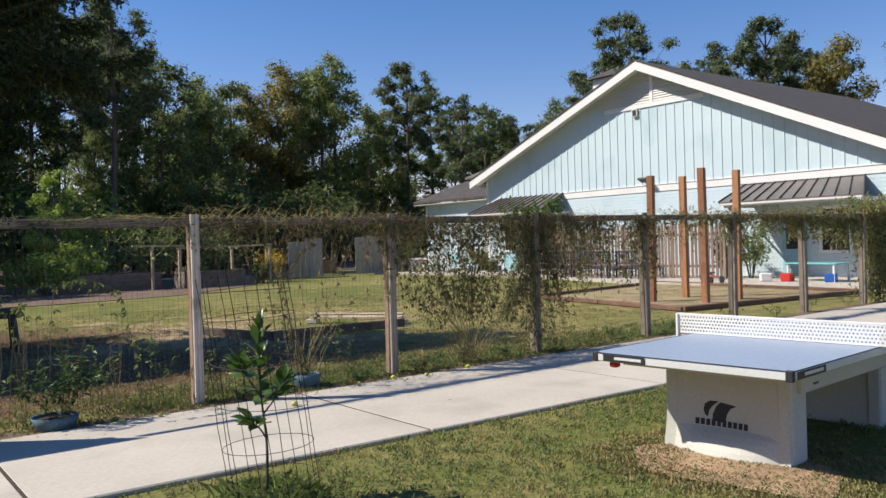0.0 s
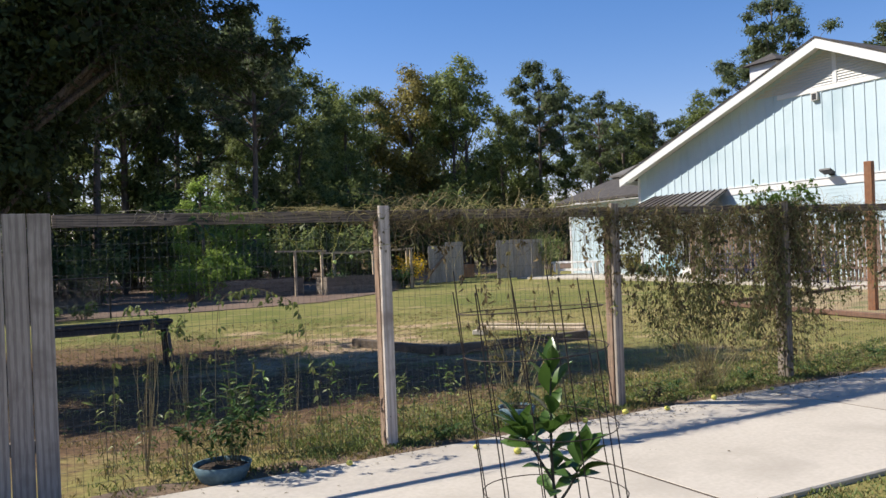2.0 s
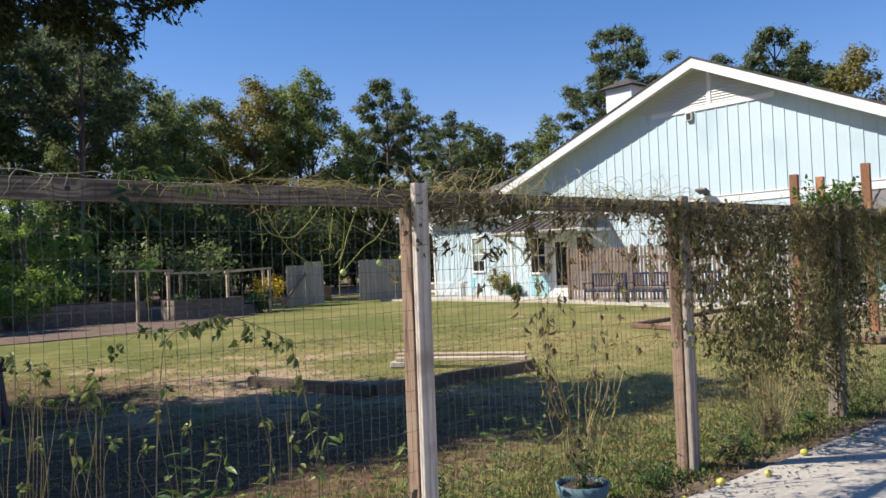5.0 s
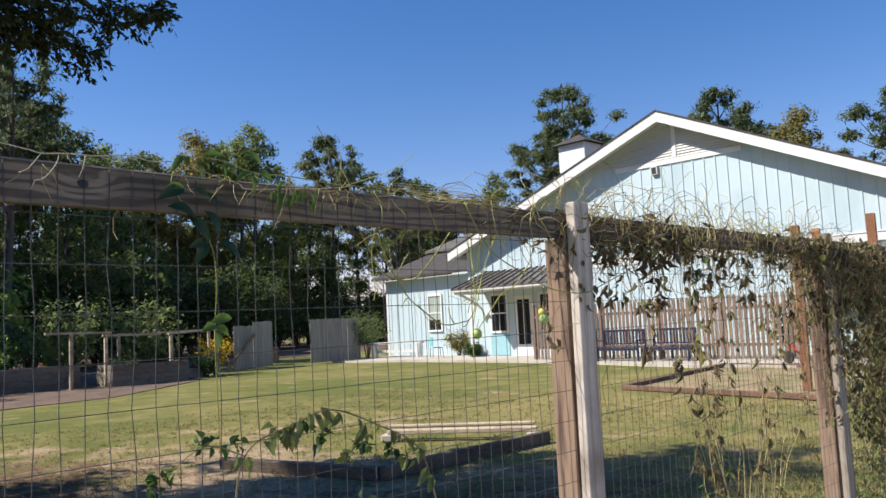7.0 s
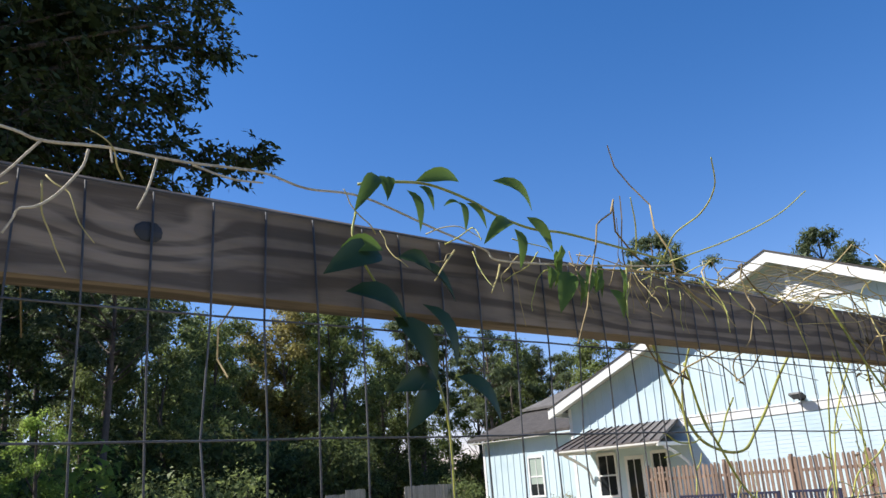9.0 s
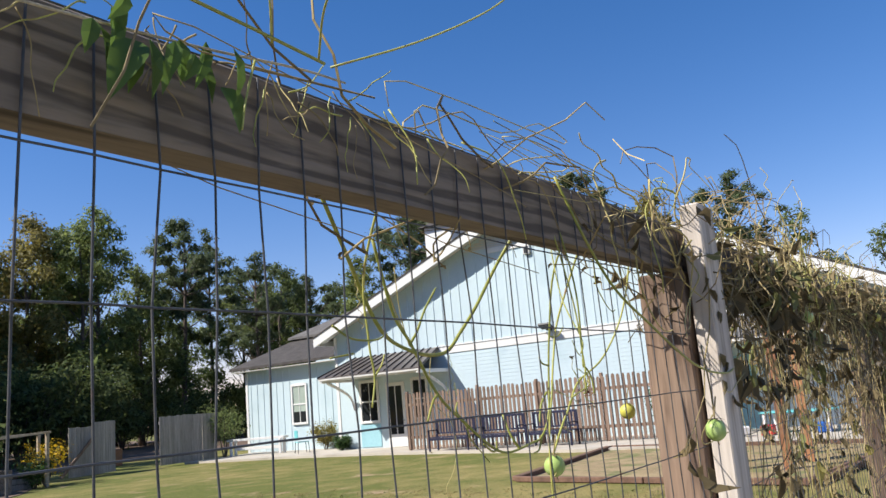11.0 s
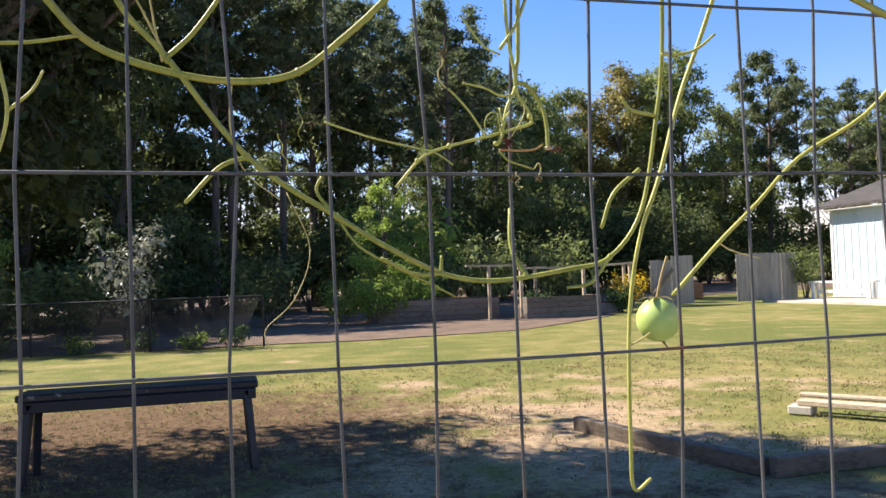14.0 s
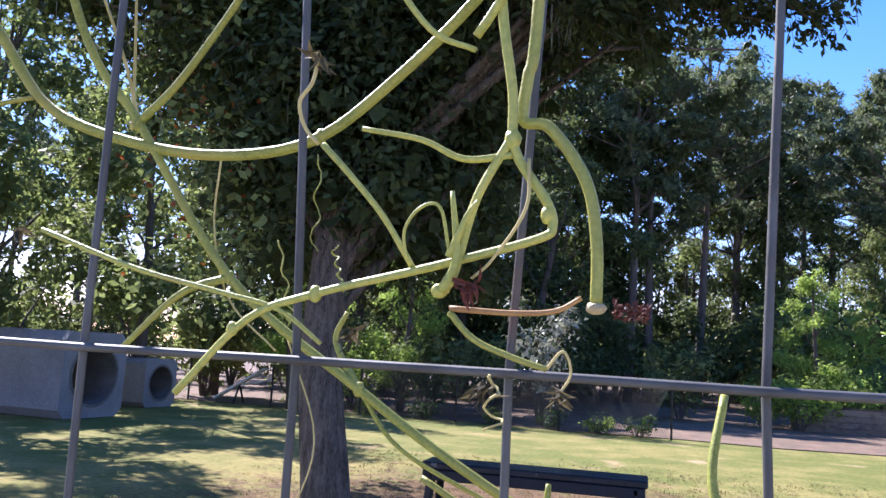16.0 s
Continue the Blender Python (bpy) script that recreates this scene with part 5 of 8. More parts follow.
for root, tip in tips:
    mid = (root + tip) / 2 + Vector((0, 0, 0.3))
    ln_ = smooth_line([root, mid, tip], 4)
    g.tube(ln_, 0.045, 5, 0.01, False)
    big = 0.6 if (tip.x < -0.6 or tip.z > 5.6) else 0.34
    near = [(tip, big * rnd.uniform(0.8, 1.15))]
    for w in (0.45, 0.6, 0.74, 0.88):
        q = ln_[int(w * (len(ln_) - 1))]
        near.append((q + Vector((rnd.uniform(-0.3, 0.3), rnd.uniform(-0.3, 0.3), rnd.uniform(0.0, 0.35))), big * rnd.uniform(0.7, 1.1)))
    for q, r_ in near:
        # the crown is kept within its outline towards the lawn
        k_ = 7.0 / (q.y + 0.8)
        if -2.1 + (q.x + 2.1) * k_ + r_ * k_ * 0.75 < rim(1.65 + (q.z - 1.65) * k_):
            clumps.append((q, r_))
            for _ in range(3):
                d = rvec(rnd)
                spray(q + d * r_ * 0.85, d + Vector((0.2, 0, -0.4)), rnd.uniform(0.12, 0.25), 8)
part("trunk", g, OAK_BARK, oak, smooth=True)
c = Geo()
crown(c, rnd, clumps, 460, 0.09, 0.25, 0.45, 0.14)
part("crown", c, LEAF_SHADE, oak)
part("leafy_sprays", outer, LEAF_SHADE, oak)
c = Geo()
crown(c, rnd, [((OX - 1.2 + rnd.uniform(-0.9, 0.6), OY + 0.3 + rnd.uniform(-0.8, 0.8), rnd.uniform(2.2, 4.4)), 0.45) for _ in range(14)], 60, 0.075)
part("autumn_leaves", c, LEAF_RED, oak, "scattered red autumn leaves")
# the tree's own leaves; sun on its left fringe is put into their colour
c = Geo()
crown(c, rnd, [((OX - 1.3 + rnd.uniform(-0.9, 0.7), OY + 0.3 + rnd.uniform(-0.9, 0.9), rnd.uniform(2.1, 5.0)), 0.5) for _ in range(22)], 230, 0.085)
part("outer_leaves", c, LEAF_EDGE, oak, "outer leaves in paler yellow-green for the sunlit side")
c = Geo()
for k in range(420):
    root, tip = rnd.choice([(Vector(l_[0]), Vector(l_[-2])) for l_ in limbs] + tips[:12]) if k % 3 else rnd.choice(tips)
    p = root + (tip - root) * rnd.uniform(0.45, 0.98) + Vector((rnd.uniform(-0.12, 0.12), rnd.uniform(-0.12, 0.12), 0.1))
    h = rnd.uniform(0.15, 0.7) ** 1.3
    q = [p]
    for s in range(4):
        q.append(q[-1] + Vector((rnd.uniform(-0.025, 0.025), rnd.uniform(-0.025, 0.025), -h / 4)))
    c.tube(q, 0.009, 3, 0.002, False)
tagged(part("hanging_moss", c, MOSS, oak, "grey hanging moss strands"), kind="stuff")

# ---------------------------------------------------------------- table tennis table
def quad_bar(g, a, b, w, h):
    """A straight bar with a rectangular section from a to b; w across, h up."""
    a, b = Vector(a), Vector(b)
    d = (b - a).normalized()
    s = d.cross(Vector((0, 0, 1)))
    s = s.normalized() if s.length > 1e-5 else Vector((1, 0, 0))
    u = s.cross(d)
    vs = [p + s * (i * w / 2) + u * (j * h / 2) for p in (a, b) for i, j in ((-1, -1), (1, -1), (1, 1), (-1, 1))]
    g.add(vs, [(0, 3, 2, 1), (4, 5, 6, 7), (0, 1, 5, 4), (1, 2, 6, 5), (2, 3, 7, 6), (3, 0, 4, 7)])
    return g


tt = thing("table_tennis_table", "outdoor table tennis table with blue top and resin legs", "table", m=pose(1.48, -4.14, 0.0, 0, 0, 4.1))
# local axes: x along the table, y across it (towards -y)
part("tabletop", Geo().box(0, 2.74, -1.525, 0, 0.695, 0.752, 0.006), TABLE_EDGE, tt, "white-edged blue playing surface")
part("playing_surface", Geo().box(0.008, 2.732, -1.517, -0.008, 0.753, 0.758), TABLE_BLUE, tt)
for k in (0, 1):
    part("edge_trim", Geo().box(0.0, 2.74, -1.525 * k - 0.003 + (0.003 if k else 0), -1.525 * k + (0.003 if not k else 0), 0.753, 0.7595), BLACK_PLASTIC, tt)
part("edge_trim", Geo().box(-0.003, 0.0, -1.525, 0, 0.753, 0.7595), BLACK_PLASTIC, tt)
for k, y in enumerate((-1.5, -0.025)):
    part("corner_guard", Geo().box(-0.006, 0.03, y - 0.026, y + 0.026, 0.69, 0.7615, 0.006), BLACK_PLASTIC, tt)
part("apron", Geo().box(0.16, 2.58, -1.38, -0.15, 0.655, 0.694, 0.01), TABLE_CONC, tt)
part("ball_holder", Geo().box(0.02, 0.08, -0.2, -0.13, 0.652, 0.694, 0.012), RED_PLASTIC, tt, "red ball holder")
for x, ya, yb in ((-0.0035, -0.46, -0.10),):
    lab = part("edge_label", Geo().box(x - 0.002, x, ya, yb, 0.700, 0.749), BLACK_PLASTIC, tt, "black edge label with plain light bars")
    part("bar", Geo().box(x - 0.0032, x - 0.002, ya + 0.03, ya + 0.26, 0.716, 0.736), TABLE_EDGE, lab)
lab = part("edge_label", Geo().box(0.05, 0.46, -1.5275, -1.5255, 0.700, 0.749), BLACK_PLASTIC, tt)
part("bar", Geo().box(0.15, 0.42, -1.529, -1.5275, 0.716, 0.736), TABLE_EDGE, lab)
# perforated net
net = part("net", Geo(), WHITE, tt, "white perforated metal net")
g = Geo()
cols, rws, cell = 62, 5, 0.0285
y_, z_ = 0.12, 0.762
g.box(1.366, 1.374, -1.645, 0.12, z_, z_ + 0.012)
for r in range(rws):
    for c_ in range(cols):
        off = 0.5 * cell if r % 2 else 0
        cy, cz, h = y_ - (c_ + 0.5) * cell - off, z_ + 0.012 + (r + 0.5) * cell, cell / 2
        ring = [(cy + h * a, cz + h * b) for a, b in ((1, 0), (1, 1), (0, 1), (-1, 1), (-1, 0), (-1, -1), (0, -1), (1, -1))]
        hole = [(cy + h * 0.62 * math.cos(q * math.pi / 4), cz + h * 0.62 * math.sin(q * math.pi / 4)) for q in range(8)]
        for x in (1.367, 1.373):
            g.add([(x, *p) for p in ring] + [(x, *p) for p in hole], [(q, (q + 1) % 8, (q + 1) % 8 + 8, q + 8) for q in range(8)])
g.box(1.365, 1.375, -1.66, 0.13, z_ + 0.012 + rws * cell, z_ + 0.03 + rws * cell, 0.002)
part("net_sheet", g, WHITE, net)
for y in (0.125, -1.65):
    part("net_post", Geo().box(1.35, 1.39, y - 0.012, y + 0.012, 0.66, 0.93, 0.004), WHITE, net)
for x0, sgn in ((0.55, 1), (2.33, -1)):
    leg = part("leg", Geo(), TABLE_CONC, tt, "broad moulded resin leg")
    g = Geo()
    # hollowed panel in plan with thick cheeks, flaring at the foot
    rows_ = 20
    for r in range(rows_ + 1):
        u = r / rows_
        z, w = 0.66 * u - 0.01, 0.475 + 0.02 * (1 - u) ** 3
        flare = 0.05 * (1 - u) ** 2
        for i in range(13):
            s = i / 12 * 2 - 1
            bow = 0.06 * (1 - s * s)
            foot = 0.15 * max(0.0, 1 - (u / 0.27) ** 2) ** 0.5 * max(0.0, 1 - (s / 0.85) ** 2)
            g.v.append((x0 + sgn * (bow - flare - foot), -0.7625 + s * w, z))
        for i in range(13):
            s = 1 - i / 12 * 2
            g.v.append((x0 + sgn * (0.16 + flare), -0.7625 + s * w, z))
    for r in range(rows_):
        for i in range(26):
            a, b = r * 26 + i, r * 26 + (i + 1) % 26
            g.f.append((a, b, b + 26, a + 26))
            g.m.append(0)
    part("leg_body", g, TABLE_CONC, leg)
    for s in (-1, 1):
        part("cheek", Geo().box(x0 - 0.005 if sgn > 0 else x0 - 0.22, x0 + 0.22 if sgn > 0 else x0 + 0.005, -0.7625 + s * 0.44 - 0.055, -0.7625 + s * 0.44 + 0.055, 0.0, 0.66, 0.015), TABLE_CONC, leg)
part("side_beam", Geo().box(0.62, 2.26, -1.30, -1.21, 0.50, 0.66, 0.012), TABLE_CONC, tt)
part("side_beam", Geo().box(0.62, 2.26, -0.32, -0.23, 0.50, 0.66, 0.012), TABLE_CONC, tt)
part("slot", Geo().box(0.78, 0.86, -1.303, -1.299, 0.545, 0.560), BLACK_PLASTIC, tt)
# maker's mark as plain dark shapes on the leg
def on_leg(y, z):
    u, s = z / 0.66, (y + 0.7625) / 0.475
    return (0.55 + 0.06 * (1 - s * s) - 0.05 * (1 - u) ** 2 - 0.003, y, z)


mk = part("emblem", Geo(), BLACK_PLASTIC, tt, "black printed emblem of plain curved shapes")
g = Geo()
for outline in (((-0.585, 0.332), (-0.597, 0.373), (-0.638, 0.398), (-0.703, 0.398), (-0.66, 0.366), (-0.63, 0.325), (-0.621, 0.279), (-0.597, 0.291)),
                ((-0.715, 0.393), (-0.842, 0.377), (-0.794, 0.352), (-0.768, 0.305), (-0.758, 0.244), (-0.657, 0.254), (-0.657, 0.30), (-0.682, 0.357))):
    g.add([on_leg(p[0] + 0.02, p[1] - 0.02) for p in outline], [tuple(range(8))])
part("emblem_shape", g, BLACK_PLASTIC, mk)
g = Geo()
for k in range(10):
    ya = -0.505 - k * 0.042
    g.add([on_leg(ya, 0.196), on_leg(ya - 0.031, 0.196), on_leg(ya - 0.031, 0.242), on_leg(ya, 0.242)], [(0, 1, 2, 3)])
part("plain_bars", g, BLACK_PLASTIC, mk)

# worn earth round the table foot
g = Geo()
rnd = random.Random(9)
ring = [(1.88 + (0.52 + 0.16 * noise.noise((a * 1.3, 0, 3))) * math.cos(a), -5.05 + (0.76 + 0.2 * noise.noise((a * 1.3, 4, 3))) * math.sin(a), 0.012) for a in [i * math.pi / 16 for i in range(32)]]
g.add([(1.88, -5.05, 0.016)] + ring, [(0, 1 + i, 1 + (i + 1) % 32) for i in range(32)])
alone("worn_earth", g, MULCH, "worn sandy orange earth round the table legs", "soil", kind="structure", smooth=True)

# ---------------------------------------------------------------- caged sapling on the verge
rnd = random.Random(31)
SX, SY = -0.88, -3.47
sap = thing("magnolia_sapling", "young magnolia sapling with glossy dark green leaves", "sapling")


def glossy_leaf(p, d, L, broad):
    """A thick leaf, widest past its middle, folded a little along the rib."""
    d = d.normalized()
    n = (Vector((-d.x, -d.y, 0.9)) + rvec(rnd) * 0.7).normalized()
    s = d.cross(n).normalized()
    up, vs, fs = s.cross(d), [], []
    for k, w in enumerate((0.04, 0.16, 0.30, 0.43, 0.5, 0.44, 0.26, 0.03)):
        u = k / 7
        c = p + d * L * u - up * L * 0.22 * u * u
        vs += [c - s * w * broad + up * w * broad * 0.35, c, c + s * w * broad + up * w * broad * 0.35]
    for k in range(7):
        q = 3 * k
        fs += [(q, q + 1, q + 4, q + 3), (q + 1, q + 2, q + 5, q + 4)]
    g = Geo().tube([p - d * 0.02, p], 0.003, 4)
    g.add(vs, fs)
    part("leaf", g, LEAF_GLOSS, sap, "", True)


twigs = [[(SX, SY, 0), (SX + 0.015, SY, 0.35), (SX - 0.015, SY, 0.7), (SX - 0.03, SY - 0.03, 1.085)],
         [(SX - 0.012, SY, 0.66), (SX - 0.08, SY + 0.02, 0.78), (SX - 0.14, SY + 0.03, 0.88)],
         [(SX, SY, 0.56), (SX + 0.07, SY - 0.01, 0.64), (SX + 0.13, SY - 0.02, 0.74)],
         [(SX + 0.012, SY, 0.40), (SX - 0.05, SY - 0.04, 0.48), (SX - 0.10, SY - 0.06, 0.52)]]
for k, pts in enumerate(twigs):
    ln_ = smooth_line(pts, 5)
    part("stem" if k == 0 else "twig", Geo().tube(ln_, 0.011 if k == 0 else 0.006, 7, 0.004), BARK, sap, smooth=True)
    tip, axis = Vector(ln_[-1]), (Vector(ln_[-1]) - Vector(ln_[-4])).normalized()
    count = (22, 17, 15, 9)[k]
    for i in range(count):
        a, u = i * 2.4, i / count
        out = Vector((math.cos(a), math.sin(a), 0))
        p = Vector(ln_[max(0, len(ln_) - 1 - int(u * (7 if k == 0 else 5)))])
        glossy_leaf(p, axis * (1.3 - 1.0 * u) + out * (0.35 + 0.75 * u) + Vector((0, 0, 0.25 - 0.35 * u)), rnd.uniform(0.11, 0.16), rnd.uniform(0.055, 0.075))
cage = thing("plant_cage", "rusty wire mesh cage round the sapling", "plant cage")
lean = Vector((-0.12, 0.02, 0))
SX += 0.07
for k in range(11):
    a = 2 * math.pi * k / 11
    pts = [(SX + (0.29 - 0.005 * z) * math.cos(a) + lean.x * z + 0.012 * noise.noise((k, z * 3, 0)), SY + (0.29 - 0.005 * z) * math.sin(a) + lean.y * z, z) for z in [0.0, 0.25, 0.5, 0.75, 1.0, 1.2, 1.46 + 0.05 * math.sin(k * 2)]]
    part("wire", Geo().tube(pts, 0.0026, 5), RUST_WIRE, cage)
for z in (0.14, 0.36, 0.62, 0.9, 1.19, 1.35):
    pts = [(SX + (0.29 - 0.005 * z) * math.cos(i * math.pi / 14) + lean.x * z, SY + (0.29 - 0.005 * z) * math.sin(i * math.pi / 14), z + 0.015 * math.sin(i * 0.22 + z * 7)) for i in range(29)]
    part("hoop", Geo().tube(pts, 0.0022, 5, None, False), RUST_WIRE, cage)


# ---------------------------------------------------------------- pots and weeds at the fence foot
def leafy_plant(name, label, x, y, h, w, leaf, stems, leaves, length, seed, group=""):
    r = random.Random(seed)
    t = thing(name, label, "plant", group)
    gs, gl = Geo(), Geo()
    for s in range(stems):
        a = s * 2.4 + r.uniform(-0.4, 0.4)
        tip = Vector((x + w * 0.5 * math.cos(a) * r.uniform(0.3, 1), y + w * 0.5 * math.sin(a) * r.uniform(0.3, 1) * 0.7, h * r.uniform(0.6, 1)))
        ln_ = smooth_line([(x + 0.03 * math.cos(a), y + 0.03 * math.sin(a), 0), (Vector((x, y, 0)) + tip) * 0.5 + Vector((0, 0, h * 0.08)), tip], 5)
        gs.tube(ln_, 0.0026, 4, 0.0012, False)
        for k in range(leaves):
            u = 0.3 + 0.7 * ((k + r.random()) / leaves) ** 0.7
            p = Vector(ln_[min(len(ln_) - 1, int(u * (len(ln_) - 1)))])
            d = Vector((r.uniform(-1, 1), r.uniform(-1, 1), r.uniform(-0.25, 0.6)))
            L = length * r.uniform(0.6, 1.25)
            gl.leaf(p, d, Vector((0, 0, 1)) + rvec(r) * 0.5, L, L * 0.34, 0.2, 0.3)
    tagged(part("stem", gs, WEED_STEM, t), kind="stuff")
    tagged(part("leaves", gl, leaf, t), kind="stuff")
    return t


def bowl_pot(x, y, r0, r1, h, label):
    t = thing("plant_pot", label, "plant pot", m=pose(x, y, 0.0))
    prof = [(r0, 0.0), (r0 + (r1 - r0) * 0.6, h * 0.5), (r1, h), (r1 - 0.012, h), (r1 - 0.02, h - 0.03)]
    g, sg = Geo(), 18
    for r_, z in prof:
        g.v += [(r_ * math.cos(2 * math.pi * k / sg), r_ * math.sin(2 * math.pi * k / sg), z) for k in range(sg)]
    for i in range(len(prof) - 1):
        for k in range(sg):
            g.f.append((i * sg + k, i * sg + (k + 1) % sg, (i + 1) * sg + (k + 1) % sg, (i + 1) * sg + k))
            g.m.append(0)
    part("bowl", g, POT, t, smooth=True)
    gs = Geo()
    gs.add([(0, 0, h - 0.02)] + [((r1 - 0.02) * math.cos(2 * math.pi * k / sg), (r1 - 0.02) * math.sin(2 * math.pi * k / sg), h - 0.03) for k in range(sg)], [(0, 1 + k, 1 + (k + 1) % sg) for k in range(sg)])
    part("soil", gs, SOIL, t)
    return t


bowl_pot(-1.42, -0.17, 0.15, 0.21, 0.13, "shallow blue-grey bowl pot at the path edge")
leafy_plant("potted_plant", "bushy green plant growing from the blue pot", -1.34, -0.10, 0.72, 1.0, LEAF_SHRUB, 22, 18, 0.09, 41)
bowl_pot(1.28, 0.03, 0.12, 0.17, 0.16, "blue-grey round pot beside the fence")
leafy_plant("potted_plant", "small trailing plant in a grey pot", 1.25, 0.0, 0.45, 0.42, LEAF_SHRUB, 8, 9, 0.06, 42)
for i, (x, y, h, w, lf) in enumerate(((3.1, -0.05, 0.35, 0.55, LEAF_SHRUB), (3.6, 0.05, 0.45, 0.6, DEAD_LEAF), (4.3, 0.0, 0.3, 0.5, LEAF_SHRUB), (5.3, 0.0, 0.3, 0.7, LEAF_SHRUB), (5.9, 0.02, 0.42, 0.9, LEAF_DARK), (6.6, 0.05, 0.35, 0.6, LEAF_SHRUB), (7.9, 0.0, 0.36, 0.9, LEAF_SHRUB), (8.6, 0.1, 0.4, 0.8, LEAF_DARK), (9.9, 0.1, 0.4, 0.9, LEAF_SHRUB), (11.2, 0.0, 0.35, 0.9, LEAF_SHRUB), (0.45, -0.1, 0.2, 0.5, LEAF_SHRUB), (12.6, 0.1, 0.45, 1.0, LEAF_DARK), (14.2, 0.1, 0.5, 1.2, LEAF_SHRUB), (15.6, 0.2, 0.6, 1.3, LEAF_SHRUB), (1.9, -0.08, 0.22, 0.5, LEAF_SHRUB), (2.75, -0.15, 0.3, 0.4, DEAD_LEAF))):
    leafy_plant("weed_clump", "low weedy clump at the foot of the fence", x, y, h * 0.7, w, lf, 9, 9, 0.07, 60 + i, "fence foot weeds")
rnd = random.Random(90)
for i in range(20):
    x, y = rnd.uniform(-2.35, 0.4) if i % 3 else rnd.uniform(0.2, 2.3), rnd.uniform(0.12, 0.55)
    h = rnd.uniform(0.5, 0.9) if i < 18 else rnd.uniform(0.95, 1.15)
    leafy_plant("weed_shoot", "thin weed shoot with paired green leaves", x, y, h, 0.4, WEED_LEAF if i % 4 else VINE_LEAF, 3, 9, 0.08, 100 + i, "weeds behind the mesh")
# the leafy shoot that stands in front of the lawn
leafy_plant("weed_shoot", "upright weed with long drooping green leaves", -1.30, 0.02, 1.30, 0.06, VINE_LEAF, 1, 13, 0.11, 141, "weeds behind the mesh")
# a thin climber that arches along the mesh
av = thing("climbing_vine", "thin green climber arching along the wire mesh", "vine")
for pts in ([(-1.42, 0.02, 0.1), (-1.40, 0.03, 0.7), (-1.37, 0.02, 1.15), (-1.33, 0.02, 1.30), (-1.2, 0.02, 1.345), (-1.08, 0.02, 1.37), (-0.92, 0.02, 1.31), (-0.78, 0.02, 1.235), (-0.72, 0.02, 1.1), (-0.68, 0.02, 0.9), (-0.6, 0.03, 0.4), (-0.58, 0.05, 0.05)],
            [(-1.75, 0.1, 0.1), (-1.72, 0.1, 0.6), (-1.68, 0.08, 1.0), (-1.62, 0.05, 1.15)], [(-2.1, 0.1, 0.1), (-2.1, 0.06, 0.8), (-2.06, 0.04, 1.15), (-1.98, 0.04, 1.3)]):
    ln_ = smooth_line(pts, 5)
    part("stem", Geo().tube(ln_, 0.0028, 5, 0.0018), VINE_OLD, av)
    r_ = random.Random(int(-pts[0][0] * 100))
    g = Geo()
    for p in ln_[int(len(ln_) * 0.25):]:
        for _ in range(r_.choice((0, 1, 2, 3))):
            L = r_.uniform(0.035, 0.07)
            g.leaf(Vector(p) + rvec(r_) * 0.012, Vector((r_.uniform(-0.8, 0.8), r_.uniform(-0.6, 0.3), -0.8)), Vector((r_.uniform(-0.5, 0.5), -1, 0.5)), L, L * 0.5, 0.4, 0.3)
    part("leaves", g, WEED_LEAF, av)


def leaf_clump(p, size, mat, parent, seed):
    """A tuft of small crinkled leaves on a climber."""
    r_, g = random.Random(seed), Geo()
    for _ in range(r_.randrange(6, 11)):
        L = size * r_.uniform(0.6, 1.15)
        q = Vector(p) + rvec(r_) * size * 0.55
        g.leaf(q, rvec(r_) + Vector((0, -0.2, -0.35)), rvec(r_) + Vector((0, -0.4, 0.7)), L, L * r_.uniform(0.5, 0.8), r_.uniform(0.4, 0.9), r_.uniform(0.2, 0.8))
        g.tube([p, q], 0.0012, 3, 0.0008, False)
    part("leaves", g, mat, parent)


for i, (x, z) in enumerate(((-1.563, 1.264), (-1.532, 1.275), (-1.435, 1.334), (-1.361, 1.327), (-1.238, 1.331), (-1.154, 1.357), (-1.109, 1.300), (-1.032, 1.245), (-0.96, 1.271), (-0.877, 1.227), (-0.812, 1.211))):
    leaf_clump((x, 0.03, z), 0.033, (LEAF_SHRUB, WEED_LEAF)[i % 3 == 1], av, 500 + i)
part("stem", Geo().tube(smooth_line([(-1.34, 0.02, 1.29), (-1.435, 0.03, 1.325), (-1.53, 0.03, 1.275), (-1.565, 0.03, 1.25)], 4), 0.0018, 4, 0.0012), VINE_OLD, av)
cw = thing("climbing_weed", "branching climber with tufts of crinkled leaves behind the mesh", "vine")
rnd = random.Random(91)
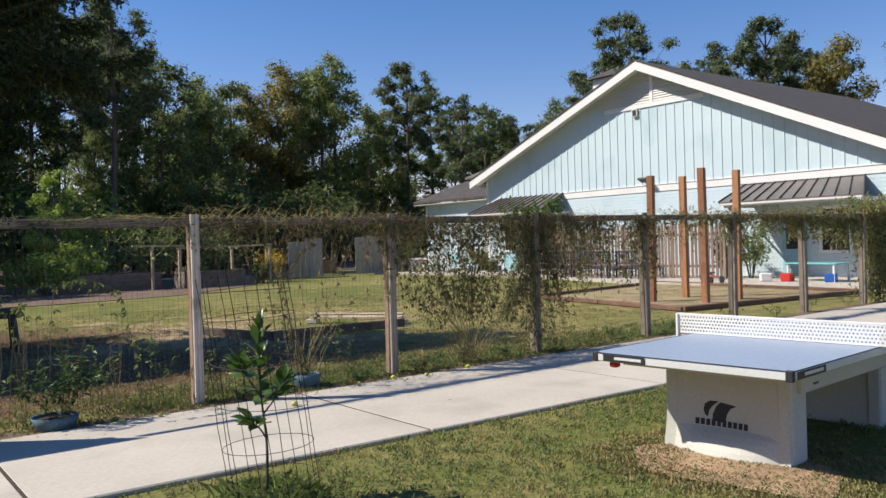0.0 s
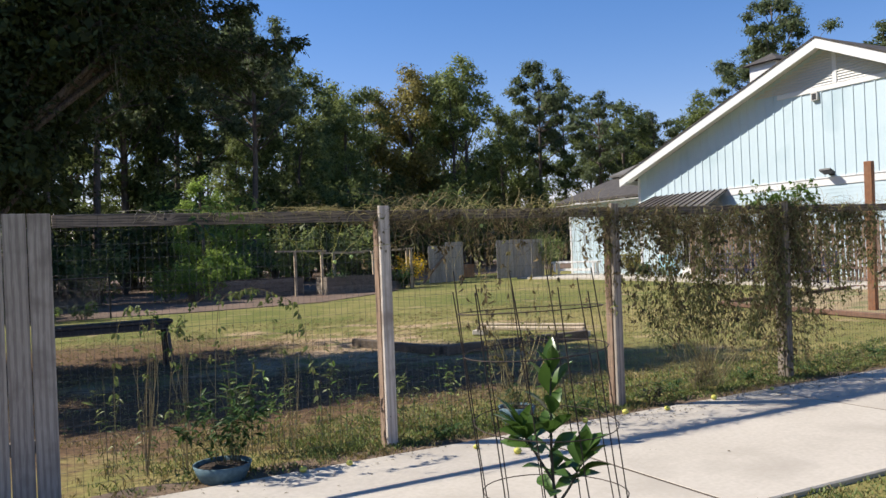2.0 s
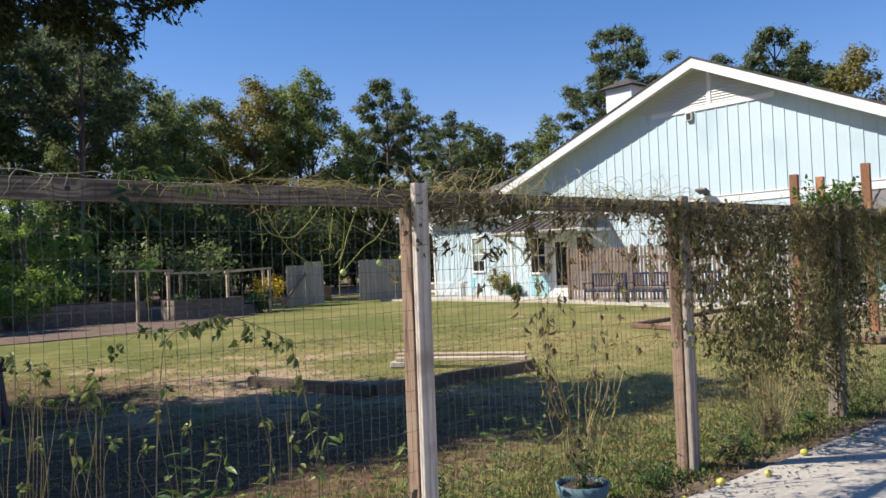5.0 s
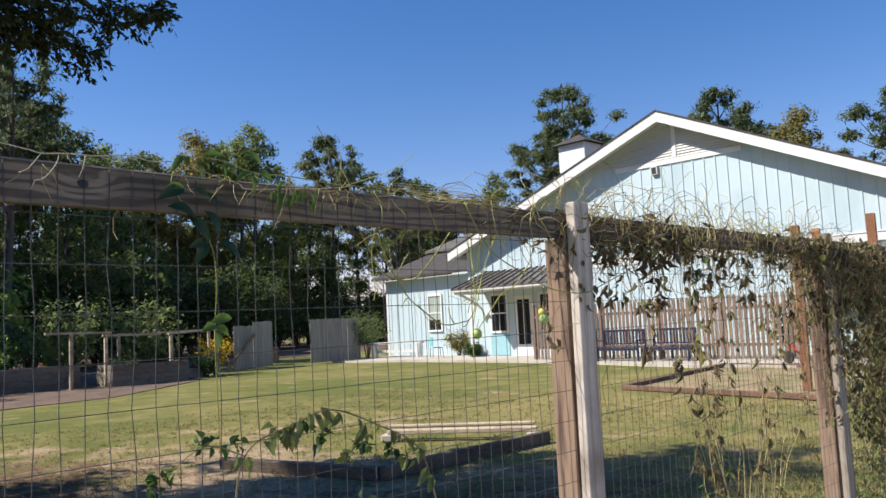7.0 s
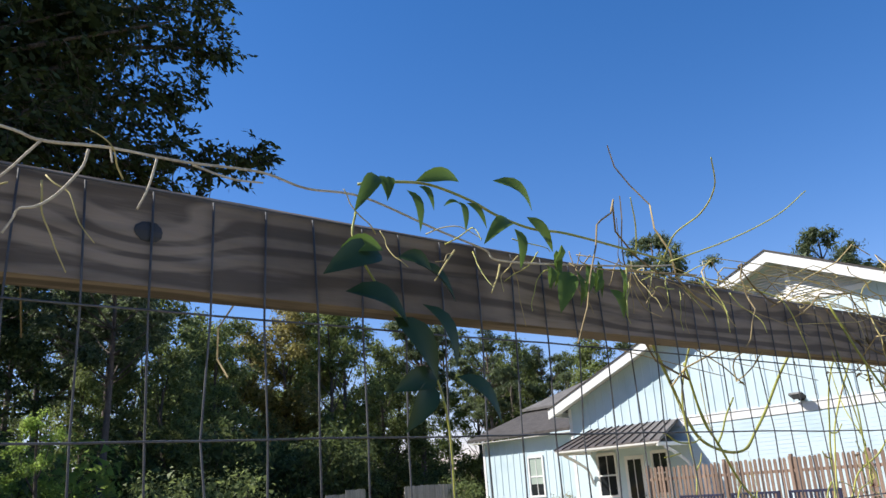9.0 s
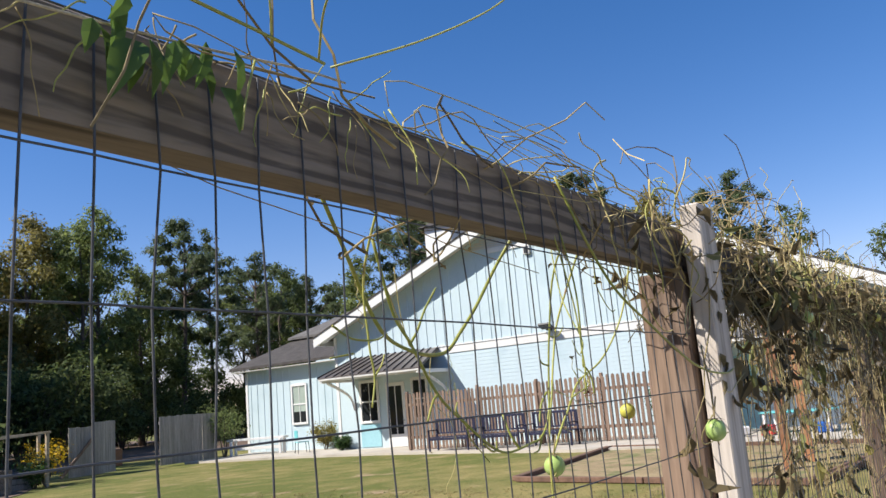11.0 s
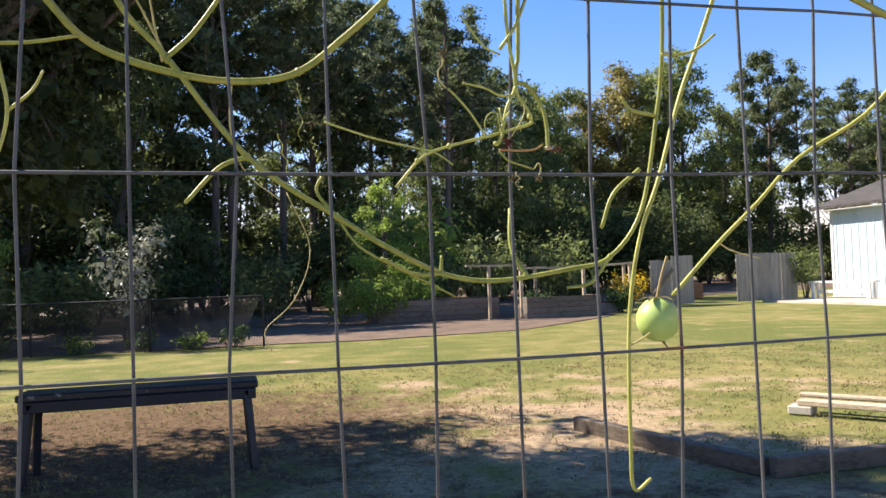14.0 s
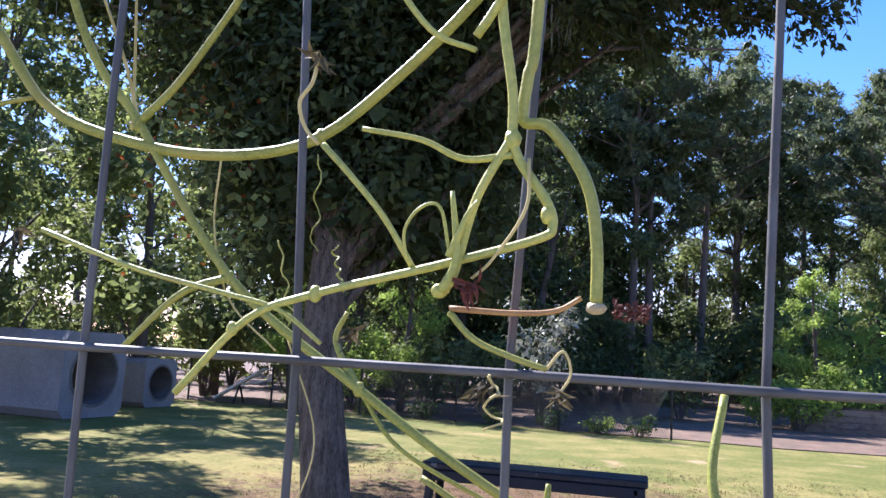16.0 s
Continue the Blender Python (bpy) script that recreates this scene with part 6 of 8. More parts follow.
for i, (x, z) in enumerate(((-1.925, 1.273), (-1.919, 1.232), (-1.856, 1.236), (-1.817, 1.224), (-1.798, 1.194), (-1.624, 1.168), (-1.61, 1.136), (-1.895, 1.107), (-1.87, 1.122), (-1.805, 1.098), (-1.766, 1.07), (-1.696, 1.107), (-1.654, 1.057), (-1.581, 1.036), (-1.489, 1.027), (-1.36, 0.973), (-1.324, 1.084), (-0.924, 1.1), (-0.798, 1.011), (-0.72, 0.998),
                             (-1.95, 0.98), (-1.84, 0.93), (-1.72, 0.95), (-1.55, 0.90), (-1.42, 0.85), (-1.66, 0.82), (-1.88, 0.78), (-1.25, 0.9), (-1.1, 0.82), (-0.85, 0.85))):
    y = 0.05 + 0.05 * rnd.random()
    foot = Vector(((-1.9, -1.62, -1.3, -0.8)[min(range(4), key=lambda q: abs((-1.9, -1.62, -1.3, -0.8)[q] - x))], 0.08, 0.05))
    top = Vector((x, y, z))
    part("stem", Geo().tube(smooth_line([foot, foot.lerp(top, 0.5) + Vector((rnd.uniform(-0.05, 0.05), 0, 0)), top + Vector((rnd.uniform(-0.04, 0.04), 0, -0.1)), top], 4), 0.0022, 4, 0.001), VINE_OLD, cw)
    leaf_clump(top, 0.034, (WEED_LEAF, LEAF_SHRUB, WEED_LEAF)[i % 3], cw, 540 + i)

# ---------------------------------------------------------------- bench, timbers, sand pit
bench = thing("metal_bench", "long black coated metal bench with splayed legs", "bench")
bx0, bx1, by0, by1 = -2.37, -0.47, 6.72, 7.12
g = Geo().box(bx0, bx1, by0, by1, 0.665, 0.725, 0.012)
part("seat", g, BLACK_GLOSS, bench, "perforated black seat")
for y in (by0 + 0.02, by1 - 0.02):
    part("side_rail", Geo().box(bx0 + 0.02, bx1 - 0.02, y - 0.02, y + 0.02, 0.575, 0.664, 0.006), BLACK_COAT, bench)
for x, s in ((bx0 + 0.1, -1), (bx1 - 0.1, 1)):
    for y, q in ((by0 + 0.04, -1), (by1 - 0.04, 1)):
        part("leg", quad_bar(Geo(), (x, y, 0.66), (x + s * 0.05, y + q * 0.10, -0.01), 0.06, 0.05), BLACK_COAT, bench)
    part("stretcher", Geo().box(x - 0.02, x + 0.02, by0, by1, 0.60, 0.65, 0.005), BLACK_COAT, bench)


def timber(x0, y0, x1, y1, z0, z1, w, mat=None, label="weathered pale landscape timber on the lawn"):
    L = math.hypot(x1 - x0, y1 - y0)
    t = alone("timber", Geo().box(0, L, -w / 2, w / 2, z0, z1, 0.012), mat or TIMBER, label, "timber", "lawn timbers")
    t.matrix_world = pose(x0, y0, 0, 0, 0, math.degrees(math.atan2(y1 - y0, x1 - x0)))
    return t


timber(5.02, 6.82, 6.18, 5.14, 0.09, 0.155, 0.14)
timber(5.14, 6.94, 6.30, 5.26, 0.156, 0.20, 0.10)
timber(2.62, 7.05, 3.16, 4.86, -0.02, 0.125, 0.11, BOARD_TIMBER, "weathered beam laid on the lawn, coloured dark for shade")
timber(3.18, 4.80, 5.98, 4.82, -0.02, 0.14, 0.09, BOARD_TIMBER, "weathered beam laid on the lawn, coloured dark for shade")
for x, y, a in ((5.05, 6.8, 35), (6.1, 5.1, 35)):
    b = alone("concrete_block", Geo().box(-0.1, 0.1, -0.12, 0.12, 0.0, 0.09, 0.012), CONCRETE, "rough pale concrete block under a timber", "concrete block", "timber blocks")
    b.matrix_world = pose(x, y, 0, 0, 0, a)
pit = thing("sand_pit", "bare sandy play pit edged with red-brown timbers", "sand pit")
P = [(12.35, 7.7), (11.25, 2.1), (17.6, 1.3), (18.9, 8.6)]
g = Geo()
g.prism(P, -0.02, 0.012, "z")
part("soil", g, PIT_SOIL, pit, "bare sandy soil")
for (xa, ya), (xb, yb) in zip(P, P[1:] + P[:1]):
    for z, w, o in ((0.0, 0.10, 0.0), (0.0, 0.09, 0.17)):
        n_ = 2
        for k in range(n_):
            ua, ub = k / n_, (k + 1) / n_ - 0.004
            L = math.hypot(xb - xa, yb - ya)
            tb = part("edging_timber", Geo().box(0, L * (ub - ua), -w / 2, w / 2, z, z + (0.10 if o == 0 else 0.085), 0.012), RED_TIMBER, pit)
            tb.matrix_world = pose(xa + (xb - xa) * ua + o, ya + (yb - ya) * ua + o, 0, 0, 0, math.degrees(math.atan2(yb - ya, xb - xa)))
for x, y, h in ((12.88, 4.15, 3.06), (14.4, 4.29, 3.1), (13.23, 2.9, 3.15), (14.4, 2.79, 3.13)):
    p = alone("wooden_post", Geo().box(-0.078, 0.078, -0.078, 0.078, -0.3, h, 0.01), ORANGE_Z, "tall orange-brown square wooden post in the pit", "post", "four tall posts")
    p.matrix_world = pose(x, y, 0, rnd.uniform(-0.6, 0.6), rnd.uniform(-0.6, 0.6), 12)

# ---------------------------------------------------------------- picket fence, purple benches
pk = thing("picket_fence", "brown weathered wooden picket fence on the patio", "fence")
FX = 21.0
rnd = random.Random(51)
k, y = 0, 7.4
while y < 16.9:
    h = 1.98 + rnd.uniform(-0.03, 0.03)
    g = Geo()
    w = rnd.uniform(0.088, 0.102)
    g.prism([(y, 0.1), (y + w, 0.1), (y + w, h - 0.05), (y + w / 2 + 0.025, h), (y + w / 2 - 0.025, h), (y, h - 0.05)], FX - 0.02, FX, "x")
    part("picket", g, PICKET, pk)
    y += w + rnd.uniform(0.03, 0.08)
for z in (0.45, 1.55):
    part("rail", Geo().box(FX + 0.001, FX + 0.04, 7.4, 16.95, z, z + 0.09, 0.004), PICKET, pk)
for y in (7.5, 9.6, 11.8, 14.0, 16.9):
    part("post", Geo().box(FX + 0.041, FX + 0.13, y - 0.045, y + 0.045, 0.07, 2.06, 0.006), PICKET, pk)


def garden_bench(m, mat, name, label, group=""):
    t = thing(name, label, "bench", group, m)
    for k in range(5):
        part("seat_slat", Geo().box(-0.75, 0.75, -0.22 + k * 0.09, -0.14 + k * 0.09, 0.42, 0.445, 0.004), mat, t)
    part("top_rail", Geo().box(-0.76, 0.76, 0.235, 0.275, 0.93, 1.0, 0.006), mat, t)
    part("lower_rail", Geo().box(-0.76, 0.76, 0.235, 0.265, 0.52, 0.57, 0.005), mat, t)
    for k in range(13):
        x = -0.69 + k * 0.115
        part("back_slat", Geo().box(x - 0.025, x + 0.025, 0.243, 0.262, 0.57, 0.93), mat, t)
    for x in (-0.76, 0.72):
        part("leg", Geo().box(x, x + 0.05, -0.25, -0.2, 0.0, 0.64, 0.004), mat, t)
        part("leg", Geo().box(x, x + 0.05, 0.23, 0.28, 0.0, 1.0, 0.004), mat, t)
        part("arm", Geo().box(x - 0.01, x + 0.06, -0.28, 0.23, 0.64, 0.67, 0.005), mat, t)
    part("apron", Geo().box(-0.72, 0.72, -0.225, -0.2, 0.34, 0.415, 0.003), mat, t)
    return t


pb = garden_bench(pose(20.25, 14.6, 0.07, 0, 0, -90), PURPLE, "garden_bench", "purple painted slatted garden bench on the patio", "purple benches")
copy_thing(pb, pose(20.2, 12.75, 0.07, 0, 0, -88))
copy_thing(pb, pose(20.25, 11.0, 0.07, 0, 0, -92))

# white backless bench by the wing
wb = thing("white_bench", "white painted low plank bench on the patio", "bench", m=pose(22.95, 26.6, 0.07, 0, 0, -74))
for k in range(3):
    part("seat_plank", Geo().box(-1.4, 1.4, -0.2 + k * 0.14, -0.07 + k * 0.14, 0.62, 0.71, 0.008), WHITE, wb)
for x in (-1.2, 1.2):
    for y in (-0.17, 0.17):
        part("leg", Geo().box(x - 0.05, x + 0.05, y - 0.05, y + 0.05, 0.0, 0.62, 0.006), WHITE, wb)
part("stretcher", Geo().box(-1.15, 1.15, -0.03, 0.03, 0.22, 0.34, 0.005), WHITE, wb)
ch = thing("garden_chair", "grey-green metal garden chair beside the wing wall", "chair", m=pose(22.6, 23.6, 0.07, 0, 0, 60))
part("seat", Geo().box(-0.24, 0.24, -0.24, 0.24, 0.42, 0.45, 0.01), AQUA_PLASTIC, ch)
part("backrest", Geo().box(-0.24, 0.24, 0.21, 0.24, 0.5, 0.9, 0.01), AQUA_PLASTIC, ch)
for x in (-0.21, 0.21):
    for y in (-0.21, 0.21):
        part("leg", Geo().tube([(x, y, 0.42), (x * 1.15, y * 1.15, 0)], 0.014, 6), DARK_METAL, ch)
for i, (x, y, w, h, lf) in enumerate(((22.5, 28.2, 1.9, 2.3, LEAF_EDGE), (24.0, 23.6, 1.3, 1.05, LEAF_OLIVE), (22.9, 21.7, 0.7, 0.6, LEAF_SHRUB), (21.9, 7.9, 1.1, 1.7, LEAF_SHRUB), (21.7, 6.9, 1.5, 1.9, LEAF_EDGE), (19.2, 1.6, 1.9, 2.6, LEAF_SHRUB))):
    s = shrub(200 + i, w, h, lf, 1500, 0.09, "shrub", "leafy garden shrub beside the house", 8)
    s.location = (x, y, 0.05)

# toys and a low table under the far canopy
tb = thing("play_table", "low aqua play table under the far porch roof", "table", m=pose(20.9, 4.2, 0.07, 0, 0, 80))
part("tabletop", Geo().box(-0.9, 0.9, -0.4, 0.4, 0.52, 0.56, 0.01), AQUA_PLASTIC, tb)
for x in (-0.8, 0.8):
    for y in (-0.33, 0.33):
        part("leg", Geo().box(x - 0.03, x + 0.03, y - 0.03, y + 0.03, 0, 0.52, 0.004), WHITE, tb)
for i, (x, y, mt, lb) in enumerate(((20.4, 4.9, RED_PLASTIC, "small red plastic toy bin"), (20.5, 3.6, BLUE_PLASTIC, "small blue plastic toy bin"), (20.2, 5.5, WHITE, "white plastic toy box"))):
    t = alone("toy_bin", Geo().box(-0.14, 0.14, -0.17, 0.17, 0.0, 0.26, 0.03), mt, lb, "toy")
    t.matrix_world = pose(x, y, 0.07, 0, 0, 20 * i)
tr = thing("tricycle", "red metal child's tricycle on the patio edge", "tricycle", m=pose(18.9, 6.6, 0.07, 0, 0, 70))
part("frame", Geo().tube(smooth_line([(-0.3, 0, 0.2), (0, 0, 0.28), (0.25, 0, 0.5), (0.32, 0, 0.2)], 4), 0.02, 6), RED_PLASTIC, tr)
part("handlebar", Geo().tube([(0.25, -0.18, 0.58), (0.25, 0, 0.5), (0.25, 0.18, 0.58)], 0.014, 6), DARK_METAL, tr)
part("seat", Geo().box(-0.15, 0.05, -0.08, 0.08, 0.30, 0.34, 0.01), BLACK_PLASTIC, tr)
for x, y, r_ in ((0.34, 0, 0.17), (-0.3, -0.2, 0.11), (-0.3, 0.2, 0.11)):
    part("wheel", Geo().tube([(x, y - 0.02, r_), (x, y + 0.02, r_)], r_, 16), BLACK_PLASTIC, tr)

# ---------------------------------------------------------------- garden gates, arbour, raised beds
rnd = random.Random(61)
def board_panel(name, label, x0, y0, x1, y1, h, group):
    t = thing(name, label, "gate", group)
    L = math.hypot(x1 - x0, y1 - y0)
    m = pose(x0, y0, 0, 0, 0, math.degrees(math.atan2(y1 - y0, x1 - x0)))
    n_ = int(L / 0.14)
    for k in range(n_):
        p = part("board", Geo().box(k * L / n_, (k + 1) * L / n_ - 0.006, -0.012, 0.012, 0.06, h + rnd.uniform(-0.02, 0.02), 0.003), GREY_GATE, t)
        p.matrix_world = m
    for z in (0.35, h - 0.3):
        p = part("rail", Geo().box(0, L, 0.013, 0.05, z, z + 0.09, 0.004), GREY_GATE, t)
        p.matrix_world = m
    return t


board_panel("garden_gate", "silver-grey vertical board gate standing open", 15.35, 28.2, 16.3, 28.25, 1.84, "garden gates")
board_panel("garden_gate", "shaded grey board gate panel behind the first", 16.32, 28.25, 17.6, 28.75, 2.0, "garden gates")
board_panel("garden_gate", "wide grey board gate leaf, closed", 19.3, 28.3, 21.45, 28.35, 2.0, "garden gates")
board_panel("garden_gate", "narrow shaded grey board gate leaf", 21.47, 28.35, 22.5, 28.7, 2.0, "garden gates")
part("brace", quad_bar(Geo(), (14.95, 28.02, 0.1), (16.28, 28.06, 1.46), 0.06, 0.1), PICKET, bpy.data.objects["garden_gate"])
ar = thing("garden_arbour", "low pale timber frame over the garden beds", "arbour")
for x, y, h in ((8.9, 25.4, 1.74), (11.3, 25.6, 1.62), (13.2, 25.8, 1.72), (10.2, 27.4, 1.7), (13.9, 27.6, 1.7), (7.7, 25.2, 1.8)):
    part("post", Geo().box(x - 0.05, x + 0.05, y - 0.05, y + 0.05, 0, h, 0.006), TIMBER, ar)
for a, b in (((6.9, 25.2, 1.83), (9.1, 25.4, 1.79)), ((8.8, 25.4, 1.70), (10.9, 25.6, 1.66)), ((11.2, 25.6, 1.66), (13.3, 25.8, 1.76)), ((10.2, 27.4, 1.72), (13.9, 27.6, 1.74))):
    part("rail", quad_bar(Geo(), a, b, 0.1, 0.07), TIMBER, ar)
for i, (x0, x1, y0, y1, h, mt) in enumerate(((8.9, 11.6, 24.9, 26.2, 0.72, GREY_X), (3.9, 8.4, 26.3, 27.4, 0.85, GREY_X), (11.9, 13.0, 26.3, 27.2, 0.5, GREY_GATE))):
    rb = thing("raised_bed", "weathered plank raised garden bed", "raised bed", "garden beds")
    for k in range(int(h / 0.18)):
        z = k * 0.18
        part("plank", Geo().box(x0, x1, y0, y0 + 0.04, z, z + 0.172, 0.004), mt, rb)
        part("plank", Geo().box(x1 - 0.04, x1, y0 + 0.041, y1, z, z + 0.172, 0.004), mt, rb)
        part("plank", Geo().box(x0, x0 + 0.04, y0 + 0.041, y1, z, z + 0.172, 0.004), mt, rb)
    part("soil", Geo().box(x0 + 0.05, x1 - 0.05, y0 + 0.05, y1, 0, h - 0.1), SOIL, rb)
for i, (x, y, w, h, lf, lb) in enumerate(((13.6, 26.6, 1.5, 1.5, YELLOW_FLOWER, "shrub covered in yellow flowers"), (13.0, 26.2, 1.3, 1.0, LEAF_SHRUB, "leafy garden shrub beside the arbour"), (12.0, 27.6, 1.4, 1.4, LEAF_SHRUB, "leafy garden shrub beside the arbour"), (9.6, 25.6, 1.1, 0.9, LEAF_SHRUB, "leafy plants in the raised bed"))):
    s = shrub(220 + i, w, h, lf, 800, 0.09, "shrub", lb, 8)
    s.location = (x, y, 0.0)
ob = alone("wooden_crate", Geo().box(-0.55, 0.55, -0.3, 0.3, 0, 0.75, 0.02), ORANGE_Z, "orange wooden crate beyond the garden gates", "crate")
ob.location = (20.8, 34.2, 0.0)

# ---------------------------------------------------------------- far yard: chain-link, culvert blocks, play frame
cl = thing("chain_link_fence", "black chain-link fence at the yard's far side", "fence")
for k in range(9):
    x = 0.1 - k * 2.6
    part("post", Geo().tube([(x, 19.6 + 0.16 * k, 0), (x, 19.6 + 0.16 * k, 1.25)], 0.028, 6), DARK_METAL, cl)
part("top_rail", Geo().tube([(0.1, 19.6, 1.22), (-20.7, 20.88, 1.22)], 0.02, 6), DARK_METAL, cl)
g = Geo()
for k in range(190):
    for s in (1, -1):
        x = 0.1 - k * 0.055 - (0 if s > 0 else -0.6)
        xa, xb = x, x - s * 0.62
        if xa <= 0.1 and xb <= 0.1:
            g.tube([(xa, 19.6 - (xa - 0.1) * 0.0615, 0.02), (xb, 19.6 - (xb - 0.1) * 0.0615, 1.2)], 0.005, 3, None, False)
part("chain_mesh", g, DARK_METAL, cl)
for i, (x, y) in enumerate(((-0.6, 19.9), (-1.6, 20.0), (-2.7, 20.1), (-4.2, 20.1), (-6.0, 20.2), (-7.6, 20.4))):
    s = shrub(240 + i, 0.8, 0.42, LEAF_LIGHT if i % 2 else LEAF_SHRUB, 260, 0.09, "weed_clump", "low sunlit weeds along the chain-link fence", 6)
    s.location = (x, y, 0)


def culvert(x, y, a, L, H, label):
    t = thing("concrete_culvert", label, "culvert", m=pose(x, y, 0, 0, 0, a))
    g = Geo()
    # a block with a round hole in its end face
    n_ = 28
    sq = []
    for k in range(n_):
        q = 2 * math.pi * k / n_
        c_, s_ = math.cos(q), math.sin(q)
        f = 1 / max(abs(c_), abs(s_))
        sq.append((c_ * f * H / 2, H / 2 + s_ * f * H / 2))
    for x_ in (0, -L):
        g.v += [(x_, *p) for p in sq]
        g.v += [(x_, 0.36 * H * math.cos(2 * math.pi * k / n_), H / 2 + 0.36 * H * math.sin(2 * math.pi * k / n_)) for k in range(n_)]
    for k in range(n_):
        k2 = (k + 1) % n_
        g.f += [(k, k2, n_ + k2, n_ + k), (2 * n_ + k2, 2 * n_ + k, 3 * n_ + k, 3 * n_ + k2), (k2, k, 2 * n_ + k, 2 * n_ + k2)]
        g.m += [0] * 3
    part("block", g, GREY_CONC, t)
    # the round bore in darker concrete, cast with a slightly proud lip
    h, r_ = Geo(), 0.36 * H
    for x_, rr in ((0.02, r_ + 0.04), (0.02, r_ - 0.012), (-L - 0.02, r_ - 0.012)):
        h.v += [(x_, rr * math.cos(2 * math.pi * k / n_), H / 2 + rr * math.sin(2 * math.pi * k / n_)) for k in range(n_)]
    for i in (0, 1):
        for k in range(n_):
            k2 = (k + 1) % n_
            h.f.append((i * n_ + k, i * n_ + k2, (i + 1) * n_ + k2, (i + 1) * n_ + k))
            h.m.append(0)
    part("bore", h, DARK_CONC, t, "dark round bore")
    return t


culvert(-11.25, 14.1, -6, 3.0, 1.7, "big grey concrete culvert block with a round hole")
culvert(-12.0, 17.6, -6, 1.6, 1.15, "smaller grey concrete culvert block")
ss = thing("seesaw", "pale metal seesaw on a low stand", "seesaw")
part("plank", quad_bar(Geo(), (-12.1, 20.5, 0.12), (-10.65, 20.5, 1.0), 0.24, 0.05), WHITE, ss)
part("stand", Geo().tube([(-11.4, 20.2, 0), (-11.4, 20.5, 0.52), (-11.4, 20.8, 0)], 0.03, 6), DARK_METAL, ss)
part("bar", Geo().tube([(-11.4, 20.62, 0.5), (-10.6, 20.9, 0.7), (-10.6, 20.9, 0)], 0.025, 6), WHITE, ss)

# ---------------------------------------------------------------- vine stems at the mesh
def stalk(pts, r, r2=None, mat=None, parent=None, name="stem", steps=6, sides=8, label=""):
    return part(name, Geo().tube(smooth_line(pts, steps), r, sides, r2), mat or VINE_GREEN, parent, label, True)


def knuckle(p, r, parent, mat):
    """A swollen joint on a vine stem."""
    return part("node", Geo().ball(p, r, r, r * 1.25, 9, 7, 0.08, random.Random(int(p[0] * 9000))), mat, parent, "", True)


def curl(p, d, r, turns, length, rad, mat, parent, seed=0):
    """A tendril that winds up like a spring."""
    rr = random.Random(seed)
    d = Vector(d).normalized()
    u = d.orthogonal().normalized()
    w = d.cross(u)
    pts = []
    for k in range(int(turns * 9) + 1):
        s = k / (turns * 9)
        a = 2 * math.pi * turns * s
        q = r * (0.35 + 0.65 * s)
        pts.append(Vector(p) + d * length * s + (u * math.cos(a) + w * math.sin(a)) * q + Vector((0, 0, -0.006 * s)) + rvec(rr) * r * 0.12)
    return part("tendril", Geo().tube(pts, rad, 5, rad * 0.6), mat, parent, "", True)


back = thing("vine", "bare green vine stems looped behind the wire mesh", "vine")
stalk([(-0.90, 0.12, 1.90), (-0.85, 0.128, 1.83), (-0.807, 0.135, 1.769), (-0.778, 0.135, 1.738), (-0.734, 0.135, 1.722), (-0.69, 0.135, 1.716), (-0.649, 0.135, 1.722), (-0.615, 0.135, 1.747), (-0.575, 0.13, 1.785), (-0.51, 0.12, 1.86), (-0.47, 0.07, 1.95)], 0.0025, 0.0024, VINE_GREEN, back)
stalk([(-0.80, 0.13, 1.86), (-0.764, 0.135, 1.771), (-0.732, 0.135, 1.731), (-0.681, 0.135, 1.664), (-0.621, 0.135, 1.622), (-0.581, 0.135, 1.597), (-0.544, 0.135, 1.579), (-0.504, 0.137, 1.573), (-0.445, 0.135, 1.580), (-0.414, 0.132, 1.588), (-0.387, 0.13, 1.623), (-0.371, 0.13, 1.694), (-0.366, 0.125, 1.746), (-0.372, 0.10, 1.85), (-0.36, 0.05, 1.95)], 0.0021, 0.0016, VINE_GREEN, back)
stalk([(-0.29, 0.06, 1.95), (-0.322, 0.125, 1.782), (-0.349, 0.13, 1.713), (-0.37, 0.13, 1.65), (-0.39, 0.13, 1.599), (-0.401, 0.13, 1.538), (-0.404, 0.13, 1.447), (-0.40, 0.135, 1.41), (-0.388, 0.13, 1.418)], 0.0019, 0.0014, VINE_YELLOW, back)
stalk([(-0.352, 0.148, 1.556), (-0.307, 0.15, 1.597), (-0.269, 0.15, 1.629), (-0.225, 0.15, 1.668), (-0.17, 0.12, 1.71), (-0.12, 0.09, 1.80), (-0.10, 0.06, 1.95)], 0.0019, 0.0016, VINE_YELLOW, back)
# stubs and shoots
stalk([(-0.481, 0.137, 1.577), (-0.489, 0.145, 1.598), (-0.484, 0.158, 1.628)], 0.0019, 0.0016, VINE_GREEN, back, "shoot")
stalk([(-0.545, 0.135, 1.580), (-0.568, 0.13, 1.580), (-0.592, 0.128, 1.592)], 0.0017, 0.0012, VINE_GREEN, back, "shoot")
stalk([(-0.547, 0.135, 1.579), (-0.546, 0.135, 1.593)], 0.0017, 0.0010, VINE_GREEN, back, "shoot")
stalk([(-0.681, 0.135, 1.664), (-0.700, 0.13, 1.656), (-0.722, 0.125, 1.632)], 0.0018, 0.0013, VINE_GREEN, back, "shoot")
stalk([(-0.732, 0.135, 1.731), (-0.715, 0.135, 1.748), (-0.695, 0.135, 1.776), (-0.672, 0.13, 1.806)], 0.0019, 0.0014, VINE_GREEN, back, "shoot")
